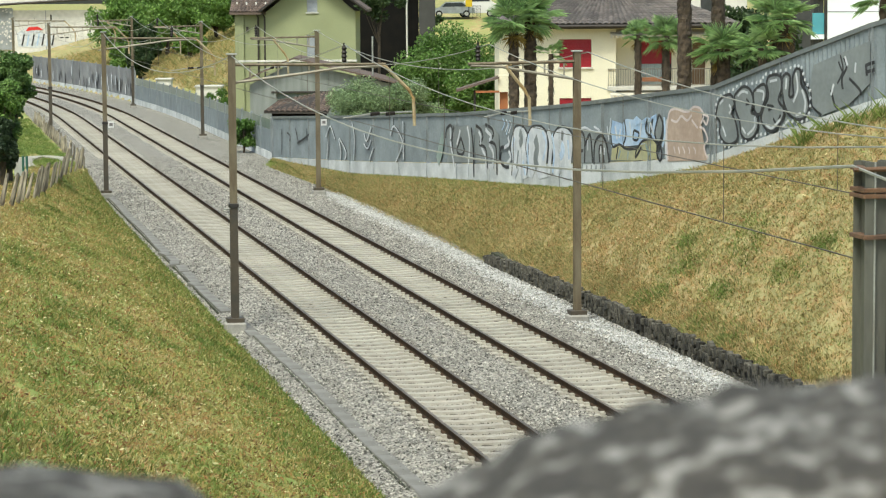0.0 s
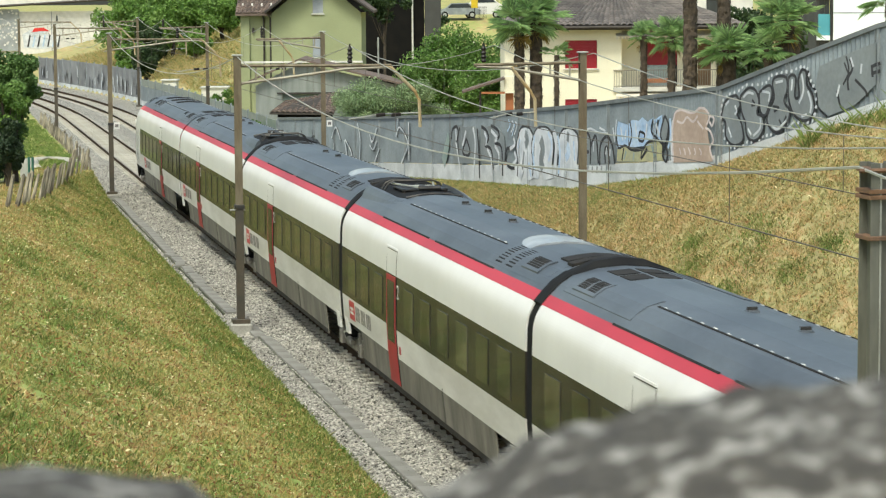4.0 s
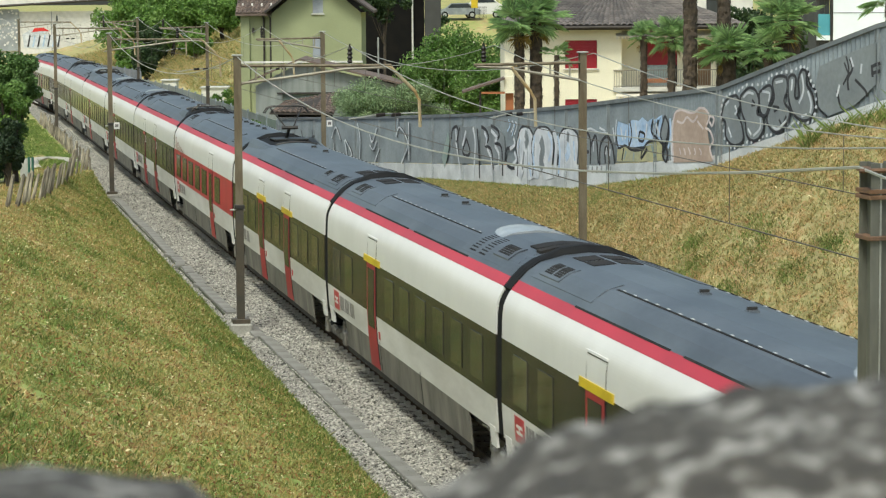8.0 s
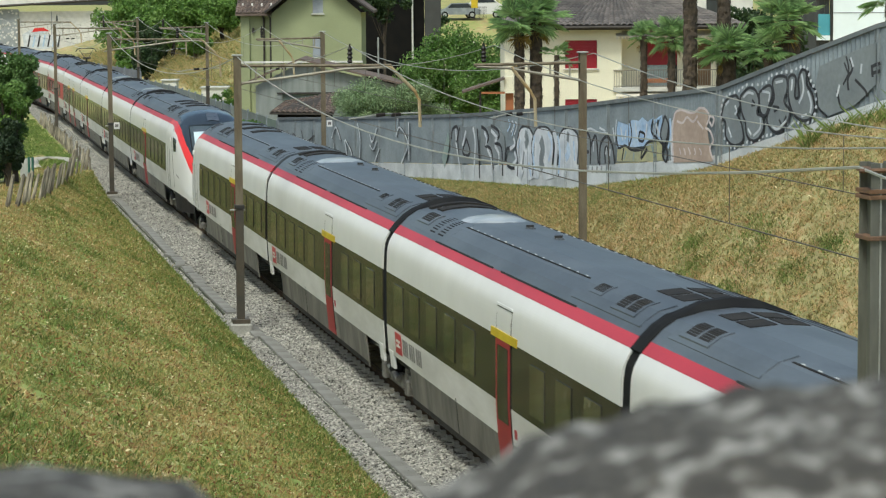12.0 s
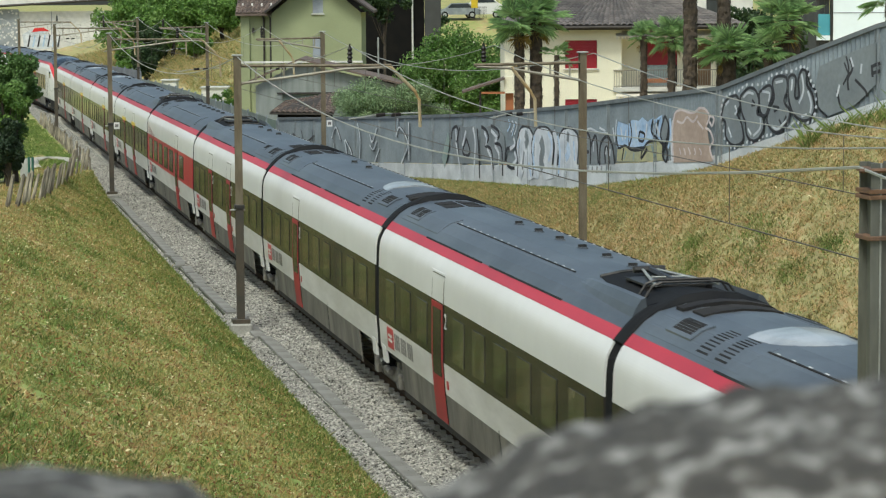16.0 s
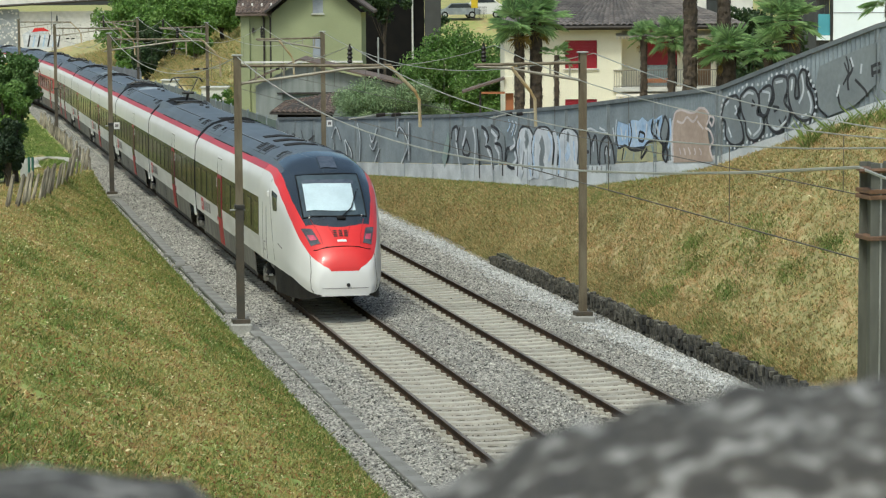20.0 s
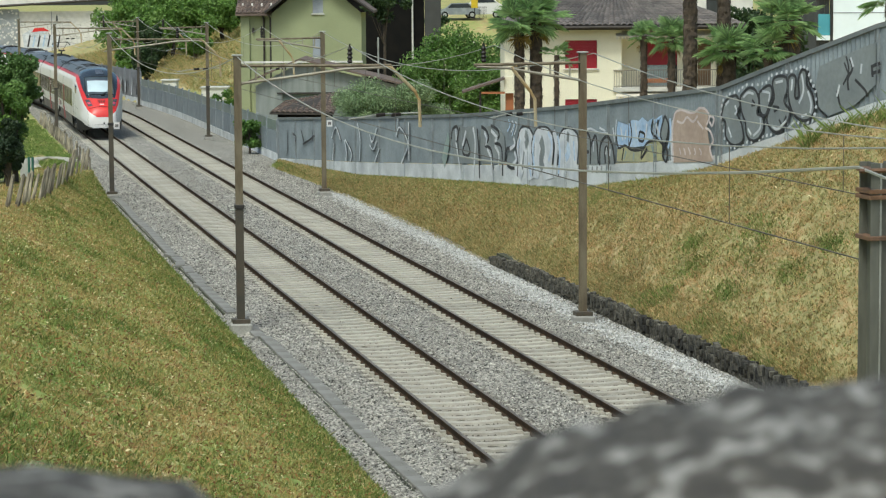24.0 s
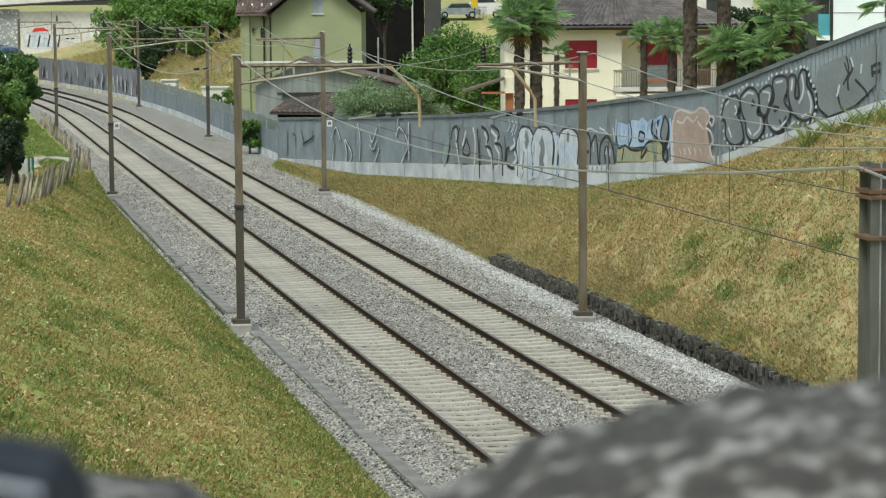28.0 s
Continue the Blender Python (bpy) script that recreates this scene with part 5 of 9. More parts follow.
def pale_gravel():
    rng = np.random.default_rng(17)
    n = 11000
    y = 46 + 62 * rng.random(n) ** 1.2
    c = np.interp(y, [46, 56, 66, 80, 108], [6.5, 6.45, 6.35, 6.75, 6.95])
    x = c + rng.normal(0, 0.32, n)
    keep = (x > 5.3) & (x < np.interp(y, [46, 78, 90, 108], [7.1, 7.1, 7.5, 7.5]))
    x, y = x[keep], y[keep]
    n = len(x)
    r = rng.uniform(0.016, 0.036, n)
    base = np.array([(1, 0, 0), (0, 1, 0), (-1, 0, 0), (0, -1, 0), (0, 0, 1), (0, 0, -1)], float)
    V = base[None] * r[:, None, None] * rng.uniform(0.6, 1.3, (n, 6, 1))
    V = (V + np.stack([x, y, bed_z(x) + 0.02], -1)[:, None, :]).reshape(-1, 3)
    tri = np.array([(0, 1, 4), (1, 2, 4), (2, 3, 4), (3, 0, 4), (1, 0, 5), (2, 1, 5), (3, 2, 5), (0, 3, 5)])
    F = (tri[None] + 6 * np.arange(n)[:, None, None]).reshape(-1, 3)
    tagged(new("pale_gravel", soup("pale_gravel", V.tolist(), F.tolist(), M_PALEGRAVEL)), "spill of pale gravel at the foot of the wall", "gravel", kind="stuff")


M_PALEGRAVEL = mat("pale_gravel", (0.50, 0.50, 0.485), (0.36, 0.36, 0.345), 2, 0.9, island=0.8)
dry_stone_wall()
cable_trough()
pale_gravel()


# ---- the noise barrier ----
def sheet(a, b, za0, za1, zb0, zb1, th=0.09, ribs=20):
    """A ribbed upright sheet from plan point a to b."""
    g = Geo()
    a, b = Vector((*a, 0)), Vector((*b, 0))
    d = (b - a).normalized()
    n = Vector((d.y, -d.x, 0))
    front, rear = [], []
    for i in range(ribs * 2 + 1):
        t = i / (ribs * 2)
        o = th * (0.5 if i % 2 else 0.06)
        front.append((a.lerp(b, t) + n * o, za0 + (zb0 - za0) * t, za1 + (zb1 - za1) * t))
        rear.append((a.lerp(b, t) - n * 0.03, za0 + (zb0 - za0) * t, za1 + (zb1 - za1) * t))
    loop = front + rear[::-1]
    lowr = [(p.x, p.y, z0) for p, z0, z1 in loop]
    uppr = [(p.x, p.y, z1) for p, z0, z1 in loop]
    return g.rings([lowr, uppr])


def slab(a, b, za0, za1, zb0, zb1, th=0.14, shift=0.0):
    a, b = Vector((*a, 0)), Vector((*b, 0))
    d = (b - a).normalized()
    n = Vector((d.y, -d.x, 0))
    P = lambda q, o, z: (q.x + n.x * (o + shift), q.y + n.y * (o + shift), z)
    h = th / 2
    return Geo().rings([[P(a, -h, za0), P(a, h, za0), P(a, h, za1), P(a, -h, za1)], [P(b, -h, zb0), P(b, h, zb0), P(b, h, zb1), P(b, -h, zb1)]])


def h_post(m, w, z0, z1):
    d, t = w, 0.02
    loop = [(-w, -d), (w, -d), (w, -d + t), (0.012, -d + t), (0.012, d - t), (w, d - t), (w, d), (-w, d), (-w, d - t), (-0.012, d - t), (-0.012, -d + t), (-w, -d + t)]
    return Geo().rings([[(x, y, z) for x, y in loop] for z in (z0, z1)], m)


BARRIER = thing("noise_barrier", "grey ribbed noise barrier on a concrete plinth covered in graffiti", "noise barrier")
STATIONS = []


def build_barrier():
    global STATIONS
    # stations every 4.1 m along the foot line
    pts = [Vector((r[1], r[0], 0)) for r in FOOT]
    dist = [0.0]
    for p, q in zip(pts, pts[1:]):
        dist.append(dist[-1] + (q - p).length)
    s, at = 0.0, []
    while s < dist[-3] + 0.2:
        at.append(s)
        s += 4.1
    corner = dist[5]
    at = [x for x in at if abs(x - corner) > 1.5] + [corner]
    at.sort()
    val = lambda x, k: float(np.interp(x, dist, [r[k] for r in FOOT]))
    for x in at + [dist[-2]]:
        STATIONS.append((val(x, 1), val(x, 0), val(x, 2), val(x, 3), val(x, 4)))
    for i, (p, q) in enumerate(zip(STATIONS, STATIONS[1:])):
        a, b = p[:2], q[:2]
        part("panel", sheet(a, b, p[3], p[4], q[3], q[4]), M_BARRIER, BARRIER)
        part("plinth", slab(a, b, p[2] - 0.5, p[3] - 0.02, q[2] - 0.5, q[3] - 0.02, 0.14), M_PLINTH, BARRIER, "pale concrete plinth panel")
        part("cap_rail", slab(a, b, p[4], p[4] + 0.12, q[4], q[4] + 0.12, 0.17), M_CAP, BARRIER)
    for x, y, g0, z0, z1 in STATIONS:
        big = abs(x - 11.9) < 0.3 and abs(y - 68.9) < 0.5
        w = 0.13 if big else 0.085
        a = math.radians(10)
        m = Matrix.Translation((x, y, 0)) @ Matrix.Rotation(a, 4, "Z")
        part("post", h_post(m, w, g0 - 0.3, z1 + 0.02), M_BPOST, BARRIER)


build_barrier()


def far_barrier():
    f = thing("lineside_fence", "grey lineside fence of sheet panels between pale posts", "fence")
    prev = None
    for i in range(34):
        s = 127.0 + 4.0 * i
        p = along(s, 7.75 if s < 205 else 8.2)
        hgt = 1.75 if s < 205 else 2.3
        if prev:
            a, b = (prev.x, prev.y), (p.x, p.y)
            if s < 207:
                part("panel", slab(a, b, 0.05, hgt - 0.55, 0.05, hgt - 0.55, 0.06), M_BARRIER, f)
                part("glazing", slab(a, b, hgt - 0.53, hgt, hgt - 0.53, hgt, 0.03), M_GLAZE, f, "pale clear top strip")
            else:
                part("panel", sheet(a, b, 0.05, hgt, 0.05, hgt, 0.08, 10), M_PALEPANEL, f, "pale grey panel")
            part("plinth", slab(a, b, -0.6, 0.03, -0.6, 0.03, 0.12), M_PLINTH, f)
        m = Matrix.Translation(p)
        part("post", Geo().cbox(-0.06, 0.06, -0.06, 0.06, -0.5, hgt + 0.12, 0.01, m), M_BPOST, f)
        prev = p
    # spray marks on the far panels
    rng = random.Random(5)
    for i in range(46):
        s = rng.uniform(208, 258)
        q = rng.uniform(0.12, 0.4)
        k = along(s, 8.2 - 0.1), along(s + q, 8.2 - 0.1)
        z0, up = rng.uniform(0.15, 0.8), rng.uniform(-0.5, 0.5)
        h = rng.uniform(0.35, 1.0)
        part("spray_mark", slab((k[0].x, k[0].y), (k[1].x, k[1].y), z0, z0 + h, z0 + up, z0 + up + h * rng.uniform(0.5, 1.1), 0.01), M_INK if i % 3 else M_CHALK, f, "spray mark")


M_GLAZE = mat("old_glazing", (0.16, 0.20, 0.19), (0.22, 0.25, 0.23), 1.5, 0.3, bump=0)
M_PALEPANEL = mat("pale_panel", (0.23, 0.235, 0.24), (0.15, 0.155, 0.165), 0.7, 0.7, rand=0.3)
M_INK = mat("black_spray", (0.02, 0.02, 0.024), (0.035, 0.035, 0.04), 3, 0.6, bump=0)
M_CHALK = mat("white_spray", (0.62, 0.64, 0.66), (0.45, 0.48, 0.52), 2, 0.7, bump=0, fine=8)
M_BLUE = mat("blue_spray", (0.30, 0.43, 0.62), (0.46, 0.56, 0.68), 1.5, 0.7, bump=0, fine=8)
M_TAN = mat("tan_spray", (0.41, 0.32, 0.26), (0.34, 0.26, 0.21), 1.5, 0.7, bump=0, fine=8)
M_ROSE = mat("pale_rose_spray", (0.60, 0.53, 0.52), (0.48, 0.41, 0.40), 1.5, 0.7, bump=0, fine=8)
M_OCHRE = mat("yellow_spray", (0.42, 0.40, 0.20), (0.34, 0.34, 0.22), 1.5, 0.7, bump=0, fine=8)
M_SILVER = mat("silver_spray", (0.25, 0.275, 0.285), (0.195, 0.215, 0.225), 1.0, 0.5, 0.2, bump=0, fine=8)
M_GREENSPRAY = mat("grey_green_spray", (0.20, 0.27, 0.25), (0.28, 0.33, 0.31), 1.5, 0.7, bump=0)
far_barrier()


# graffiti, drawn as flat shapes on the barrier: place c in panels from the far end, height v from 0 (plinth foot) over 0.25 (sheet foot) to 1
def wall_at(c, v, lift):
    i = min(max(int(c), 0), len(STATIONS) - 2)
    t = c - i
    p, q = STATIONS[i], STATIONS[i + 1]
    r = [a + (b - a) * t for a, b in zip(p, q)]
    d = Vector((q[0] - p[0], q[1] - p[1])).normalized()
    z = r[2] + (r[3] - r[2]) * v / 0.25 if v < 0.25 else r[3] + (r[4] - r[3]) * (v - 0.25) / 0.75
    o = 0.085 + lift
    return Vector((r[0] + d.y * o, r[1] - d.x * o, z))


def blot(outline, material, name, lift=0.0, label=""):
    """A flat filled shape of (c, v) points on the barrier."""
    n = len(outline)
    cc, cv = sum(p[0] for p in outline) / n, sum(p[1] for p in outline) / n
    pts = [wall_at(c, v, lift) for c, v in outline]
    rear = [wall_at(c, v, lift - 0.006) for c, v in outline]
    g = Geo().add([wall_at(cc, cv, lift)] + pts + rear, [(0, i + 1, (i + 1) % n + 1) for i in range(n)] + [(i + 1, i + 1 + n, (i + 1) % n + 1 + n, (i + 1) % n + 1) for i in range(n)])
    return part(name, g, material, BARRIER, label)


def stroke(path, w, material, name="spray_line", lift=0.004, label=""):
    """A ribbon of width w metres along (c, v) points."""
    smooth = []
    for i in range(len(path) - 1):
        p0, p1, p2, p3 = path[max(i - 1, 0)], path[i], path[i + 1], path[min(i + 2, len(path) - 1)]
        for k in range(5):
            t = k / 5
            smooth.append(tuple(0.5 * (2 * b + (c - a) * t + (2 * a - 5 * b + 4 * c - d) * t * t + (3 * b - a - 3 * c + d) * t ** 3) for a, b, c, d in zip(p0, p1, p2, p3)))
    smooth.append(path[-1])
    P = [wall_at(c, v, lift) for c, v in smooth]
    Q = [wall_at(c, v, lift - 0.006) for c, v in smooth]
    rows = []
    for i, p in enumerate(P):
        d = (P[min(i + 1, len(P) - 1)] - P[max(i - 1, 0)]).normalized()
        n = (Q[i] - p).normalized()
        s = d.cross(n).normalized() * w / 2
        rows.append([p - s, p + s, Q[i] + s, Q[i] - s])
    return part(name, Geo().rings(rows), material, BARRIER, label)


def ring_shape(c, v, rc, rv, n=14, wob=0.12, seed=0):
    rng = random.Random(seed)
    return [(c + rc * (1 + rng.uniform(-wob, wob)) * math.cos(a), v + rv * (1 + rng.uniform(-wob, wob)) * math.sin(a)) for a in (2 * math.pi * i / n for i in range(n))]


def graffiti():
    # spiky letters edged thinly in black and white at the far end
    stroke([(0.54, 0.80), (0.57, 0.62), (0.51, 0.29)], 0.10, M_INK, lift=0.004)
    stroke([(0.86, 0.73), (1.02, 0.68), (1.00, 0.57)], 0.10, M_INK, lift=0.004)
    stroke([(1.32, 0.81), (1.40, 0.68), (1.48, 0.56)], 0.10, M_INK, lift=0.004)
    stroke([(1.42, 0.54), (1.73, 0.61), (2.03, 0.70)], 0.10, M_INK, lift=0.004)
    stroke([(1.91, 0.81), (1.95, 0.60)], 0.10, M_INK, lift=0.004)
    stroke([(2.88, 0.66), (3.10, 0.86), (3.31, 0.63)], 0.07, M_CHALK, lift=0.006)
    stroke([(2.94, 0.64), (3.15, 0.85), (3.37, 0.61)], 0.06, M_INK, lift=0.004)
    stroke([(2.99, 0.57), (2.92, 0.26)], 0.07, M_CHALK, lift=0.006)
    stroke([(3.05, 0.56), (2.99, 0.25)], 0.06, M_INK, lift=0.004)
    stroke([(3.50, 0.63), (3.59, 0.41), (3.56, 0.26)], 0.07, M_CHALK, lift=0.006)
    stroke([(3.56, 0.61), (3.65, 0.40), (3.62, 0.24)], 0.06, M_INK, lift=0.004)
    stroke([(3.54, 0.64), (3.82, 0.41), (3.77, 0.26)], 0.07, M_CHALK, lift=0.006)
    stroke([(3.60, 0.62), (3.88, 0.40), (3.82, 0.25)], 0.06, M_INK, lift=0.004)
    stroke([(4.11, 0.93), (4.21, 0.65), (4.17, 0.27)], 0.07, M_CHALK, lift=0.006)
    stroke([(4.16, 0.91), (4.26, 0.63), (4.22, 0.25)], 0.06, M_INK, lift=0.004)
    stroke([(4.91, 0.84), (4.72, 0.60), (4.62, 0.73)], 0.07, M_CHALK, lift=0.006)
    stroke([(4.97, 0.83), (4.78, 0.59), (4.67, 0.72)], 0.06, M_INK, lift=0.004)
    stroke([(4.62, 0.55), (4.76, 0.47), (4.90, 0.62)], 0.07, M_CHALK, lift=0.006)
    stroke([(4.67, 0.54), (4.81, 0.45), (4.95, 0.60)], 0.06, M_INK, lift=0.004)
    stroke([(5.00, 0.49), (4.82, 0.26)], 0.07, M_CHALK, lift=0.006)
    stroke([(5.05, 0.47), (4.87, 0.24)], 0.06, M_INK, lift=0.004)
    stroke([(5.67, 0.70), (5.82, 0.85), (6.12, 0.58), (5.87, 0.25)], 0.07, M_CHALK, lift=0.006)
    stroke([(5.72, 0.68), (5.87, 0.84), (6.17, 0.57), (5.92, 0.24)], 0.06, M_INK, lift=0.004)
    stroke([(6.15, 0.93), (6.16, 0.29)], 0.07, M_CHALK, lift=0.006)
    stroke([(6.20, 0.92), (6.20, 0.27)], 0.06, M_INK, lift=0.004)
    stroke([(5.75, 1.00), (5.75, 0.87)], 0.07, M_CHALK, lift=0.006)
    stroke([(5.80, 0.98), (5.80, 0.86)], 0.06, M_INK, lift=0.004)
    # tall grey letters with black edges and white shine
    blot([(7.53, 0.76), (7.58, 0.62), (7.53, 0.39), (7.41, 0.19), (7.32, 0.34), (7.43, 0.57)], M_GREENSPRAY, "spray_fill", 0.002)
    blot([(7.64, 0.78), (7.81, 0.87), (8.14, 0.83), (8.42, 0.85), (8.55, 0.69), (8.53, 0.26), (8.28, 0.26), (7.69, 0.26), (7.73, 0.43)], M_SILVER, "spray_fill", 0.001)
    blot([(8.60, 0.82), (8.89, 0.83), (9.11, 0.82), (9.31, 0.68), (9.34, 0.39), (9.29, 0.26), (8.64, 0.26), (8.59, 0.52)], M_SILVER, "spray_fill", 0.001)
    stroke([(7.64, 0.65), (7.68, 0.79), (7.81, 0.85), (7.88, 0.74), (7.81, 0.60)], 0.12, M_INK, lift=0.005)
    stroke([(8.48, 0.80), (8.53, 0.50), (8.55, 0.05)], 0.12, M_INK, lift=0.005)
    stroke([(8.14, 0.65), (8.01, 0.45), (8.14, 0.38), (8.25, 0.45), (8.14, 0.65)], 0.12, M_INK, lift=0.005)
    stroke([(8.62, 0.83), (8.78, 0.76), (8.84, 0.64), (8.73, 0.54), (8.92, 0.47), (8.98, 0.18)], 0.12, M_INK, lift=0.005)
    stroke([(8.91, 0.84), (9.11, 0.77), (9.16, 0.67), (9.03, 0.58), (9.23, 0.50), (9.26, 0.10)], 0.12, M_INK, lift=0.005)
    stroke([(9.51, 0.49), (9.39, 0.48), (9.34, 0.36), (9.43, 0.23), (9.61, 0.20)], 0.12, M_INK, lift=0.005)
    stroke([(7.92, 0.83), (7.86, 0.62), (7.92, 0.17)], 0.12, M_INK, lift=0.005)
    stroke([(7.79, 0.81), (7.81, 0.63)], 0.13, M_CHALK, lift=0.008)
    stroke([(7.79, 0.60), (7.88, 0.34), (7.94, 0.07)], 0.13, M_CHALK, lift=0.008)
    stroke([(8.12, 0.77), (8.01, 0.54)], 0.13, M_CHALK, lift=0.008)
    stroke([(8.35, 0.82), (8.42, 0.56), (8.35, 0.04)], 0.13, M_CHALK, lift=0.008)
    stroke([(8.71, 0.74), (8.78, 0.64), (8.75, 0.54)], 0.13, M_CHALK, lift=0.008)
    stroke([(8.92, 0.76), (9.10, 0.65), (9.03, 0.60)], 0.13, M_CHALK, lift=0.008)
    stroke([(9.03, 0.53), (9.15, 0.40), (9.13, 0.18)], 0.13, M_CHALK, lift=0.008)
    stroke([(8.80, 0.48), (8.92, 0.33), (8.92, 0.10)], 0.13, M_CHALK, lift=0.008)
    stroke([(9.59, 0.64), (9.62, 0.54), (9.48, 0.48)], 0.13, M_CHALK, lift=0.008)
    stroke([(9.61, 0.43), (9.67, 0.33), (9.56, 0.25)], 0.13, M_CHALK, lift=0.008)
    # puffed white letters, dripping on the plinth
    blot([(9.67, 0.49), (9.72, 0.67), (9.80, 0.76), (9.92, 0.78), (10.04, 0.75), (10.12, 0.66), (10.15, 0.49), (10.11, 0.26), (10.14, 0.09), (9.99, 0.05), (9.89, 0.19), (9.79, 0.06), (9.71, 0.09), (9.72, 0.28)], M_CHALK, "spray_fill", 0.002)
    stroke([(9.69, 0.10), (9.71, 0.28), (9.66, 0.49), (9.72, 0.67), (9.80, 0.78), (9.92, 0.80), (10.04, 0.77), (10.15, 0.66), (10.17, 0.49), (10.14, 0.26)], 0.07, M_INK, lift=0.004)
    blot([(10.11, 0.49), (10.15, 0.66), (10.25, 0.75), (10.39, 0.77), (10.54, 0.74), (10.65, 0.65), (10.68, 0.48), (10.64, 0.26), (10.67, 0.10), (10.45, 0.07), (10.36, 0.20), (10.27, 0.08), (10.14, 0.10), (10.15, 0.28)], M_CHALK, "spray_fill", 0.002)
    stroke([(10.12, 0.11), (10.14, 0.28), (10.09, 0.49), (10.15, 0.66), (10.25, 0.76), (10.39, 0.78), (10.54, 0.76), (10.68, 0.65), (10.70, 0.48), (10.67, 0.26)], 0.07, M_INK, lift=0.004)
    blot([(10.80, 0.48), (10.85, 0.65), (10.94, 0.71), (11.06, 0.73), (11.19, 0.70), (11.28, 0.63), (11.31, 0.47), (11.27, 0.26), (11.29, 0.09), (11.12, 0.07), (11.04, 0.20), (10.95, 0.09), (10.83, 0.11), (10.85, 0.28)], M_CHALK, "spray_fill", 0.002)
    stroke([(10.82, 0.12), (10.83, 0.28), (10.79, 0.48), (10.85, 0.65), (10.94, 0.73), (11.06, 0.75), (11.19, 0.72), (11.31, 0.63), (11.32, 0.47), (11.29, 0.26)], 0.07, M_INK, lift=0.004)
    stroke([(9.92, 0.70), (9.99, 0.60), (9.92, 0.52)], 0.30, M_SILVER, lift=0.009)
    stroke([(9.89, 0.44), (9.84, 0.19)], 0.14, M_SILVER, lift=0.009)
    stroke([(10.35, 0.61), (10.41, 0.47), (10.36, 0.31), (10.41, 0.20)], 0.42, M_SILVER, lift=0.009)
    stroke([(11.04, 0.64), (11.09, 0.61)], 0.32, M_SILVER, lift=0.009)
    stroke([(11.04, 0.51), (11.09, 0.43), (11.01, 0.33)], 0.28, M_BLUE, lift=0.009)
    stroke([(10.70, 0.71), (10.77, 0.50), (10.71, 0.12)], 0.30, M_CHALK, lift=0.009)
    stroke([(10.80, 0.65), (10.86, 0.42), (10.82, 0.15)], 0.14, M_BLUE, lift=0.009)
    stroke([(10.18, 0.66), (10.14, 0.42), (10.18, 0.19)], 0.16, M_BLUE, lift=0.009)
    stroke([(10.55, 0.69), (10.65, 0.53), (10.56, 0.30)], 0.13, M_BLUE, lift=0.009)
    stroke([(9.77, 0.62), (9.72, 0.49)], 0.13, M_BLUE, lift=0.009)
    stroke([(11.20, 0.56), (11.23, 0.30)], 0.12, M_BLUE, lift=0.009)
    stroke([(10.02, 0.28), (10.08, 0.11)], 0.14, M_BLUE, lift=0.009)
    stroke([(9.44, 0.91), (9.49, 0.83), (9.41, 0.74)], 0.05, M_BLUE, lift=0.006)
    stroke([(9.54, 0.89), (9.59, 0.82), (9.51, 0.72)], 0.05, M_CHALK, lift=0.006)
    stroke([(9.64, 0.87), (9.69, 0.82), (9.61, 0.69)], 0.05, M_CHALK, lift=0.006)
    stroke([(9.57, 0.86), (9.62, 0.82), (9.54, 0.67)], 0.05, M_BLUE, lift=0.006)
    # dark grey arched letters
    blot([(11.44, 0.66), (11.60, 0.69), (11.76, 0.66), (11.92, 0.63), (12.07, 0.56), (12.15, 0.38), (12.17, 0.24), (11.47, 0.24)], M_SILVER, "spray_fill", 0.001)
    stroke([(11.41, 0.24), (11.41, 0.55), (11.49, 0.67), (11.60, 0.57), (11.60, 0.25)], 0.11, M_INK, lift=0.005)
    stroke([(11.60, 0.46), (11.73, 0.61), (11.79, 0.25)], 0.11, M_INK, lift=0.005)
    stroke([(11.82, 0.23), (11.84, 0.49), (11.98, 0.59), (12.10, 0.48), (12.16, 0.24)], 0.11, M_INK, lift=0.005)
    stroke([(11.95, 0.25), (11.94, 0.42), (12.00, 0.45), (12.05, 0.24)], 0.11, M_INK, lift=0.005)
    stroke([(11.44, 0.40), (11.57, 0.41)], 0.11, M_INK, lift=0.005)
    stroke([(11.41, 0.66), (11.60, 0.71), (11.79, 0.65), (12.00, 0.63)], 0.07, M_CHALK, lift=0.008)
    stroke([(11.67, 0.54), (11.68, 0.41)], 0.07, M_CHALK, lift=0.008)
    stroke([(11.98, 0.45), (11.96, 0.36)], 0.07, M_CHALK, lift=0.008)
    stroke([(12.06, 0.43), (12.05, 0.34)], 0.07, M_CHALK, lift=0.008)
    stroke([(11.52, 0.59), (11.51, 0.50)], 0.07, M_CHALK, lift=0.008)
    stroke([(11.82, 0.71), (11.95, 0.66)], 0.07, M_CHALK, lift=0.008)
    stroke([(12.12, 0.70), (12.16, 0.52)], 0.07, M_CHALK, lift=0.008)
    stroke([(11.55, 0.23), (11.53, 0.17)], 0.10, M_SILVER, lift=0.003)
    stroke([(11.65, 0.22), (11.64, 0.15)], 0.10, M_SILVER, lift=0.003)
    stroke([(11.76, 0.22), (11.75, 0.14)], 0.10, M_SILVER, lift=0.003)
    stroke([(11.87, 0.22), (11.86, 0.16)], 0.10, M_SILVER, lift=0.003)
    stroke([(11.98, 0.22), (11.96, 0.14)], 0.10, M_SILVER, lift=0.003)
    stroke([(12.07, 0.21), (12.06, 0.12)], 0.10, M_SILVER, lift=0.003)
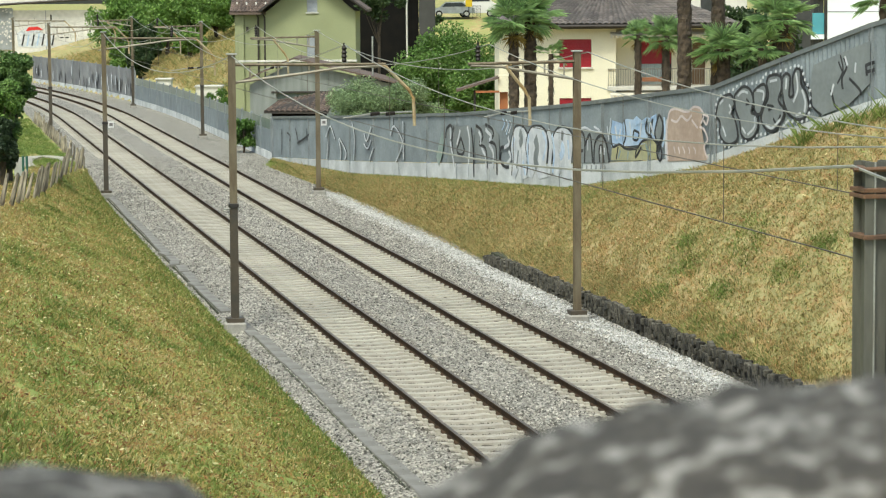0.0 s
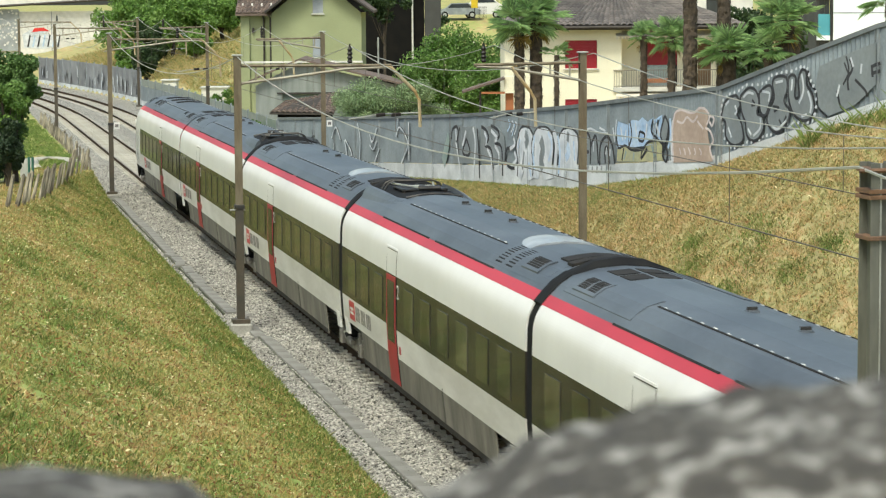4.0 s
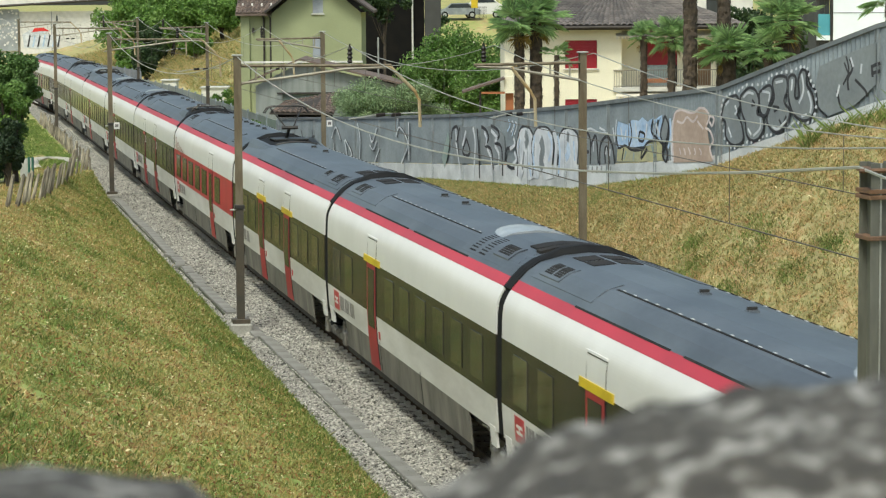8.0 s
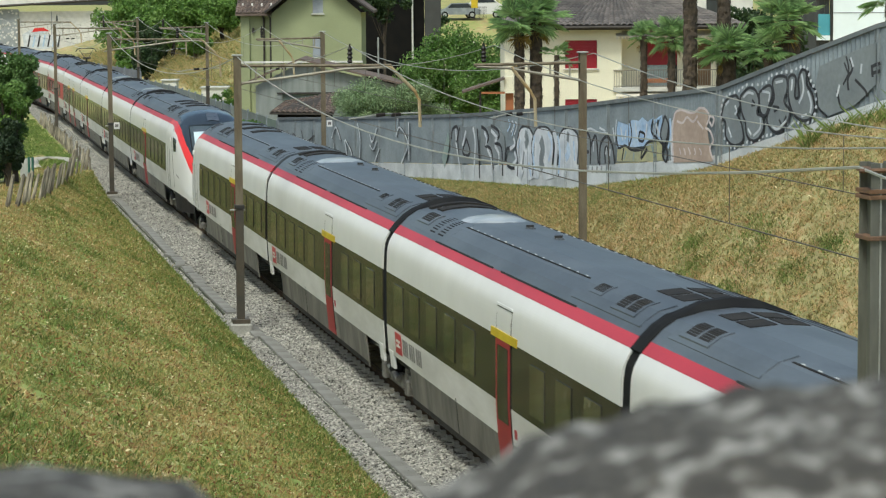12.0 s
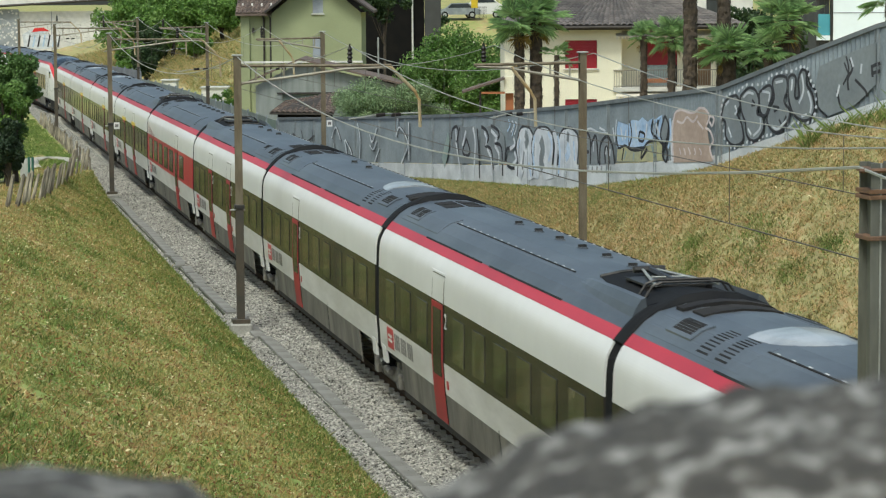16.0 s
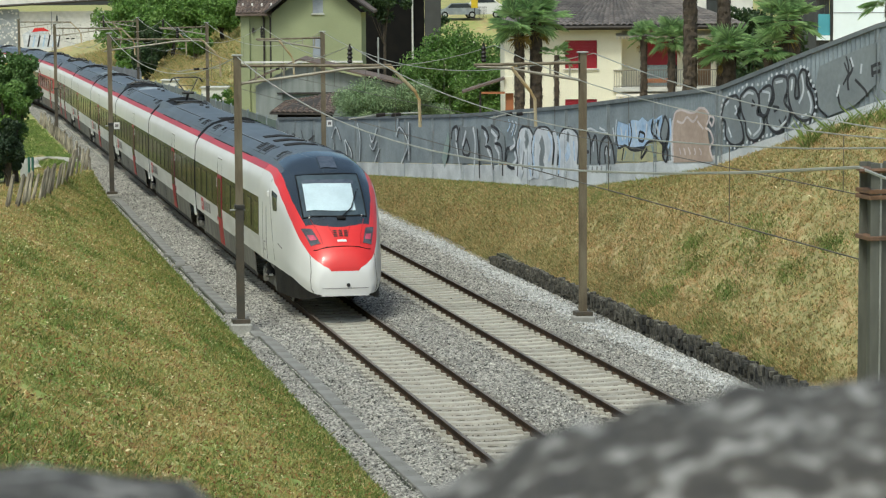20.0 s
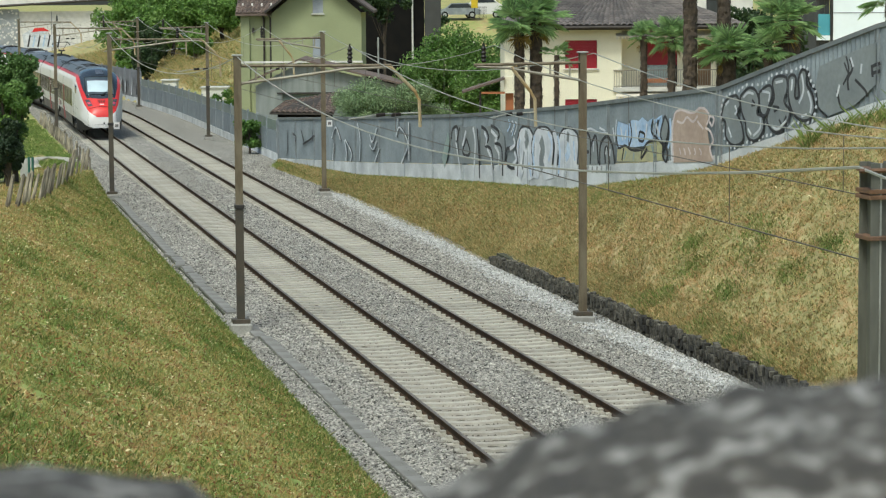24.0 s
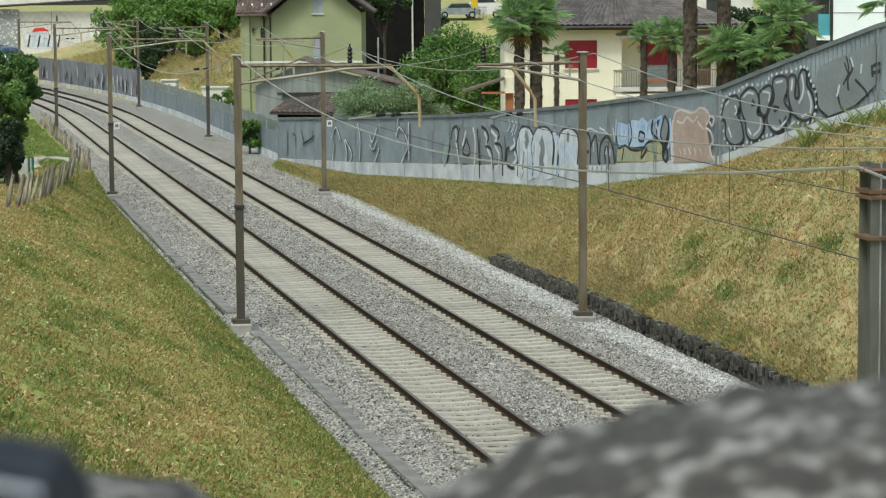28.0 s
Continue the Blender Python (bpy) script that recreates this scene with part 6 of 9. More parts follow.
    # blue over yellow, edged in black
    blot([(12.21, 0.44), (12.20, 0.62), (12.23, 0.77), (12.34, 0.73), (12.44, 0.71), (12.53, 0.77), (12.68, 0.75), (12.75, 0.79), (12.87, 0.72), (12.97, 0.77), (13.05, 0.71), (13.12, 0.79), (13.13, 0.61), (13.10, 0.47), (12.85, 0.44), (12.49, 0.43)], M_BLUE, "spray_fill", 0.002)
    blot([(12.21, 0.27), (12.22, 0.42), (12.39, 0.46), (12.53, 0.41), (12.73, 0.39), (12.87, 0.48), (13.03, 0.50), (13.12, 0.45), (13.13, 0.25), (12.73, 0.25)], M_OCHRE, "spray_fill", 0.003)
    stroke([(12.20, 0.61), (12.24, 0.44), (12.39, 0.46), (12.53, 0.40), (12.75, 0.40), (12.87, 0.48), (13.05, 0.50), (13.13, 0.44)], 0.08, M_INK, lift=0.006)
    stroke([(12.49, 0.76), (12.53, 0.58), (12.46, 0.43)], 0.08, M_INK, lift=0.006)
    stroke([(12.70, 0.62), (12.68, 0.52), (12.77, 0.50), (12.80, 0.58), (12.70, 0.62)], 0.08, M_INK, lift=0.006)
    stroke([(12.97, 0.75), (12.94, 0.61), (13.05, 0.52)], 0.08, M_INK, lift=0.006)
    stroke([(12.36, 0.43), (12.32, 0.28)], 0.08, M_INK, lift=0.006)
    stroke([(12.75, 0.39), (12.73, 0.29), (12.85, 0.41)], 0.08, M_INK, lift=0.006)
    stroke([(13.06, 0.74), (13.03, 0.58)], 0.08, M_INK, lift=0.006)
    stroke([(12.29, 0.69), (12.34, 0.53)], 0.09, M_CHALK, lift=0.007)
    stroke([(12.61, 0.73), (12.63, 0.57)], 0.09, M_CHALK, lift=0.007)
    stroke([(12.85, 0.70), (12.82, 0.52)], 0.09, M_CHALK, lift=0.007)
    stroke([(13.03, 0.69), (13.08, 0.54)], 0.09, M_CHALK, lift=0.007)
    stroke([(12.41, 0.65), (12.39, 0.54)], 0.09, M_CHALK, lift=0.007)
    stroke([(12.20, 0.79), (12.17, 0.59)], 0.09, M_CHALK, lift=0.007)
    stroke([(12.41, 0.39), (12.36, 0.29)], 0.12, M_GREENSPRAY, lift=0.005)
    stroke([(12.94, 0.44), (13.01, 0.31)], 0.12, M_GREENSPRAY, lift=0.005)
    stroke([(12.58, 0.37), (12.56, 0.27)], 0.12, M_GREENSPRAY, lift=0.005)
    # blue-grey leaf beside the tan block
    blot([(13.17, 0.77), (13.22, 0.66), (13.20, 0.53), (13.15, 0.44), (13.11, 0.55), (13.13, 0.68)], M_SILVER, "spray_fill", 0.003)
    stroke([(13.17, 0.78), (13.23, 0.66), (13.21, 0.53), (13.16, 0.44), (13.10, 0.55), (13.13, 0.68), (13.17, 0.78)], 0.08, M_INK, lift=0.006)
    stroke([(13.16, 0.44), (13.21, 0.34), (13.19, 0.22), (13.13, 0.32), (13.16, 0.44)], 0.08, M_INK, lift=0.006)
    stroke([(13.25, 0.74), (13.26, 0.53), (13.22, 0.39)], 0.10, M_BLUE, lift=0.005)
    stroke([(13.29, 0.71), (13.27, 0.47), (13.29, 0.21)], 0.09, M_CHALK, lift=0.005)
    # tan block with a pale puffed edge
    blot([(13.31, 0.19), (13.30, 0.53), (13.31, 0.72), (13.35, 0.81), (13.45, 0.81), (13.56, 0.78), (13.64, 0.79), (13.71, 0.81), (13.80, 0.80), (13.84, 0.71), (13.82, 0.61), (13.84, 0.49), (13.87, 0.35), (13.90, 0.19), (13.91, 0.10)], M_TAN, "spray_block", 0.002)
    stroke([(13.31, 0.21), (13.29, 0.53), (13.31, 0.72), (13.35, 0.81), (13.45, 0.82), (13.56, 0.78), (13.64, 0.78), (13.71, 0.82), (13.80, 0.80), (13.86, 0.71), (13.82, 0.62)], 0.07, M_ROSE, lift=0.006)
    stroke([(13.87, 0.72), (13.93, 0.68), (13.90, 0.60), (13.86, 0.65)], 0.07, M_ROSE, lift=0.006)
    stroke([(13.80, 0.58), (13.87, 0.54), (13.92, 0.42), (13.87, 0.34), (13.93, 0.15)], 0.07, M_ROSE, lift=0.006)
    stroke([(13.36, 0.70), (13.45, 0.67), (13.52, 0.73), (13.61, 0.67), (13.68, 0.73)], 0.07, M_ROSE, lift=0.006)
    stroke([(13.68, 0.67), (13.77, 0.57)], 0.07, M_ROSE, lift=0.006)
    stroke([(13.40, 0.38), (13.42, 0.32), (13.42, 0.30)], 0.05, M_ROSE, lift=0.005)
    stroke([(13.47, 0.37), (13.49, 0.32), (13.49, 0.29)], 0.05, M_ROSE, lift=0.005)
    stroke([(13.54, 0.37), (13.57, 0.31), (13.56, 0.29)], 0.05, M_ROSE, lift=0.005)
    stroke([(13.63, 0.36), (13.65, 0.31), (13.64, 0.28)], 0.05, M_ROSE, lift=0.005)
    stroke([(13.71, 0.35), (13.74, 0.30), (13.73, 0.27)], 0.05, M_ROSE, lift=0.005)
    # large bubble letters in silver and black, ringed with white dots
    blot([(14.06, 0.75), (14.10, 0.84), (14.20, 0.87), (14.28, 0.85), (14.33, 0.73), (14.28, 0.66), (14.35, 0.52), (14.38, 0.34), (14.31, 0.29), (14.20, 0.32), (14.11, 0.44), (14.11, 0.59), (14.05, 0.67)], M_SILVER, "spray_piece", 0.002)
    stroke([(14.06, 0.75), (14.10, 0.84), (14.20, 0.87), (14.28, 0.85), (14.33, 0.73), (14.28, 0.66), (14.35, 0.52), (14.38, 0.34), (14.31, 0.29), (14.20, 0.32), (14.11, 0.44), (14.11, 0.59), (14.05, 0.67), (14.06, 0.75)], 0.085, M_INK, lift=0.005)
    blot([(14.33, 0.83), (14.45, 0.89), (14.56, 0.83), (14.61, 0.69), (14.58, 0.57), (14.66, 0.51), (14.68, 0.38), (14.61, 0.28), (14.51, 0.28), (14.43, 0.37), (14.41, 0.51), (14.35, 0.66)], M_SILVER, "spray_piece", 0.002)
    stroke([(14.33, 0.83), (14.45, 0.89), (14.56, 0.83), (14.61, 0.69), (14.58, 0.57), (14.66, 0.51), (14.68, 0.38), (14.61, 0.28), (14.51, 0.28), (14.43, 0.37), (14.41, 0.51), (14.35, 0.66), (14.33, 0.83)], 0.085, M_INK, lift=0.005)
    blot([(14.61, 0.79), (14.71, 0.83), (14.78, 0.81), (14.80, 0.70), (14.75, 0.59), (14.70, 0.51), (14.63, 0.58)], M_SILVER, "spray_piece", 0.002)
    stroke([(14.61, 0.79), (14.71, 0.83), (14.78, 0.81), (14.80, 0.70), (14.75, 0.59), (14.70, 0.51), (14.63, 0.58), (14.61, 0.79)], 0.085, M_INK, lift=0.005)
    blot([(14.80, 0.82), (14.83, 0.89), (14.93, 0.88), (15.00, 0.83), (15.01, 0.70), (14.97, 0.59), (15.04, 0.47), (15.01, 0.34), (14.90, 0.27), (14.80, 0.32), (14.73, 0.44), (14.76, 0.56), (14.83, 0.67)], M_SILVER, "spray_piece", 0.002)
    stroke([(14.80, 0.82), (14.83, 0.89), (14.93, 0.88), (15.00, 0.83), (15.01, 0.70), (14.97, 0.59), (15.04, 0.47), (15.01, 0.34), (14.90, 0.27), (14.80, 0.32), (14.73, 0.44), (14.76, 0.56), (14.83, 0.67), (14.80, 0.82)], 0.085, M_INK, lift=0.005)
    blot([(15.02, 0.82), (15.06, 0.85), (15.11, 0.79), (15.10, 0.60), (15.15, 0.59), (15.14, 0.77), (15.18, 0.86), (15.23, 0.82), (15.24, 0.68), (15.30, 0.56), (15.33, 0.40), (15.29, 0.31), (15.21, 0.30), (15.11, 0.38), (15.05, 0.50), (15.02, 0.66)], M_SILVER, "spray_piece", 0.002)
    stroke([(15.02, 0.82), (15.06, 0.85), (15.11, 0.79), (15.10, 0.60), (15.15, 0.59), (15.14, 0.77), (15.18, 0.86), (15.23, 0.82), (15.24, 0.68), (15.30, 0.56), (15.33, 0.40), (15.29, 0.31), (15.21, 0.30), (15.11, 0.38), (15.05, 0.50), (15.02, 0.66), (15.02, 0.82)], 0.085, M_INK, lift=0.005)
    stroke([(14.25, 0.75), (14.28, 0.68), (14.25, 0.65)], 0.07, M_CHALK, lift=0.009)
    stroke([(14.15, 0.53), (14.20, 0.40)], 0.07, M_CHALK, lift=0.009)
    stroke([(14.38, 0.81), (14.45, 0.84), (14.53, 0.80)], 0.07, M_CHALK, lift=0.009)
    stroke([(14.63, 0.50), (14.63, 0.39), (14.53, 0.33)], 0.07, M_CHALK, lift=0.009)
    stroke([(14.66, 0.79), (14.76, 0.74), (14.75, 0.65)], 0.07, M_CHALK, lift=0.009)
    stroke([(14.85, 0.83), (14.95, 0.82)], 0.07, M_CHALK, lift=0.009)
    stroke([(14.80, 0.37), (14.88, 0.31), (15.00, 0.37)], 0.07, M_CHALK, lift=0.009)
    stroke([(15.18, 0.82), (15.20, 0.63), (15.15, 0.51)], 0.07, M_CHALK, lift=0.009)
    stroke([(15.25, 0.61), (15.29, 0.47), (15.28, 0.36)], 0.07, M_CHALK, lift=0.009)
    stroke([(15.07, 0.80), (15.06, 0.68)], 0.07, M_CHALK, lift=0.009)
    stroke([(15.18, 0.36), (15.24, 0.36)], 0.07, M_CHALK, lift=0.009)
    stroke([(14.45, 0.43), (14.50, 0.35)], 0.07, M_CHALK, lift=0.009)
    stroke([(14.11, 0.80), (14.16, 0.83)], 0.07, M_CHALK, lift=0.009)
    stroke([(14.51, 0.74), (14.55, 0.68), (14.50, 0.68)], 0.07, M_INK, lift=0.008)
    stroke([(14.81, 0.58), (14.90, 0.54), (14.83, 0.52)], 0.07, M_INK, lift=0.008)
    stroke([(14.90, 0.41), (14.95, 0.34), (15.00, 0.42)], 0.07, M_INK, lift=0.008)
    ring = [(14.03, 0.73), (14.06, 0.86), (14.16, 0.91), (14.30, 0.90), (14.41, 0.94), (14.58, 0.89), (14.71, 0.87), (14.78, 0.93), (14.92, 0.92), (15.05, 0.89), (15.16, 0.90), (15.24, 0.87), (15.28, 0.72), (15.34, 0.59), (15.35, 0.42), (15.32, 0.27), (15.21, 0.26), (15.10, 0.33), (15.05, 0.30), (14.95, 0.17), (14.80, 0.27), (14.68, 0.29), (14.58, 0.22), (14.45, 0.29), (14.33, 0.23), (14.20, 0.28), (14.10, 0.40), (14.06, 0.58)]
    for (c, v), (c2, v2) in zip(ring, ring[1:] + ring[:1]):
        for k in (0.1, 0.6):
            x, y = c + (c2 - c) * k, v + (v2 - v) * k
            blot(ring_shape(x, y, 0.014, 0.02, 6, 0.2, int(100 * x)), M_CHALK, "spray_dot", 0.008)
    # half-cleaned pale shapes further up
    blot([(15.34, 0.64), (15.38, 0.83), (15.66, 0.85), (16.00, 0.86), (16.00, 0.42), (15.78, 0.28), (15.49, 0.26), (15.38, 0.39)], M_SILVER, "spray_fill", 0.001)
    stroke([(15.25, 0.83), (15.27, 0.69), (15.35, 0.56), (15.36, 0.41), (15.47, 0.26)], 0.06, M_INK, lift=0.004)
    stroke([(15.66, 0.77), (15.70, 0.66), (15.73, 0.63)], 0.06, M_INK, lift=0.004)
    stroke([(15.68, 0.83), (15.71, 0.66), (15.65, 0.54)], 0.06, M_INK, lift=0.004)
    stroke([(15.72, 0.79), (15.75, 0.68), (15.70, 0.58), (15.71, 0.46)], 0.08, M_INK, lift=0.004)
    stroke([(15.58, 0.50), (15.62, 0.33), (15.66, 0.28)], 0.08, M_INK, lift=0.004)
    stroke([(15.78, 0.55), (15.89, 0.40), (15.91, 0.33)], 0.08, M_INK, lift=0.004)
    stroke([(15.73, 0.80), (15.76, 0.69)], 0.07, M_CHALK, lift=0.005)
    stroke([(15.61, 0.55), (15.58, 0.44)], 0.07, M_CHALK, lift=0.005)
    stroke([(15.85, 0.69), (15.84, 0.59)], 0.07, M_CHALK, lift=0.005)
    stroke([(15.95, 0.62), (16.02, 0.63)], 0.09, M_INK, lift=0.005)
    stroke([(15.96, 0.55), (16.02, 0.55)], 0.09, M_INK, lift=0.005)
    stroke([(15.96, 0.63), (15.97, 0.51)], 0.09, M_INK, lift=0.005)


graffiti()


# ---- masts and overhead line ----
def h_beam(z0, z1, w=0.088, d=0.088, t=0.014):
    loop = [(-w, -d), (w, -d), (w, -d + t), (0.008, -d + t), (0.008, d - t), (w, d - t), (w, d), (-w, d), (-w, d - t), (-0.008, d - t), (-0.008, -d + t), (-w, -d + t)]
    return Geo().rings([[(x, y, z) for x, y in loop] for z in (z0, z1)])


def overhead_mast(m, reach, two_tone, label, plate=False):
    """A steel mast whose bracket reaches over the track; reach is signed along x."""
    t = thing("catenary_mast", label, "catenary mast", m, "masts of the overhead line")
    part("foundation", Geo().cbox(-0.27, 0.27, -0.27, 0.27, -0.75, -0.06, 0.04), M_CONC, t, "concrete footing")
    part("base_plate", Geo().cbox(-0.22, 0.22, -0.2, 0.2, -0.06, 0.05, 0.01), M_MASTDARK, t)
    split = 2.95 if two_tone else 0.2
    part("lower_shaft", h_beam(0.05, split, 0.095, 0.093), M_MASTDARK if two_tone else M_STEEL, t)
    part("upper_shaft", h_beam(split, 6.72), M_STEEL, t)
    if two_tone:
        part("collar", Geo().cbox(-0.125, 0.125, -0.12, 0.12, 2.87, 2.97, 0.02), M_DARKMETAL, t)
        part("bracket_pin", Geo().tube([(-0.24, 0, 2.83), (0.15, 0, 2.83)], 0.022, 6), M_GALV, t)
    part("mast_cap", Geo().cbox(-0.13, 0.13, -0.12, 0.12, 6.72, 6.76, 0.01), M_GALV, t)
    s = 1 if reach > 0 else -1
    L = abs(reach)
    P = lambda x, z, y=0.0: (s * x, y, z)
    br = part("bracket", Geo().tube([P(0.05, 6.47), P(L, 6.44)], 0.045, 6), M_STEEL, t, "horizontal steel bracket")
    part("brace", Geo().tube([P(0.05, 6.02), P(0.5 * L, 6.25), P(0.7 * L, 6.36), P(0.98 * L, 6.40)], 0.042, 6), M_BRACE, br, "pale curved brace")
    for k in (0.12, 0.3, 0.5):
        zb = 6.02 + 0.46 * k
        part("web_strut", Geo().tube([P(k * L, zb), P(k * L, 6.46)], 0.026, 5), M_BRACE, br)
    x0 = 0.66 * L if s < 0 else L
    arm = part("drop_tube", Geo().tube([P(x0 - 0.15, 6.42), P(x0, 6.38), P(x0 + (0.62 if s > 0 else -0.5), 5.76), P(x0 + (0.72 if s > 0 else -0.62), 5.55), P(x0 + (0.74 if s > 0 else -0.64), 4.85)], 0.045, 7), M_RUSTY, t, "bent rusty drop tube")
    xe = x0 + (0.73 if s > 0 else -0.63)
    tx = abs(-2.68) + 0.0 if s > 0 else 2.6
    part("steady_arm", Geo().tube([P(xe, 5.22), P(0.5 * (xe + tx), 5.2), P(tx + 0.15 * s, 5.08)], 0.02, 5), M_GALV, t, "pale steady arm")
    for k in (0.25, 0.45):
        part("arm_insulator", Geo().tube([P(xe + (tx - xe) * k, 5.19), P(xe + (tx - xe) * (k + 0.12), 5.17)], 0.05, 7), M_INSUL, t)
    g = Geo()
    ix = tx + 0.2 * s if s > 0 else tx
    z = 6.5
    rings = [(z, 0.04), (z + 0.05, 0.07), (z + 0.1, 0.045), (z + 0.15, 0.078), (z + 0.2, 0.045), (z + 0.25, 0.078), (z + 0.3, 0.045), (z + 0.36, 0.07), (z + 0.42, 0.03), (z + 0.5, 0.02)]
    g.rings([[(s * ix + r * math.cos(a), r * math.sin(a), q) for a in (2 * math.pi * i / 8 for i in range(8))] for q, r in rings])
    part("insulator", g, M_INSUL, br, "brown ribbed insulator")
    if plate:
        part("number_plate", Geo().box(0.12, 0.36, -0.12, -0.11, 2.7, 2.98), M_WHITE, t, "small white plate")
        part("plate_bars", Geo().box(0.17, 0.31, -0.128, -0.121, 2.78, 2.9), M_TEXTGREY, t)
    return t


LEFT_Y, RIGHT_Y = (63.3, 107.0, 150.5, 194.0), (62.0, 106.0, 150.0, 193.5)
for i, y in enumerate(LEFT_Y):
    a = 0 if y < BEND else -(y - BEND) / RADIUS
    q = along(y, -2.69)
    overhead_mast(pose(q.x, q.y, 0, 0, 0, math.degrees(-a)), 3.95, True, "steel overhead-line mast with dark painted lower half and bracket", plate=(i == 1))
for i, y in enumerate(RIGHT_Y):
    q = along(y + (0.6 if i == 0 else 0), 6.12 if i == 0 else 6.25)
    overhead_mast(pose(q.x, q.y, 0), -2.85, i > 1, "weathered brown steel overhead-line mast with a bracket", plate=(i == 1))


def near_mast():
    t = thing("lattice_mast", "grey twin-channel steel mast with rusty clamp bands", "catenary mast", pose(-2.46, 20.3, 0, 0, 0, 0), "masts of the overhead line")
    for x0, x1 in ((-0.165, -0.085), (0.05, 0.165)):
        loop = [(x0, -0.14), (x1, -0.14), (x1, 0.14), (x0, 0.14), (x0, 0.125), (x1 - 0.012, 0.125), (x1 - 0.012, -0.125), (x0, -0.125)]
        g = Geo().rings([[(x, y, z) for x, y in loop] for z in (-0.4, 6.74)])
        part("channel", g, M_CHANNEL, t)
        part("flange_edge", Geo().box(x1, x1 + 0.014, -0.15, -0.13, -0.4, 6.74), M_GALV, t, "worn bright flange edge")
    g = Geo()
    g.box(-0.07, 0.05, -0.1, -0.09, -0.4, 6.74)
    part("web_plate", g, M_CHANNEL, t)
    for z in (6.68, 6.50, 6.45, 6.10):
        part("clamp_band", Geo().cbox(-0.19, 0.19, -0.17, 0.17, z - 0.018, z + 0.018, 0.006), M_RUSTBAND, t, "rusty clamp band")
    part("foundation", Geo().cbox(-0.4, 0.4, -0.4, 0.4, -0.9, -0.1, 0.05), M_CONC, t)
    part("cross_pin", Geo().tube([(-0.28, -0.16, 6.68), (0.28, -0.16, 6.68)], 0.022, 6), M_RUSTBAND, t)


M_CHANNEL = mat("mast_channel", (0.155, 0.155, 0.13), (0.105, 0.105, 0.09), 1.2, 0.55, 0.25, fine=12, stretch=(2, 2, 0.4))
M_RUSTBAND = mat("rust_band", (0.16, 0.085, 0.045), (0.10, 0.06, 0.04), 4, 0.8)
near_mast()


def sagging(a, b, sag, n=14):
    a, b = Vector(a), Vector(b)
    return [a.lerp(b, i / n) - Vector((0, 0, 4 * sag * (i / n) * (1 - i / n))) for i in range(n + 1)]


def line(name, pts, r, material, label):
    single(name, Geo().tube(pts, r, 5), material, label, "wire", "wires of the overhead line")


def overhead_wires():
    ly = (-23.5, 20.3) + LEFT_Y + (238.0,)
    ry = (-24.0, 19.0) + RIGHT_Y + (238.0,)
    for ys, u, z in ((ly, -2.69, 6.7), (ry, 6.25, 6.72)):
        for a, b in zip(ys, ys[1:]):
            line("earth_wire", sagging(along(a, u, z), along(b, u, z), 0.95), 0.014, M_WIRE, "pale sagging wire between mast tops")
    for ys, u in ((ly, 0.2), (ry, SECOND + 0.05)):
        for a, b in zip(ys, ys[1:]):
            top = sagging(along(a, u, 6.95), along(b, u, 6.95), 1.0)
            line("messenger_wire", top, 0.011, M_WIRE, "pale messenger wire of the overhead line")
            low = [along(a + (b - a) * i / 14, u * (1 if u > 1 else 1) + 0.0, 5.08) for i in range(15)]
            line("contact_wire", low, 0.010, M_DARKWIRE, "dark contact wire above the track")
            for i in range(2, 14, 2):
                line("dropper", [top[i], low[i]], 0.006, M_DARKWIRE, "thin dark dropper wire")


overhead_wires()


# ---- behind the barrier: a plan turned to face the bridge; lat to the right, depth away ----
TURN = radians(-11.69)
FWD, RIGHTWARD = Vector((math.sin(-TURN), math.cos(TURN), 0)), Vector((math.cos(TURN), math.sin(TURN), 0))


def spot(lat, depth, z=None):
    p = Vector((EYE.x, EYE.y, 0)) + FWD * depth + RIGHTWARD * lat
    p.z = float(ground_z(p.x, p.y)) if z is None else z
    return p


def facing(depth):
    """Pose of a building plan whose x is lat and whose y runs away from the front at that depth."""
    return Matrix.Translation(spot(0, depth, 0)) @ Matrix.Rotation(TURN, 4, "Z")


def wall_geo(x0, x1, z0, z1, y, th, holes=()):
    """An upright wall with rectangular openings (x0, x1, z0, z1) right through it."""
    xs = sorted({x0, x1, *[h[0] for h in holes], *[h[1] for h in holes]})
    zs = sorted({z0, z1, *[h[2] for h in holes], *[h[3] for h in holes]})
    solid = {(i, k) for i in range(len(xs) - 1) for k in range(len(zs) - 1)
             if not any(h[0] <= xs[i] and xs[i + 1] <= h[1] and h[2] <= zs[k] and zs[k + 1] <= h[3] for h in holes)}
    n = len(zs)
    g = Geo()
    g.v = [(x, yy, z) for yy in (y, y + th) for x in xs for z in zs]
    m = len(xs) * n
    for i, k in solid:
        a, b, c, d = i * n + k, (i + 1) * n + k, (i + 1) * n + k + 1, i * n + k + 1
        g.f += [(a, b, c, d), (d + m, c + m, b + m, a + m)]
        for di, dk, p, q in ((-1, 0, d, a), (1, 0, b, c), (0, -1, a, b), (0, 1, c, d)):
            if (i + di, k + dk) not in solid:
                g.f.append((p, q, q + m, p + m))
    return g


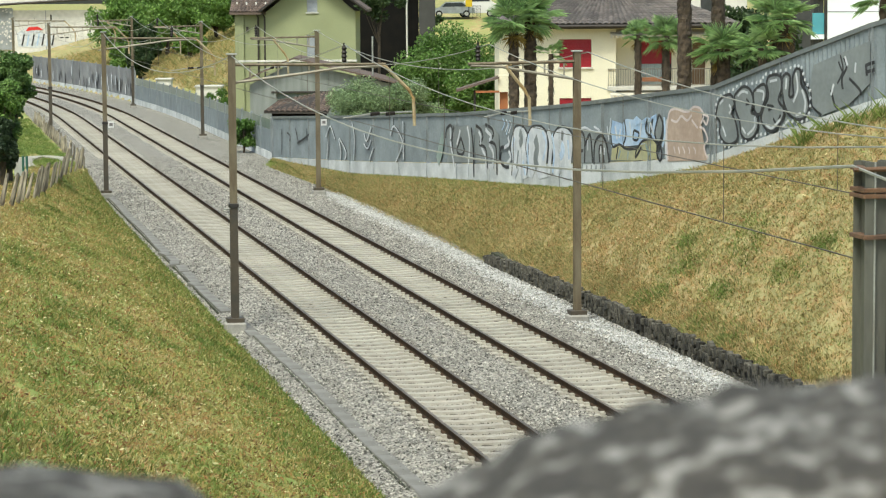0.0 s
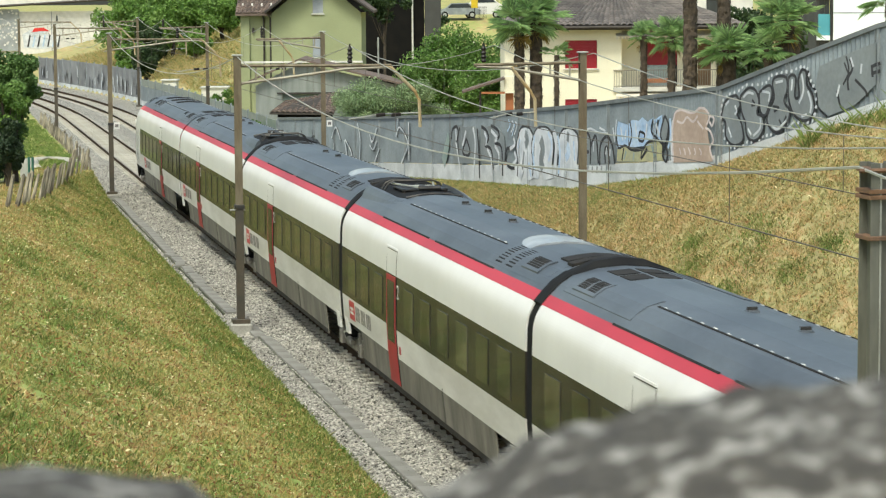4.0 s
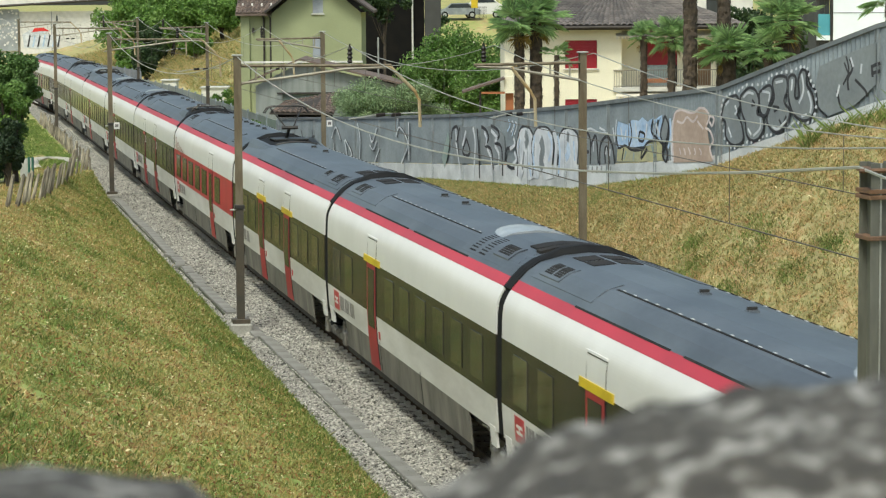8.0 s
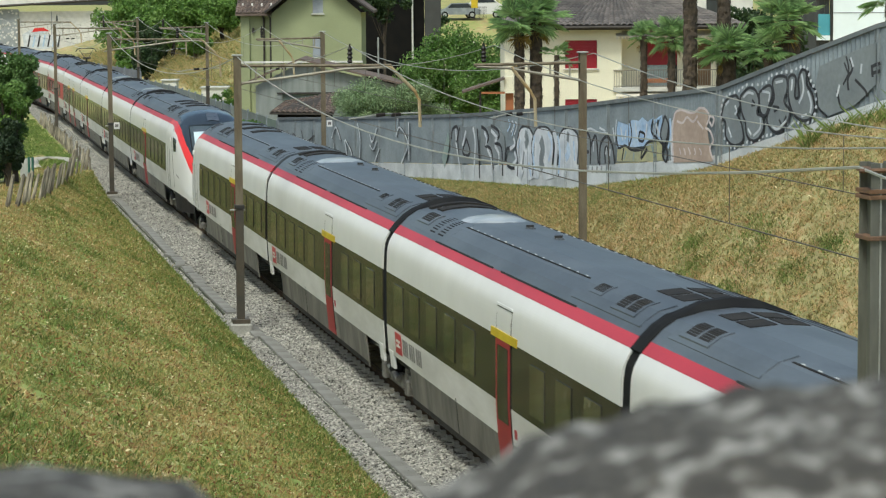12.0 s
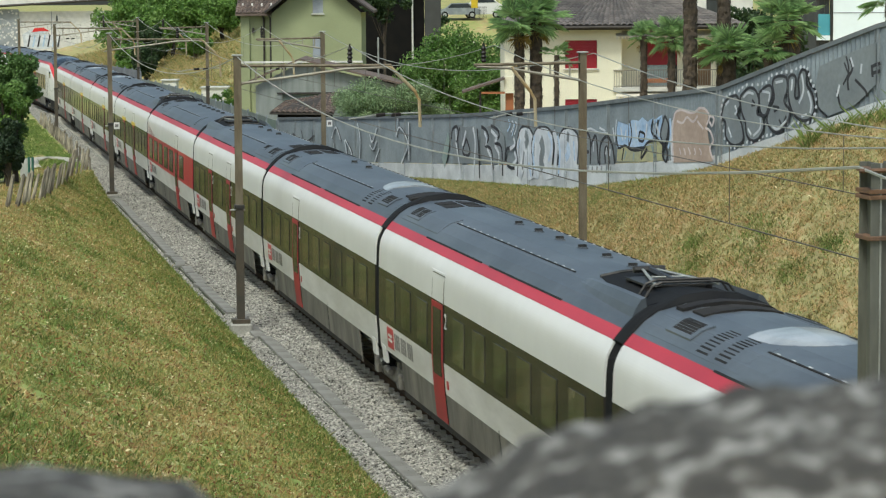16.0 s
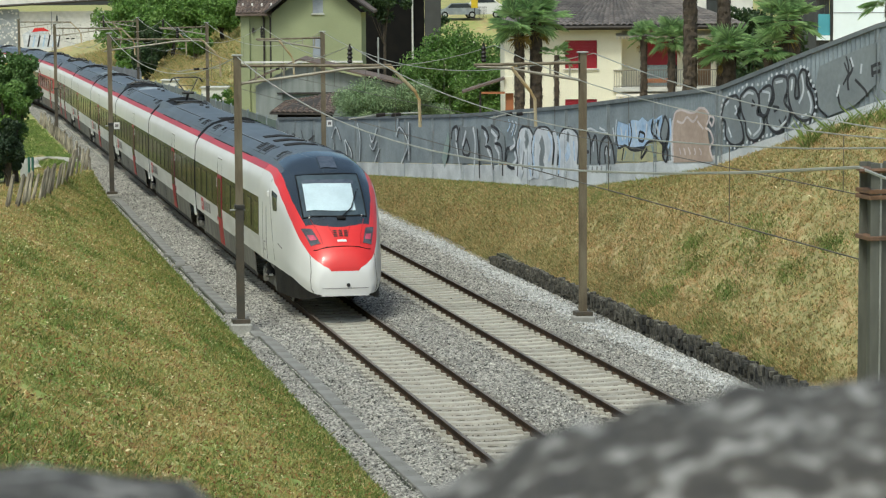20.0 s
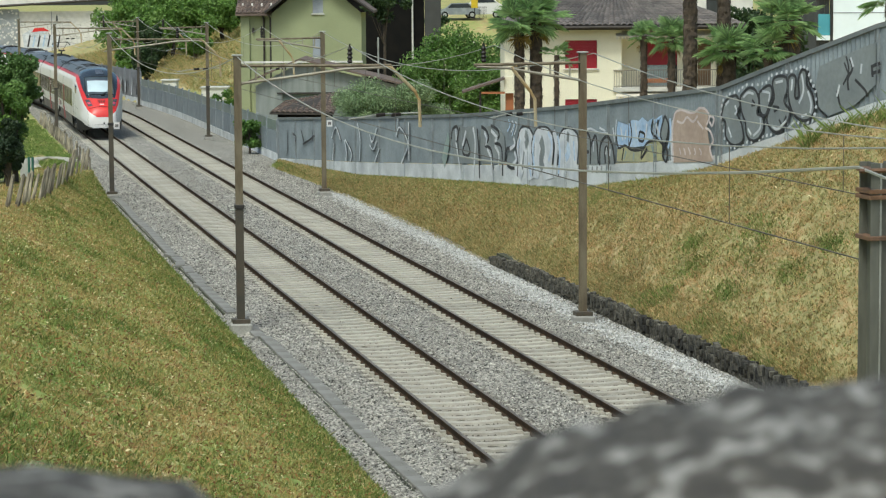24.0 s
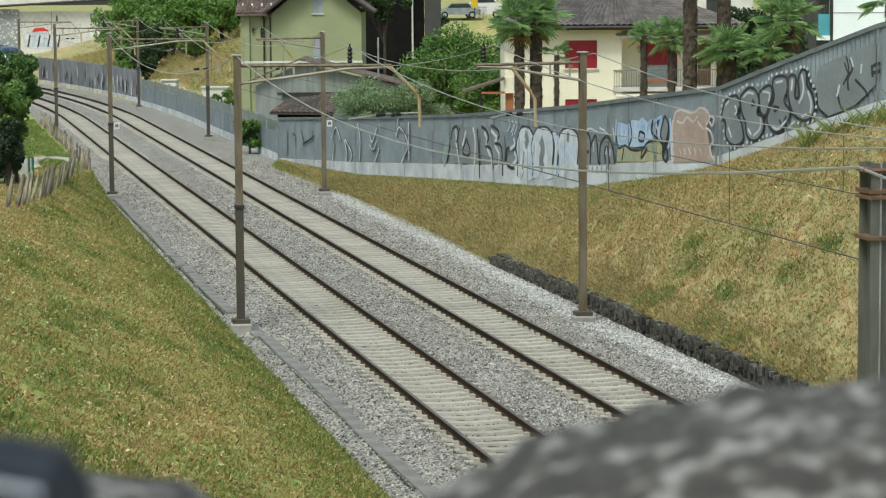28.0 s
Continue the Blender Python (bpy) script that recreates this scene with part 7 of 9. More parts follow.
def add_window(house, x0, x1, z0, z1, y, shutter=None, name="window", sill=True):
    w = part(name, Geo().box(x0, x1, y + 0.14, y + 0.17, z0, z1), M_HOUSEGLASS, house, "dark window glass")
    g = Geo()
    for a, b, c, d in ((x0, x0 + 0.06, z0, z1), (x1 - 0.06, x1, z0, z1), (x0, x1, z0, z0 + 0.06), (x0, x1, z1 - 0.06, z1)):
        g.box(a, b, y + 0.10, y + 0.16, c, d)
    part("window_frame", g, M_FRAME, w)
    if shutter:
        n = int((z1 - z0) / 0.07)
        s = (z1 - z0) / n
        front = [(y + 0.06 + 0.014 * (k % 2), z0 + s * (i + (0.0, 0.82, 0.86, 0.98)[k])) for i in range(n) for k in (0, 1, 2, 3)]
        front = [(y + (0.055, 0.055, 0.075, 0.075)[j % 4], z) for j, (_, z) in enumerate(front)]
        loop = front + [(y + 0.09, z1), (y + 0.09, z0)]
        g = Geo().rings([[(x, yy, z) for yy, z in loop] for x in (x0 + 0.02, x1 - 0.02)])
        part("shutter", g, shutter, w, "closed roller shutter")
    if sill:
        part("sill", Geo().cbox(x0 - 0.08, x1 + 0.08, y - 0.08, y + 0.05, z0 - 0.09, z0 - 0.003, 0.012), M_SILL, w)


def tiled_slope(a, b, c, d, cols, rows, material):
    """Curved roof tiles on the quad a-b (eave) to d-c (ridge), joined into one part."""
    a, b, c, d = map(Vector, (a, b, c, d))
    n = (b - a).cross(d - a).normalized()
    if n.z < 0:
        n = -n
    g = Geo()
    for i in range(cols):
        for j in range(rows):
            s0, s1, t0, t1 = i / cols, (i + 1) / cols, j / rows, (j + 1.08) / rows
            P = lambda s, t: a.lerp(b, s).lerp(d.lerp(c, s), min(t, 1.0))
            prof = ((0.0, 0.0), (0.2, 0.05), (0.45, 0.07), (0.7, 0.05), (0.9, 0.0), (1.0, -0.005))
            lo = [P(s0 + (s1 - s0) * q, t0) + n * (h + 0.045) for q, h in prof]
            hi = [P(s0 + (s1 - s0) * q, t1) + n * (h + 0.01) for q, h in prof]
            ed = [P(s0 + (s1 - s0) * q, t0) + n * (h + 0.01) for q, h in prof]
            k = len(prof)
            g.add(lo + hi + ed, [(m, m + 1, m + 1 + k, m + k) for m in range(k - 1)] + [(m + 2 * k, m + 1 + 2 * k, m + 1, m) for m in range(k - 1)])
    return g


def roof_slab(pts, th=0.14):
    pts = [Vector(p) for p in pts]
    n = len(pts)
    return Geo().add([*pts, *[p - Vector((0, 0, th)) for p in pts]], [tuple(range(n)), tuple(range(2 * n - 1, n - 1, -1))] + [(i, i + n, (i + 1) % n + n, (i + 1) % n) for i in range(n)])


M_CREAM = mat("cream_render", (0.80, 0.76, 0.60), (0.74, 0.70, 0.55), 0.6, 0.9, bump=0.1, fine=20)
M_GREENWALL = mat("green_render", (0.31, 0.335, 0.19), (0.27, 0.295, 0.165), 0.5, 0.9, bump=0.1, fine=20)
M_SHUTTER = mat("red_shutter", (0.32, 0.012, 0.025), (0.27, 0.010, 0.022), 1, 0.5, bump=0.05)
M_GREYSHUTTER = mat("grey_shutter", (0.36, 0.39, 0.44), None, 2, 0.6, bump=0.05)
M_FRAME = mat("window_frame", (0.42, 0.42, 0.40), None, 2, 0.5, bump=0)
M_SILL = mat("stone_sill", (0.55, 0.54, 0.50), (0.45, 0.44, 0.40), 2, 0.8)
M_HOUSEGLASS = glass("house_glass", (0.03, 0.035, 0.04))
M_TILE = mat("grey_brown_tiles", (0.105, 0.095, 0.09), (0.15, 0.13, 0.12), 1.2, 0.8, fine=16, island=0.5)
M_BROWNTILE = mat("brown_tiles", (0.145, 0.105, 0.085), (0.095, 0.072, 0.06), 1.2, 0.85, fine=14, island=0.5)
M_EAVE = mat("dark_eave", (0.045, 0.037, 0.032), None, 2, 0.7)
M_AWNING = mat("awning_cloth", (0.62, 0.58, 0.48), (0.52, 0.48, 0.40), 6, 0.9, bump=0.05, stretch=(1, 1, 0.05))
M_RAILING = mat("balcony_rail", (0.30, 0.27, 0.22), None, 3, 0.6, 0.2)
M_CURTAIN = mat("curtain", (0.42, 0.50, 0.50), (0.34, 0.42, 0.43), 5, 0.9, stretch=(4, 1, 0.1))
M_ORANGE = mat("orange_wood", (0.36, 0.13, 0.05), (0.30, 0.11, 0.045), 1.5, 0.7)
M_BROWNDOOR = mat("brown_door", (0.16, 0.09, 0.04), None, 2, 0.6)
M_SHED = mat("pale_boards", (0.27, 0.29, 0.27), (0.20, 0.22, 0.20), 1, 0.8, stretch=(3, 3, 0.3))
M_SHEDDOOR = mat("grey_green_door", (0.24, 0.29, 0.25), None, 1, 0.7)
M_DARKWALL = mat("near_black_wall", (0.008, 0.008, 0.008), (0.012, 0.011, 0.010), 1.5, 0.95, spec=0.1)
M_PILLAR = mat("grey_pillar", (0.06, 0.06, 0.058), (0.045, 0.045, 0.043), 1, 0.85)
M_FARWHITE = mat("far_white_wall", (0.66, 0.64, 0.60), (0.54, 0.53, 0.50), 0.15, 0.9, fine=2)
M_PALEBLUE = mat("white_panel", (0.80, 0.87, 0.88), (0.76, 0.83, 0.84), 0.3, 0.6, bump=0.0, fine=3, grain=0.08)
M_TURQ = mat("turquoise_panel", (0.10, 0.36, 0.42), (0.08, 0.30, 0.36), 0.6, 0.4, bump=0)
M_SPOTGREY = mat("spotted_panel", (0.30, 0.32, 0.33), None, 1, 0.8)


def cream_house():
    h = thing("cream_house", "two-storey cream rendered house with closed red shutters and tiled hip roof", "house", facing(122))
    holes = ((5.96, 7.52, 4.68, 6.03), (5.96, 7.52, 1.75, 3.19))
    part("wall", wall_geo(3.04, 8.70, -0.6, 6.72, 0, 0.3, holes), M_CREAM, h, "cream rendered front wall")
    rh = ((9.93, 11.55, 3.75, 6.06), (12.55, 13.2, 3.75, 5.8))
    part("wall", wall_geo(8.70, 13.75, -0.6, 6.72, 1.6, 0.3, rh), M_CREAM, h)
    part("wall", Geo().box(8.40, 8.70, 0.3, 1.6, -0.6, 6.72), M_CREAM, h)
    part("wall", Geo().box(13.45, 13.75, 1.9, 8.6, -0.6, 6.72), M_CREAM, h)
    part("wall", Geo().box(3.04, 3.34, 0.3, 8.6, -0.6, 6.72), M_CREAM, h)
    part("wall", Geo().box(3.04, 13.75, 8.6, 8.9, -0.6, 6.72), M_CREAM, h)
    part("corner_pillar", Geo().cbox(13.42, 13.72, 0.0, 0.3, -0.6, 6.72, 0.02), M_CREAM, h)
    add_window(h, 5.96, 7.52, 4.68, 6.03, 0, M_SHUTTER)
    add_window(h, 5.96, 7.52, 1.75, 3.19, 0, M_SHUTTER)
    w = part("balcony_door", Geo().box(9.93, 11.55, 1.75, 1.78, 3.75, 6.06), M_HOUSEGLASS, h, "glazed balcony door")
    part("shutter", Geo().box(9.95, 11.53, 1.66, 1.70, 4.78, 6.05), M_SHUTTER, w, "half-lowered red shutter")
    fold = [(9.95 + 0.05 * i, 1.71 + 0.02 * (i % 2)) for i in range(25)]
    fold += [(x, y + 0.012) for x, y in fold[::-1]]
    g = Geo().rings([[(x, y, z) for x, y in fold] for z in (3.76, 4.8)])
    part("curtain", g, M_CURTAIN, w, "pale curtain")
    part("flower_box", Geo().cbox(9.95, 11.0, 0.35, 0.6, 3.95, 4.15, 0.02), M_ORANGE, h, "orange-brown box")
    part("side_door", Geo().box(12.55, 13.2, 1.70, 1.75, 3.75, 5.8), M_BROWNDOOR, h, "brown wooden door")
    part("balcony_slab", Geo().cbox(8.29, 13.49, -0.1, 1.6, 3.55, 3.75, 0.02), M_SILL, h, "pale balcony slab")
    rail = part("balcony_rail", Geo().box(8.3, 13.48, -0.07, -0.03, 4.56, 4.60), M_RAILING, h, "thin balcony railing")
    part("rail_foot", Geo().box(8.3, 13.48, -0.065, -0.035, 3.80, 3.83), M_RAILING, rail)
    for i in range(44):
        x = 8.33 + i * 0.119
        part("baluster", Geo().box(x, x + 0.018, -0.06, -0.04, 3.75, 4.56), M_RAILING, rail)
    for z0, z1, x1 in ((6.2, 6.5, 13.2), (3.3, 3.55, 13.45)):
        aw = part("awning", Geo().rings([[(8.42, 0.3, z1), (8.42, -0.25, z0 + 0.05), (8.42, -0.27, z0), (8.42, 0.28, z1 - 0.04)], [(x1, 0.3, z1), (x1, -0.25, z0 + 0.05), (x1, -0.27, z0), (x1, 0.28, z1 - 0.04)]]), M_AWNING, h, "pale striped awning")
        n = int((x1 - 8.42) / 0.16)
        for i in range(n):
            x = 8.42 + i * 0.16
            part("valance_strip", Geo().box(x, x + 0.1, -0.275, -0.26, z0 - 0.12, z0 + 0.03), M_AWNING if i % 2 else M_FARWHITE, aw)
    part("ceiling_slab", Geo().box(8.7, 13.75, 0.0, 1.6, 6.6, 6.72), M_CREAM, h)
    e = 6.74
    x0, x1, y0, y1, r = 2.69, 14.57, -0.7, 9.6, 5.15
    zr = e + 2.0
    a, b, c, d = (x0, y0, e), (x1, y0, e), (x1, y1, e), (x0, y1, e)
    k, l = (x0 + r, y0 + r, zr), (x1 - r, y0 + r, zr)
    roof = part("roof", roof_slab([a, b, l, k]), M_EAVE, h, "tiled hip roof")
    part("roof", roof_slab([d, a, k]), M_TILE, h)
    part("roof", roof_slab([b, c, l]), M_TILE, h)
    part("roof", roof_slab([c, d, k, l]), M_TILE, h)
    tagged(part("tile_field", tiled_slope(a, b, l, k, 40, 17, M_TILE), M_TILE, roof, "curved grey-brown roof tiles"), kind="stuff")
    tagged(part("tile_field", tiled_slope(d, a, k, k, 32, 15, M_TILE), M_TILE, roof), kind="stuff")
    tagged(part("tile_field", tiled_slope(b, c, l, l, 32, 15, M_TILE), M_TILE, roof), kind="stuff")
    part("ridge", Geo().tube([a, k], 0.1, 6), M_TILE, roof)
    part("ridge", Geo().tube([b, l], 0.1, 6), M_TILE, roof)
    part("gutter", Geo().tube([(x0, y0 - 0.06, e - 0.08), (x1, y0 - 0.06, e - 0.08)], 0.08, 6), M_EAVE, h, "dark gutter")
    part("soffit", Geo().box(x0 + 0.05, x1 - 0.05, y0 + 0.05, 0.0, e - 0.2, e - 0.16), M_EAVE, h)
    # little tiled porch at the side
    p = thing("garden_porch", "small tiled porch roof on an orange-brown post", "porch", facing(118))
    part("post", Geo().cbox(2.98, 3.36, 0.2, 0.5, 0.0, 3.65, 0.02), M_ORANGE, p, "orange-brown post")
    part("post", Geo().cbox(1.75, 1.85, 0.2, 0.3, 0.0, 3.75, 0.01), M_EAVE, p)
    part("end_panel", Geo().cbox(2.9, 3.85, 0.0, 0.15, 3.66, 4.46, 0.02), M_CREAM, p, "pale end panel")
    part("roof", roof_slab([(0.95, -0.2, 3.78), (2.95, -0.2, 4.4), (2.95, 1.6, 4.4), (0.95, 1.6, 3.78)], 0.1), M_BROWNTILE, p, "brown tiled lean-to roof")
    part("beam", Geo().box(1.85, 2.95, -0.1, 0.0, 3.63, 3.73), M_ORANGE, p)


def green_house():
    h = thing("green_house", "pale green rendered house with a brown tiled gable roof", "house", facing(158))
    apex = (-7.75, 9.55)
    hs = ((-8.06, -7.4, 7.15, 8.45), (-8.08, -7.5, 4.45, 5.75))
    part("wall", wall_geo(-10.62, -5.02, 0.6, 7.2, 0, 0.3, [x for x in hs if x[3] < 7.2]), M_GREENWALL, h, "green rendered gable wall")
    # gable above the eaves, with its window opening left free
    g = Geo()
    top = lambda x: 7.2 + (apex[1] - 7.2) * (1 - abs(x - apex[0]) / (2.87 if x < apex[0] else 2.73))
    for a, b in ((-10.62, -8.06), (-7.4, -5.02)):
        n = 5
        q = [a + (b - a) * i / n for i in range(n + 1)]
        g.rings([[(x, 0, 7.2), (x, 0.3, 7.2), (x, 0.3, max(top(x), 7.21)), (x, 0, max(top(x), 7.21))] for x in q])
    g.rings([[(x, 0, 8.45), (x, 0.3, 8.45), (x, 0.3, top(x)), (x, 0, top(x))] for x in (-8.06, apex[0], -7.4)])
    part("gable", g, M_GREENWALL, h)
    add_window(h, -8.06, -7.4, 7.2, 8.45, 0, M_GREYSHUTTER)
    add_window(h, -8.08, -7.5, 4.45, 5.75, 0, M_GREYSHUTTER)
    part("wall", Geo().box(-5.32, -5.02, 0.3, 9, 0.6, 7.2), M_GREENWALL, h)
    part("wall", Geo().box(-12.63, -10.62, 1.2, 1.5, 0.6, 7.2), M_GREENWALL, h, "set-back green wall")
    part("wall", Geo().box(-12.63, -12.33, 1.5, 9, 0.6, 7.2), M_GREENWALL, h)
    part("wall", Geo().box(-10.62, -10.32, 0.3, 1.2, 0.6, 7.2), M_GREENWALL, h)
    part("wall", Geo().box(-12.63, -5.02, 9, 9.3, 0.6, 7.2), M_GREENWALL, h)
    part("corner_pier", Geo().cbox(-12.66, -12.1, 1.05, 1.2, 0.6, 7.2, 0.01), M_GREENWALL, h)
    part("string_course", Geo().cbox(-12.75, -4.95, -0.1, 0.0, 4.10, 4.22, 0.01), M_FARWHITE, h, "white string course")
    for x, y in ((-10.72, 0.1), (-11.2, 1.1)):
        part("downpipe", Geo().tube([(x, y, 0.6), (x, y, 6.9), (x - 0.2, y - 0.2, 7.25)], 0.055, 6), M_EAVE, h, "dark downpipe")
    part("wall_lamp", Geo().cbox(-11.95, -11.8, 1.05, 1.2, 6.0, 6.3, 0.02), M_EAVE, h)
    ax, az = apex
    er, el = (-4.25, 7.35), (-11.0, 7.35)
    part("roof", roof_slab([(ax, -0.8, az + 0.25), (er[0], -0.8, er[1]), (er[0], 9.6, er[1]), (ax, 9.6, az + 0.25)], 0.16), M_BROWNTILE, h, "brown tiled roof slope")
    part("roof", roof_slab([(el[0], -0.8, el[1]), (ax, -0.8, az + 0.25), (ax, 9.6, az + 0.25), (el[0], 9.6, el[1])], 0.16), M_BROWNTILE, h)
    r2 = part("side_roof", roof_slab([(-12.95, 0.6, 7.2), (-10.6, 0.6, 7.2), (-9.6, 4.2, 8.7), (-12.95, 4.2, 8.7)], 0.14), M_BROWNTILE, h, "brown tiled side roof")
    tagged(part("tile_field", tiled_slope((-12.95, 0.6, 7.2), (-10.6, 0.6, 7.2), (-9.6, 4.2, 8.7), (-12.95, 4.2, 8.7), 10, 10, M_BROWNTILE), M_BROWNTILE, r2), kind="stuff")
    part("barge_board", Geo().tube([(ax, -0.83, az + 0.17), (er[0], -0.83, er[1] - 0.09)], 0.09, 5), M_EAVE, h)
    part("barge_board", Geo().tube([(ax, -0.83, az + 0.17), (el[0], -0.83, el[1] - 0.09)], 0.09, 5), M_EAVE, h)
    for i in range(4):
        part("snow_hook", Geo().cbox(-12.6 + 0.6 * i, -12.5 + 0.6 * i, 1.6, 1.7, 7.65, 7.85, 0.01), M_FARWHITE, h)


def sheds():
    s = thing("garden_shed", "pale boarded shed under a dark shallow gable roof", "shed", facing(142))
    hole = (-9.0, -3.9, 0.9, 2.75)
    part("wall", wall_geo(-10.5, -2.6, 0.2, 3.25, 0, 0.15, [hole]), M_SHED, s, "pale boarded wall")
    part("gable", Geo().rings([[(-10.5, y, 3.25), (-2.6, y, 3.25), (-8.0, y, 4.5)] for y in (0, 0.15)]), M_SHED, s)
    part("sliding_door", Geo().box(-9.0, -3.9, 0.2, 0.26, 0.9, 2.75), M_SHEDDOOR, s, "grey-green sliding door")
    part("door_rail", Geo().box(-9.3, -3.6, -0.06, -0.01, 2.78, 2.86), M_EAVE, s)
    for x in (-10.5, -2.75):
        part("wall", Geo().box(x, x + 0.15, 0.15, 6, 0.2, 3.25), M_SHED, s)
    part("roof", roof_slab([(-11.4, -0.5, 3.32), (-8.0, -0.5, 4.78), (-8.0, 6.2, 4.78), (-11.4, 6.2, 3.32)], 0.1), M_BROWNTILE, s, "dark roof slope")
    part("roof", roof_slab([(-8.0, -0.5, 4.78), (-1.4, -0.5, 3.15), (-1.4, 6.2, 3.15), (-8.0, 6.2, 4.78)], 0.1), M_BROWNTILE, s)
    part("vent_pole", Geo().tube([(-3.6, 1.0, 3.3), (-3.6, 1.0, 5.9)], 0.05, 6), M_GALV, s)
    l = thing("lean_to", "low lean-to with rows of brown tiles", "shed", facing(137))
    part("wall", Geo().box(-9.0, -6.0, 0.6, 0.75, 0.0, 2.0), M_DARKWALL, l)
    part("wall", Geo().box(-9.0, -8.85, 0.75, 2.4, 0.0, 2.0), M_DARKWALL, l)
    r = part("roof", roof_slab([(-9.4, 0.0, 1.95), (-5.9, 0.0, 1.9), (-5.6, 2.6, 2.95), (-8.7, 2.6, 2.45)], 0.1), M_EAVE, l, "brown tiled lean-to roof")
    tagged(part("tile_field", tiled_slope((-9.4, 0.0, 1.95), (-5.9, 0.0, 1.9), (-5.6, 2.6, 2.95), (-8.7, 2.6, 2.45), 12, 9, M_BROWNTILE), M_BROWNTILE, r), kind="stuff")
    # added block; its near-black walls carry the shade of a deep recess
    d = thing("dark_outbuilding", "near-black block standing in for a shaded recess, with a grey concrete pillar", "outbuilding", facing(182))
    part("wall", Geo().box(-7.5, -1.25, 1.2, 1.4, 0.5, 11), M_DARKWALL, d, "near-black wall carrying the recess's shade")
    part("wall", Geo().box(-7.5, -7.3, 0, 1.2, 0.5, 11), M_DARKWALL, d)
    part("roof", Geo().cbox(-7.8, 0.4, -0.6, 6, 11, 11.3, 0.03), M_DARKWALL, d)
    part("pillar", Geo().cbox(-1.22, -0.04, 0.2, 1.4, 0.3, 11, 0.05), M_PILLAR, d, "grey concrete pillar")
    part("white_post", Geo().tube([(-2.1, 0.9, 0.5), (-2.1, 0.9, 11)], 0.07, 6), M_FARWHITE, d, "pale post")
    for lat, depth, w, hh, dd in ((-22.3, 206, 1.2, 1.3, 1.6), (-17.2, 190, 1.9, 1.25, 2.0)):
        q = spot(lat, depth)
        b = thing("white_hut", "small white flat-roofed hut behind the lineside fence", "hut", Matrix.Translation(q) @ Matrix.Rotation(TURN, 4, "Z"), "white huts")
        part("wall", Geo().cbox(-w / 2, w / 2, 0, dd, -0.3, hh, 0.02), M_FARWHITE, b)
        part("roof", Geo().cbox(-w / 2 - 0.1, w / 2 + 0.1, -0.1, dd + 0.1, hh, hh + 0.12, 0.02), M_SILL, b)


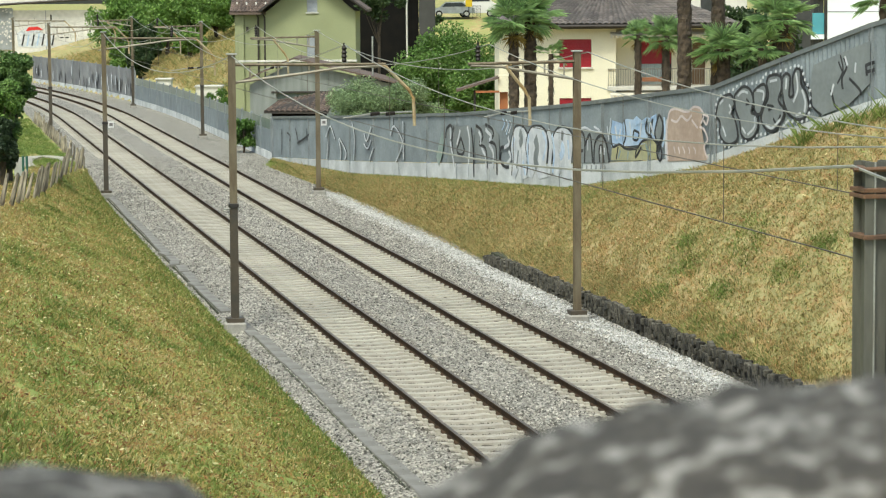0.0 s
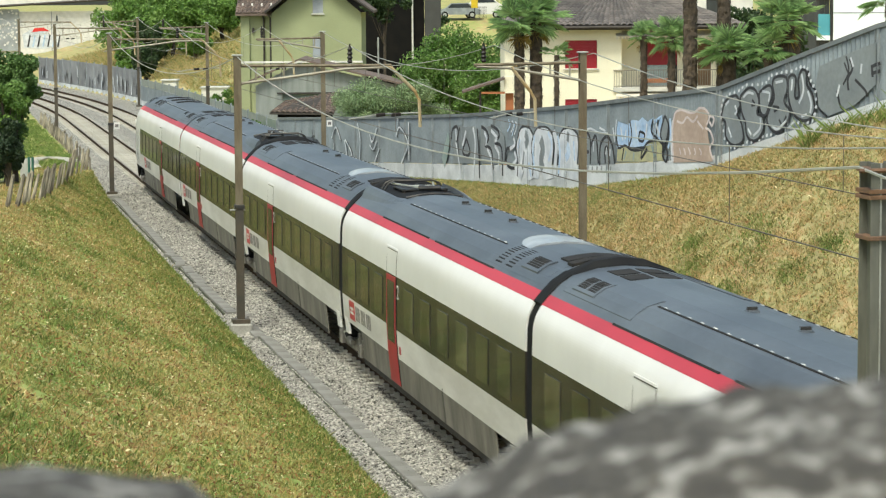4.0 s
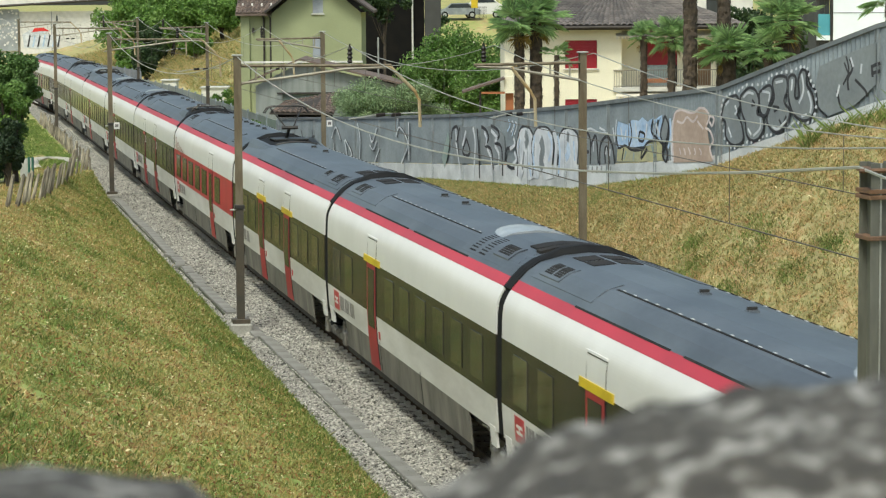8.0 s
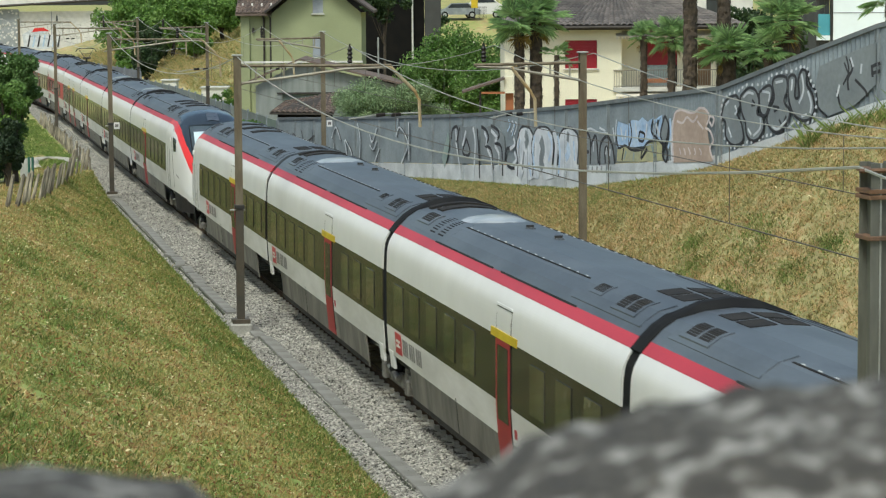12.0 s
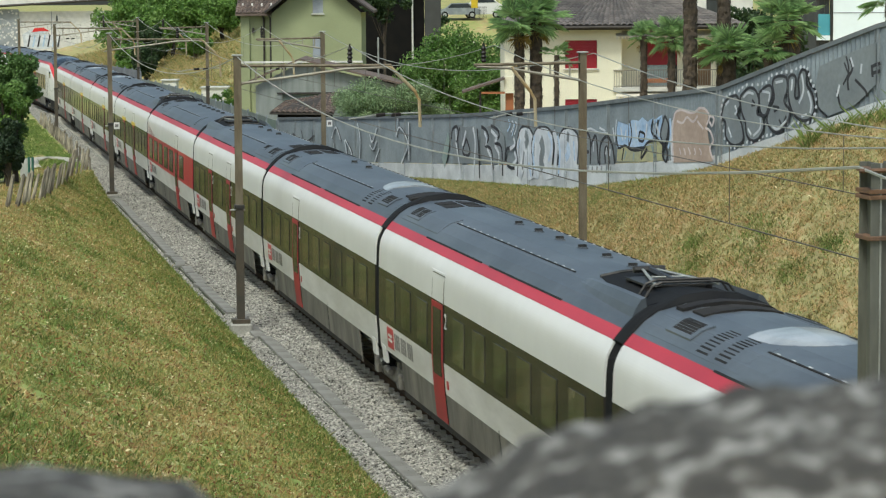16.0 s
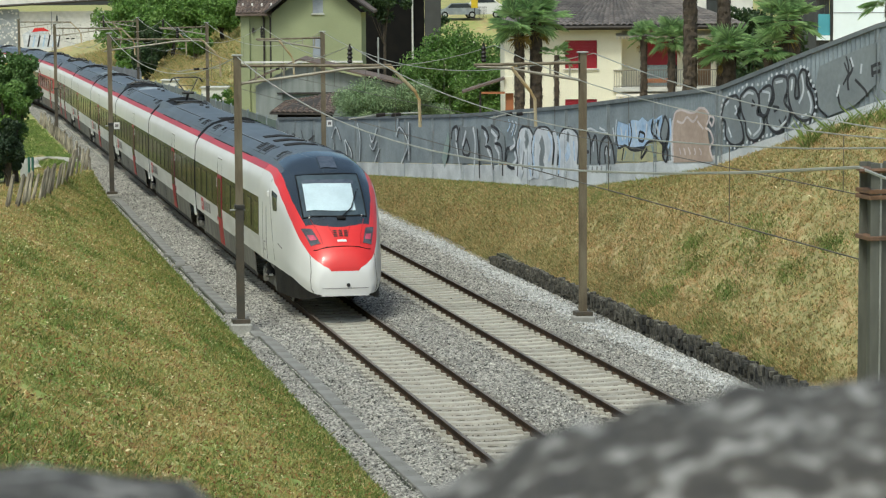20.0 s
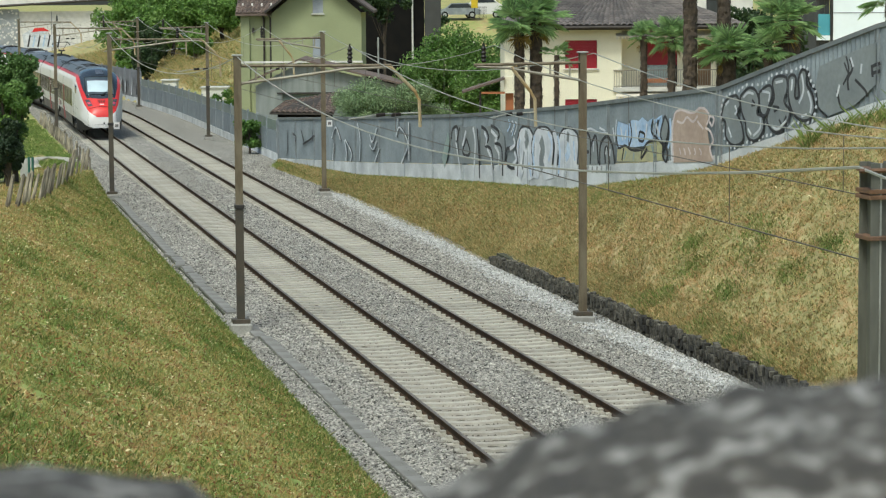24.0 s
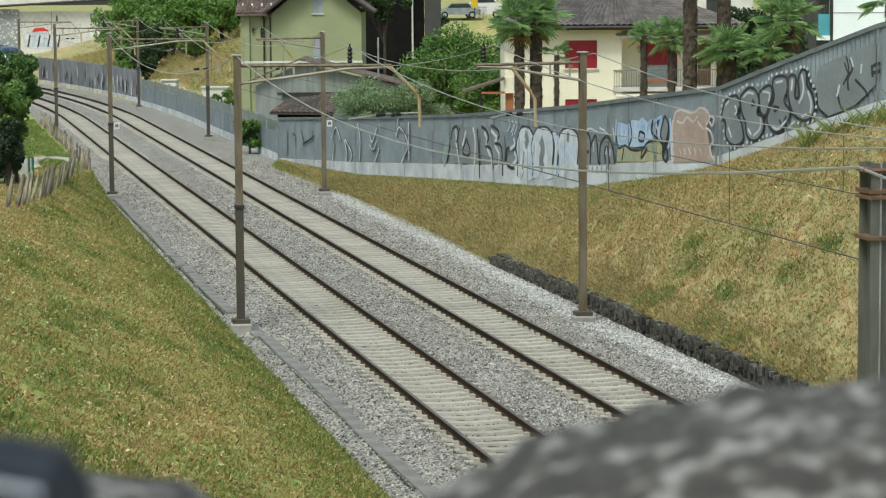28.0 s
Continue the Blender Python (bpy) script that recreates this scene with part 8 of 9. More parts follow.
def far_buildings():
    v = thing("white_viaduct", "long pale road viaduct wall with a flat beam on top", "viaduct", facing(330))
    part("wall", Geo().box(-90, -30, 0, 0.6, -1, 6.6), M_FARWHITE, v, "pale concrete wall")
    part("beam", Geo().rings([[(-90, -1.2, 5.55), (-90, 0.8, 5.55), (-90, 0.8, 12), (-90, -1.2, 12)], [(-30, -1.2, 8.9), (-30, 0.8, 8.9), (-30, 0.8, 12), (-30, -1.2, 12)]]), M_FARWHITE, v, "sloping parapet beam")
    part("beam_edge", Geo().tube([(-90, -1.25, 5.5), (-30, -1.25, 8.85)], 0.16, 5), M_EAVE, v, "dark drip edge")
    for x in (-51.0, -45.2):
        part("joint", Geo().box(x, x + 0.12, -0.03, -0.005, -1, 6.6), M_SPOTGREY, v)
    sp = part("spotted_panel", Geo().box(-62, -55.2, -0.35, -0.1, 1.5, 6.9), M_SPOTGREY, v, "grey panel with white spots")
    rng = random.Random(14)
    for i in range(95):
        x, z, r = rng.uniform(-59, -55.4), rng.uniform(1.8, 6.7), rng.uniform(0.08, 0.17)
        part("white_spot", Geo().rings([[(x + r * math.cos(a), y, z + r * math.sin(a)) for a in (k * math.pi / 3 for k in range(6))] for y in (-0.37, -0.352)]), M_FARWHITE, sp)
    g = [(-54.6, 1.9), (-54.8, 3.6), (-53.6, 4.3), (-52.0, 4.1), (-51.2, 3.5), (-50.2, 3.7), (-49.9, 2.2), (-52.0, 1.7)]
    blob = lambda pts, y: Geo().rings([[(x, yy, z) for x, z in pts] for yy in (y, y + 0.02)])
    part("spray_piece", blob(g, -0.05), M_CHALK, v, "white and blue spray piece")
    part("spray_piece", blob([(-53.6, 3.9), (-53.2, 4.4), (-52.0, 4.5), (-51.2, 4.0), (-52.2, 4.05)], -0.07), M_NOSERED, v, "small red spray arch")
    for i in range(7):
        x = -54.2 + 0.65 * i
        part("spray_line", blob([(x, 2.0), (x + 0.35, 3.6), (x + 0.5, 3.5), (x + 0.22, 2.0)], -0.09), M_BLUE if i % 2 else M_INK, v)
    w = thing("white_building", "white panelled building with a turquoise glazed corner", "building", facing(150))
    part("wall", wall_geo(23.25, 36, 0, 14, 0, 0.3), M_PALEBLUE, w, "white panelled facade")
    part("panel_joint", Geo().box(23.25, 36, -0.02, -0.003, 7.05, 7.1), M_SPOTGREY, w)
    part("corner_strip", Geo().box(23.1, 23.25, -0.05, 0.3, 0, 14), M_DARKMETAL, w)
    part("wall", Geo().box(22.3, 23.1, 0.5, 8, 0, 14), M_PILLAR, w)
    for z in (0.6, 3.2, 5.75, 8.3):
        p = part("turquoise_panel", Geo().cbox(22.42, 23.1, 0.2, 0.5, z, z + 1.25, 0.01), M_TURQ, w, "turquoise parapet panel")
        part("pane", Geo().box(22.5, 22.78, 0.36, 0.4, z + 1.28, z + 2.4), M_HOUSEGLASS, p)
        part("pane", Geo().box(22.82, 23.08, 0.36, 0.4, z + 1.28, z + 2.4), M_HOUSEGLASS, p)
        part("floor_slab", Geo().box(22.35, 23.1, 0.1, 0.5, z - 0.3, z - 0.02), M_PALEBLUE, w)
    b = thing("grey_house", "far grey-white house behind the palms", "house", facing(172))
    part("wall", wall_geo(17.0, 21.2, 0, 9.5, 0, 0.3, ((18.0, 19.0, 6.6, 8.0),)), M_FARWHITE, b, "grey-white wall")
    add_window(b, 18.0, 19.0, 6.6, 8.0, 0)
    part("roof", roof_slab([(16.4, -0.6, 9.5), (21.8, -0.6, 9.5), (21.8, 6, 11), (16.4, 6, 11)]), M_BROWNTILE, b, "brown roof")
    part("balcony", Geo().cbox(17.0, 19.6, -1.1, 0, 6.1, 6.3, 0.02), M_SILL, b)


def parked_cars():
    for lat, depth, paint, lab, tall in ((1.55, 231, M_CARSILVER, "silver hatchback parked on the upper road", 0.0), (3.75, 233, M_WHITE, "white van parked on the upper road", 0.45)):
        q = spot(lat, depth, 6.2)
        c = thing("parked_car", lab, "car", Matrix.Translation(q) @ Matrix.Rotation(TURN, 4, "Z"), "parked cars")
        body = [(-1.95, 0.35), (-2.0, 0.75), (-1.2, 0.92 + tall), (-0.7, 1.38 + tall), (0.9, 1.42 + tall), (1.5, 0.98 + tall * 0.9), (2.0, 0.8 + tall * 0.6), (2.0, 0.35)]
        part("body", Geo().rings([[(x, y, z) for x, z in body] for y in (-0.82, 0.82)]), paint, c)
        part("side_window", Geo().rings([[(x, y, z) for x, z in ((-1.0, 0.95 + tall), (-0.62, 1.3 + tall), (0.85, 1.33 + tall), (1.3, 0.98 + tall))] for y in (-0.84, -0.825)]), M_HOUSEGLASS, c)
        for x in (-1.25, 1.25):
            w = part("wheel", Geo().tube([(x, -0.84, 0.32), (x, -0.62, 0.32)], 0.32, 12), M_RUBBER, c)
            part("rim", Geo().tube([(x, -0.855, 0.32), (x, -0.842, 0.32)], 0.19, 10), M_GALV, w)
    q = spot(3.0, 229, 6.15)
    s = thing("yellow_sign", "yellow sign on a thin post by the upper road", "sign", Matrix.Translation(q) @ Matrix.Rotation(TURN, 4, "Z"))
    part("post", Geo().tube([(0, 0, 0), (0, 0, 2.4)], 0.04, 6), M_DARKMETAL, s)
    part("board", Geo().cbox(-0.3, 0.3, -0.05, 0.0, 1.0, 2.3, 0.01), M_YELLOW, s)
    f = thing("road_fence", "thin dark railing by the upper road", "railing", Matrix.Translation(spot(3.3, 228.5, 6.1)) @ Matrix.Rotation(TURN, 4, "Z"))
    for i in range(7):
        part("bar", Geo().box(0.12 * i, 0.12 * i + 0.03, 0, 0.03, 0, 1.1), M_DARKMETAL, f)
    part("top_rail", Geo().box(0, 0.8, 0, 0.03, 1.1, 1.15), M_DARKMETAL, f)


M_CARSILVER = mat("silver_paint", (0.36, 0.39, 0.42), None, 2, 0.3, 0.4, bump=0, coat=0.5)
cream_house()
green_house()
sheds()
far_buildings()
parked_cars()


# ---- plants ----
def leaf_mat(name, a, b, pale=None):
    m = mat(name, a, b, 0.9, 0.55, bump=0.0, fine=7, island=0.75, third=pale)
    return thin(m, 0.34)


L_BRIGHT = leaf_mat("bright_leaves", (0.095, 0.195, 0.034), (0.155, 0.25, 0.058))
L_DARK = leaf_mat("dark_leaves", (0.028, 0.055, 0.018), (0.05, 0.085, 0.026))
L_OLIVE = leaf_mat("olive_leaves", (0.19, 0.28, 0.13), (0.28, 0.36, 0.195))
L_HEDGE = leaf_mat("hedge_leaves", (0.08, 0.155, 0.038), (0.13, 0.215, 0.06))
L_CONIFER = leaf_mat("conifer_needles", (0.026, 0.048, 0.02), (0.045, 0.072, 0.03))
L_HILL = leaf_mat("hill_leaves", (0.13, 0.24, 0.045), (0.18, 0.29, 0.065))
L_PALM = leaf_mat("palm_fronds", (0.22, 0.36, 0.14), (0.33, 0.47, 0.20))
L_DRY = leaf_mat("dry_fronds", (0.33, 0.24, 0.05), (0.24, 0.16, 0.05))
L_PALE = leaf_mat("pale_blossom", (0.60, 0.60, 0.42), (0.5, 0.52, 0.36))


def leaves(centres, spreads, counts, size, rng, droop=0.0):
    """Small folded leaves gathered in clumps."""
    V, F = [], []
    for (c, s, n) in zip(centres, spreads, counts):
        d = rng.normal(0, 1, (n, 3))
        d /= np.linalg.norm(d, axis=1)[:, None]
        P = np.array(c) + d * (rng.random(n)[:, None] ** 0.45) * np.array(s)
        ax = rng.normal(0, 1, (n, 3)) + d * 0.6
        ax[:, 2] -= droop
        ax /= np.linalg.norm(ax, axis=1)[:, None]
        sd = np.cross(ax, rng.normal(0, 1, (n, 3)))
        sd /= np.linalg.norm(sd, axis=1)[:, None] + 1e-9
        L = size * rng.uniform(0.6, 1.3, (n, 1))
        W = L * 0.33
        nrm = np.cross(ax, sd)
        q = np.stack([P - ax * L * 0.5, P + sd * W + nrm * W * 0.3, P + ax * L * 0.5, P - sd * W + nrm * W * 0.3], 1)
        k = len(V) * 1
        V.append(q.reshape(-1, 3))
    V = np.concatenate(V)
    i = 4 * np.arange(len(V) // 4)
    F = np.concatenate([np.stack([i, i + 1, i + 2], -1), np.stack([i, i + 2, i + 3], -1)])
    return V.tolist(), F.tolist()


def tree(name, label, base, height, radius, leaf, n, size, seed, trunk=0.16, low=0.25, clumps=26, category="tree", blossom=0, squash=1.0):
    rng = np.random.default_rng(seed)
    t = thing(name, label, category, Matrix.Translation(base))
    g = Geo()
    h0 = height * low
    top = height * 0.82
    g.tube([(0, 0, -0.3), (0.03, 0.02, h0), (rng.uniform(-0.2, 0.2), 0, 0.5 * (h0 + top)), (rng.uniform(-0.2, 0.2), 0, top)], [trunk * 1.25, trunk, trunk * 0.6, trunk * 0.15], 8)
    C, S, N = [], [], []
    mid = 0.5 * (h0 + height)
    for i in range(clumps):
        d = rng.normal(0, 1, 3)
        d /= np.linalg.norm(d)
        r = rng.uniform(0.35, 0.86)
        c = np.array([d[0] * radius * r, d[1] * radius * r * squash, mid + d[2] * 0.5 * (height - h0) * r * 0.95])
        k = rng.uniform(0.26, 0.46) * radius
        C.append(c), S.append((k, k, k * 0.8)), N.append(max(8, int(n / clumps * rng.uniform(0.7, 1.3))))
        if i < 9:
            g.tube([(0, 0, max(h0 * 0.8, c[2] * 0.45)), tuple(c * np.array([0.5, 0.5, 0.8])), tuple(c)], [trunk * 0.45, trunk * 0.28, trunk * 0.08], 5)
    part("trunk", g, M_BARK, t)
    V, F = leaves(C, S, N, size, rng)
    part("crown", soup("crown", V, F, leaf), None, t)
    if blossom:
        V, F = leaves(C, [tuple(1.08 * q for q in s) for s in S], [max(1, blossom // clumps)] * clumps, size * 0.8, rng)
        part("blossom", soup("blossom", V, F, L_PALE), None, t, "pale blossoms")
    return t


def fan(g, origin, way, up, size, rng, blades=27):
    """A fan frond: a stalk and a half-disc of narrow pointed blades."""
    side = way.cross(up).normalized()
    up2 = side.cross(way).normalized()
    o = origin + way * size * 0.55
    g.tube([origin, origin + way * size * 0.3 + up2 * 0.03, o], [0.022, 0.018, 0.014], 4)
    for i in range(blades):
        a = radians(-105 + 210 * i / (blades - 1))
        d = way * math.cos(a) + side * math.sin(a)
        L = size * (0.62 + 0.16 * math.cos(a)) * rng.uniform(0.85, 1.1)
        tip = o + d * L - Vector((0, 0, 0.16 * L * rng.uniform(0.2, 1.5)))
        w = d.cross(up2).normalized() * 0.015 * size
        m_ = o + d * L * 0.55
        g.add([o, m_ + w, tip, m_ - w + up2 * 0.02], [(0, 1, 2), (0, 2, 3)])


def palm(label, base, trunk_h, r, seed, fronds=24, size=0.95, dry=6, tilt=0.0):
    rng = random.Random(seed)
    t = thing("palm_tree", label, "palm tree", Matrix.Translation(base), "palms in the gardens")
    rings = []
    n = int(trunk_h / 0.16) + 2
    for i in range(n):
        z = trunk_h * i / (n - 1)
        rr = r * (1.12 - 0.15 * i / n) * (1.0 + (0.05 if i % 2 else -0.03))
        rings.append([(tilt * z + rr * (1 + rng.uniform(-0.14, 0.14)) * math.cos(a), rr * (1 + rng.uniform(-0.14, 0.14)) * math.sin(a), z + rng.uniform(-0.02, 0.02) - (0.4 if i == 0 else 0)) for a in (2 * math.pi * k / 11 for k in range(11))])
    part("trunk", Geo().rings(rings), M_FIBRE, t, "shaggy fibrous trunk")
    g = Geo()
    for i in range(int(trunk_h * 75)):
        a, z = rng.uniform(0, 6.28), rng.uniform(0.1, trunk_h)
        p = Vector((tilt * z + r * math.cos(a), r * math.sin(a), z))
        o = Vector((math.cos(a), math.sin(a), 0))
        w = Vector((-o.y, o.x, 0)) * 0.03
        g.add([p - w, p + w, p + o * rng.uniform(0.03, 0.12) - Vector((0, 0, rng.uniform(0.1, 0.3)))], [(0, 1, 2)])
    part("trunk_fibre", g, M_FIBRE, t, kind="stuff")
    top = Vector((tilt * trunk_h, 0, trunk_h))
    for i in range(fronds):
        a, e = rng.uniform(0, 6.28), radians(rng.uniform(-35, 75))
        way = Vector((math.cos(a) * math.cos(e), math.sin(a) * math.cos(e), math.sin(e)))
        g = Geo()
        fan(g, top + way * 0.1, way, Vector((0, 0, 1)), size * rng.uniform(0.8, 1.1), rng)
        part("frond", g, L_PALM, t)
    for i in range(dry):
        a = rng.uniform(0, 6.28)
        way = Vector((math.cos(a) * 0.5, math.sin(a) * 0.5, -0.85)).normalized()
        g = Geo()
        fan(g, top + way * 0.1 - Vector((0, 0, 0.15)), way, Vector((math.cos(a), math.sin(a), 0.3)), size * 0.7, rng, 9)
        part("dry_frond", g, L_DRY, t, "yellowed hanging frond")
    return t


def plants():
    q = spot
    tree("magnolia_tree", "broad bright green tree with scattered pale blossoms", q(0.6, 146), 6.4, 3.0, L_BRIGHT, 42000, 0.17, 1, blossom=300, clumps=60, low=0.06)
    tree("magnolia_tree", "bright green leafy tree beside the house", q(2.6, 138), 5.4, 2.1, L_BRIGHT, 15000, 0.17, 2, blossom=120, clumps=30, low=0.08)
    tree("olive_tree", "grey-green olive bush behind the barrier", q(-3.75, 125), 4.5, 1.9, L_OLIVE, 30000, 0.10, 3, 0.1, 0.1, 46)
    tree("olive_tree", "rounded grey-green olive bush", q(-1.75, 125), 4.5, 1.7, L_OLIVE, 26000, 0.10, 4, 0.1, 0.1, 44)
    tree("garden_shrub", "light green garden shrub at the barrier's back", q(-0.3, 128), 3.0, 1.1, L_OLIVE, 8000, 0.11, 5, 0.06, 0.1, 16, "shrub")
    tree("garden_shrub", "small green shrub beside the shed", q(-10.6, 138), 2.3, 0.9, L_BRIGHT, 2500, 0.18, 6, 0.06, 0.1, 14, "shrub")
    tree("garden_shrub", "low green shrub by the lineside fence", q(-14.8, 168), 2.4, 1.1, L_BRIGHT, 1800, 0.2, 7, 0.06, 0.1, 12, "shrub")
    for i, (la, de, h, r, lf) in enumerate(((-30.5, 258, 8.6, 3.0, L_HILL), (-31.5, 268, 9.5, 3.0, L_HILL), (-28.5, 246, 4.6, 2.0, L_DARK), (-30.0, 250, 6.5, 2.6, L_HILL), (-31.5, 252, 8.5, 3.4, L_HILL), (-29.2, 254, 7.5, 3.0, L_HILL), (-27.4, 238, 4.4, 1.5, L_DARK), (-26.0, 244, 6.2, 2.4, L_HILL), (-24.0, 246, 5.6, 2.4, L_HILL), (-21.6, 248, 5.2, 2.2, L_HILL), (-19.0, 250, 5.0, 2.2, L_DARK), (-29.0, 236, 3.4, 1.6, L_HILL), (-23.0, 236, 3.0, 1.6, L_HILL), (-26.8, 228, 3.4, 1.4, L_DARK))):
        tree("hillside_tree", "bushy green tree on the dry hillside", q(la, de), h, r, lf, 7500, 0.32, 20 + i, 0.2, 0.06, 34)
    for i, (la, de, h, r) in enumerate(((-25.5, 268, 9.5, 4.2), (-22.0, 270, 9, 4.0), (-28.5, 275, 11, 4.0), (-18.5, 262, 8.5, 3.4), (-24.0, 262, 5.0, 3.0))):
        tree("dark_conifer", "dark conifer on the hilltop", q(la, de), h, r, L_CONIFER, 9000, 0.4, 40 + i, 0.2, 0.02, 44)
    tree("pine_tree", "dark pine standing behind the green house", q(-3.9, 172), 9.0, 1.8, L_DARK, 2600, 0.26, 50, 0.09, 0.62, 16)
    tree("roadside_bush", "green bush on the bank below the upper road", q(-0.6, 222), 2.2, 1.2, L_DARK, 1500, 0.3, 52, 0.08, 0.1, 12, "shrub")
    tree("roadside_tree", "dark green tree behind the cream house", q(5.4, 150), 8.6, 2.2, L_DARK, 4500, 0.3, 53, 0.18, 0.3, 20)
    tree("roadside_tree", "dark green tree behind the palms", q(16.6, 140), 8.2, 2.6, L_DARK, 6000, 0.28, 54, 0.2, 0.1, 28)
    tree("garden_shrub", "dark green shrub under the palms", q(12.4, 96), 3.2, 1.1, L_DARK, 2600, 0.18, 55, 0.06, 0.1, 14, "shrub")
    tree("garden_shrub", "yellowish green shrub behind the barrier", q(12.0, 92), 2.6, 0.9, L_BRIGHT, 2200, 0.2, 56, 0.06, 0.1, 14, "shrub")
    tree("garden_tree", "leafy green tree behind the sloping barrier", q(14.2, 100), 6.2, 1.6, L_DARK, 5200, 0.2, 57, 0.12, 0.15, 22)
    # palms: lat, depth, trunk top z, radius
    for i, (la, de, z1, r, fr, sz, dry) in enumerate(((3.45, 112, 6.95, 0.22, 34, 1.15, 8), (4.2, 112.5, 7.2, 0.26, 36, 1.2, 9), (5.1, 112, 5.55, 0.1, 12, 0.6, 0),
                                                      (8.65, 108, 6.45, 0.14, 26, 0.60, 1), (9.75, 107, 6.40, 0.16, 40, 0.82, 2), (9.95, 101, 9.4, 0.27, 20, 1.0, 0),
                                                      (11.35, 101.5, 9.6, 0.26, 18, 1.0, 0), (11.4, 100, 6.0, 0.27, 42, 1.0, 3), (12.95, 95, 7.2, 0.32, 40, 1.05, 4),
                                                      (13.6, 97, 8.5, 0.2, 22, 0.95, 0), (12.3, 95, 6.2, 0.16, 22, 0.85, 0), (17.6, 99, 8.0, 0.2, 18, 1.0, 0))):
        b = q(la, de)
        palm("fan palm with a shaggy brown trunk", b, z1 - b.z, r, 60 + i, fr, sz, dry)
    # trees at the left edge, over the stakes
    tree("hedge_tree", "dense green tree beside the footpath", q(-17.1, 95), 5.6, 1.6, L_HEDGE, 30000, 0.15, 70, 0.3, 0.03, 60)
    tree("hedge_tree", "bright green young tree beside the footpath", q(-16.6, 92.5), 4.3, 0.75, L_BRIGHT, 7000, 0.13, 71, 0.1, 0.45, 22)
    tree("hedge_tree", "dark shrub at the foot of the trees", q(-16.2, 93), 2.5, 0.75, L_CONIFER, 7000, 0.14, 72, 0.1, 0.02, 20, "shrub")
    tree("hedge_tree", "dense dark bush under the footpath trees", q(-16.85, 92), 3.3, 1.25, L_CONIFER, 14000, 0.13, 74, 0.1, 0.02, 34, "shrub")
    tree("hedge_tree", "bright leafy bough beside the footpath", q(-15.85, 91.5), 4.1, 0.8, L_BRIGHT, 9000, 0.13, 75, 0.08, 0.5, 22)
    tree("hedge_tree", "dense green crown over the footpath", q(-16.0, 94), 5.2, 1.0, L_HEDGE, 16000, 0.14, 76, 0.1, 0.4, 34)
    tree("hedge_tree", "near black cypress hedge beside the gate", q(-15.25, 88), 2.7, 0.62, L_CONIFER, 15000, 0.11, 77, 0.1, 0.0, 30, "shrub")
    tree("hedge_tree", "green shrub leaning over the stakes", q(-19.9, 112), 3.6, 1.3, L_DARK, 8000, 0.17, 73, 0.1, 0.05, 26, "shrub")


plants()


# ---- left bank: stakes and footpath ----
def stake_fence():
    rng = random.Random(31)
    f = thing("stake_fence", "row of weathered grey wooden stakes, some leaning", "fence")
    meshes = []
    for k in range(5):
        g = Geo()
        w = 0.07 + 0.012 * k
        rings = []
        for z, s in ((-0.35, 1.0), (0.3, 1.02), (0.7, 0.9), (0.98 + 0.03 * k, 0.8), (1.03 + 0.03 * k, 0.45)):
            rings.append([(w * s * math.cos(a) * (1 + 0.1 * rng.uniform(-1, 1)), 0.7 * w * s * math.sin(a), z + 0.03 * math.cos(a)) for a in (2 * math.pi * i / 7 for i in range(7))])
        meshes.append(g.rings(rings).mesh("stake", M_WOOD))
    pts = []
    for i in range(17):
        y = 71.0 + 36.5 * i / 16
        pts.append((float(np.interp(y, [71, 83, 99, 108], [-8.2, -6.8, -5.05, -3.75])) + rng.uniform(-0.05, 0.05), y + rng.uniform(-0.3, 0.3)))
    for i in range(44):
        pts.append((-3.48 + rng.uniform(-0.05, 0.05), 108.6 + 1.05 * i + rng.uniform(-0.2, 0.2)))
    for x, y in pts:
        z = float(ground_z(x, y))
        m = Matrix.Translation((x, y, z)) @ Matrix.Rotation(radians(rng.uniform(8, 15) if y < 108 else rng.uniform(-4, 9)), 4, "Y") @ Matrix.Rotation(rng.uniform(0, 6.28), 4, "Z") @ Matrix.Scale(rng.uniform(0.8, 1.05) * (1.0 if y < 108 else 0.72), 4)
        part("stake", meshes[rng.randrange(5)], None, f, m=m)


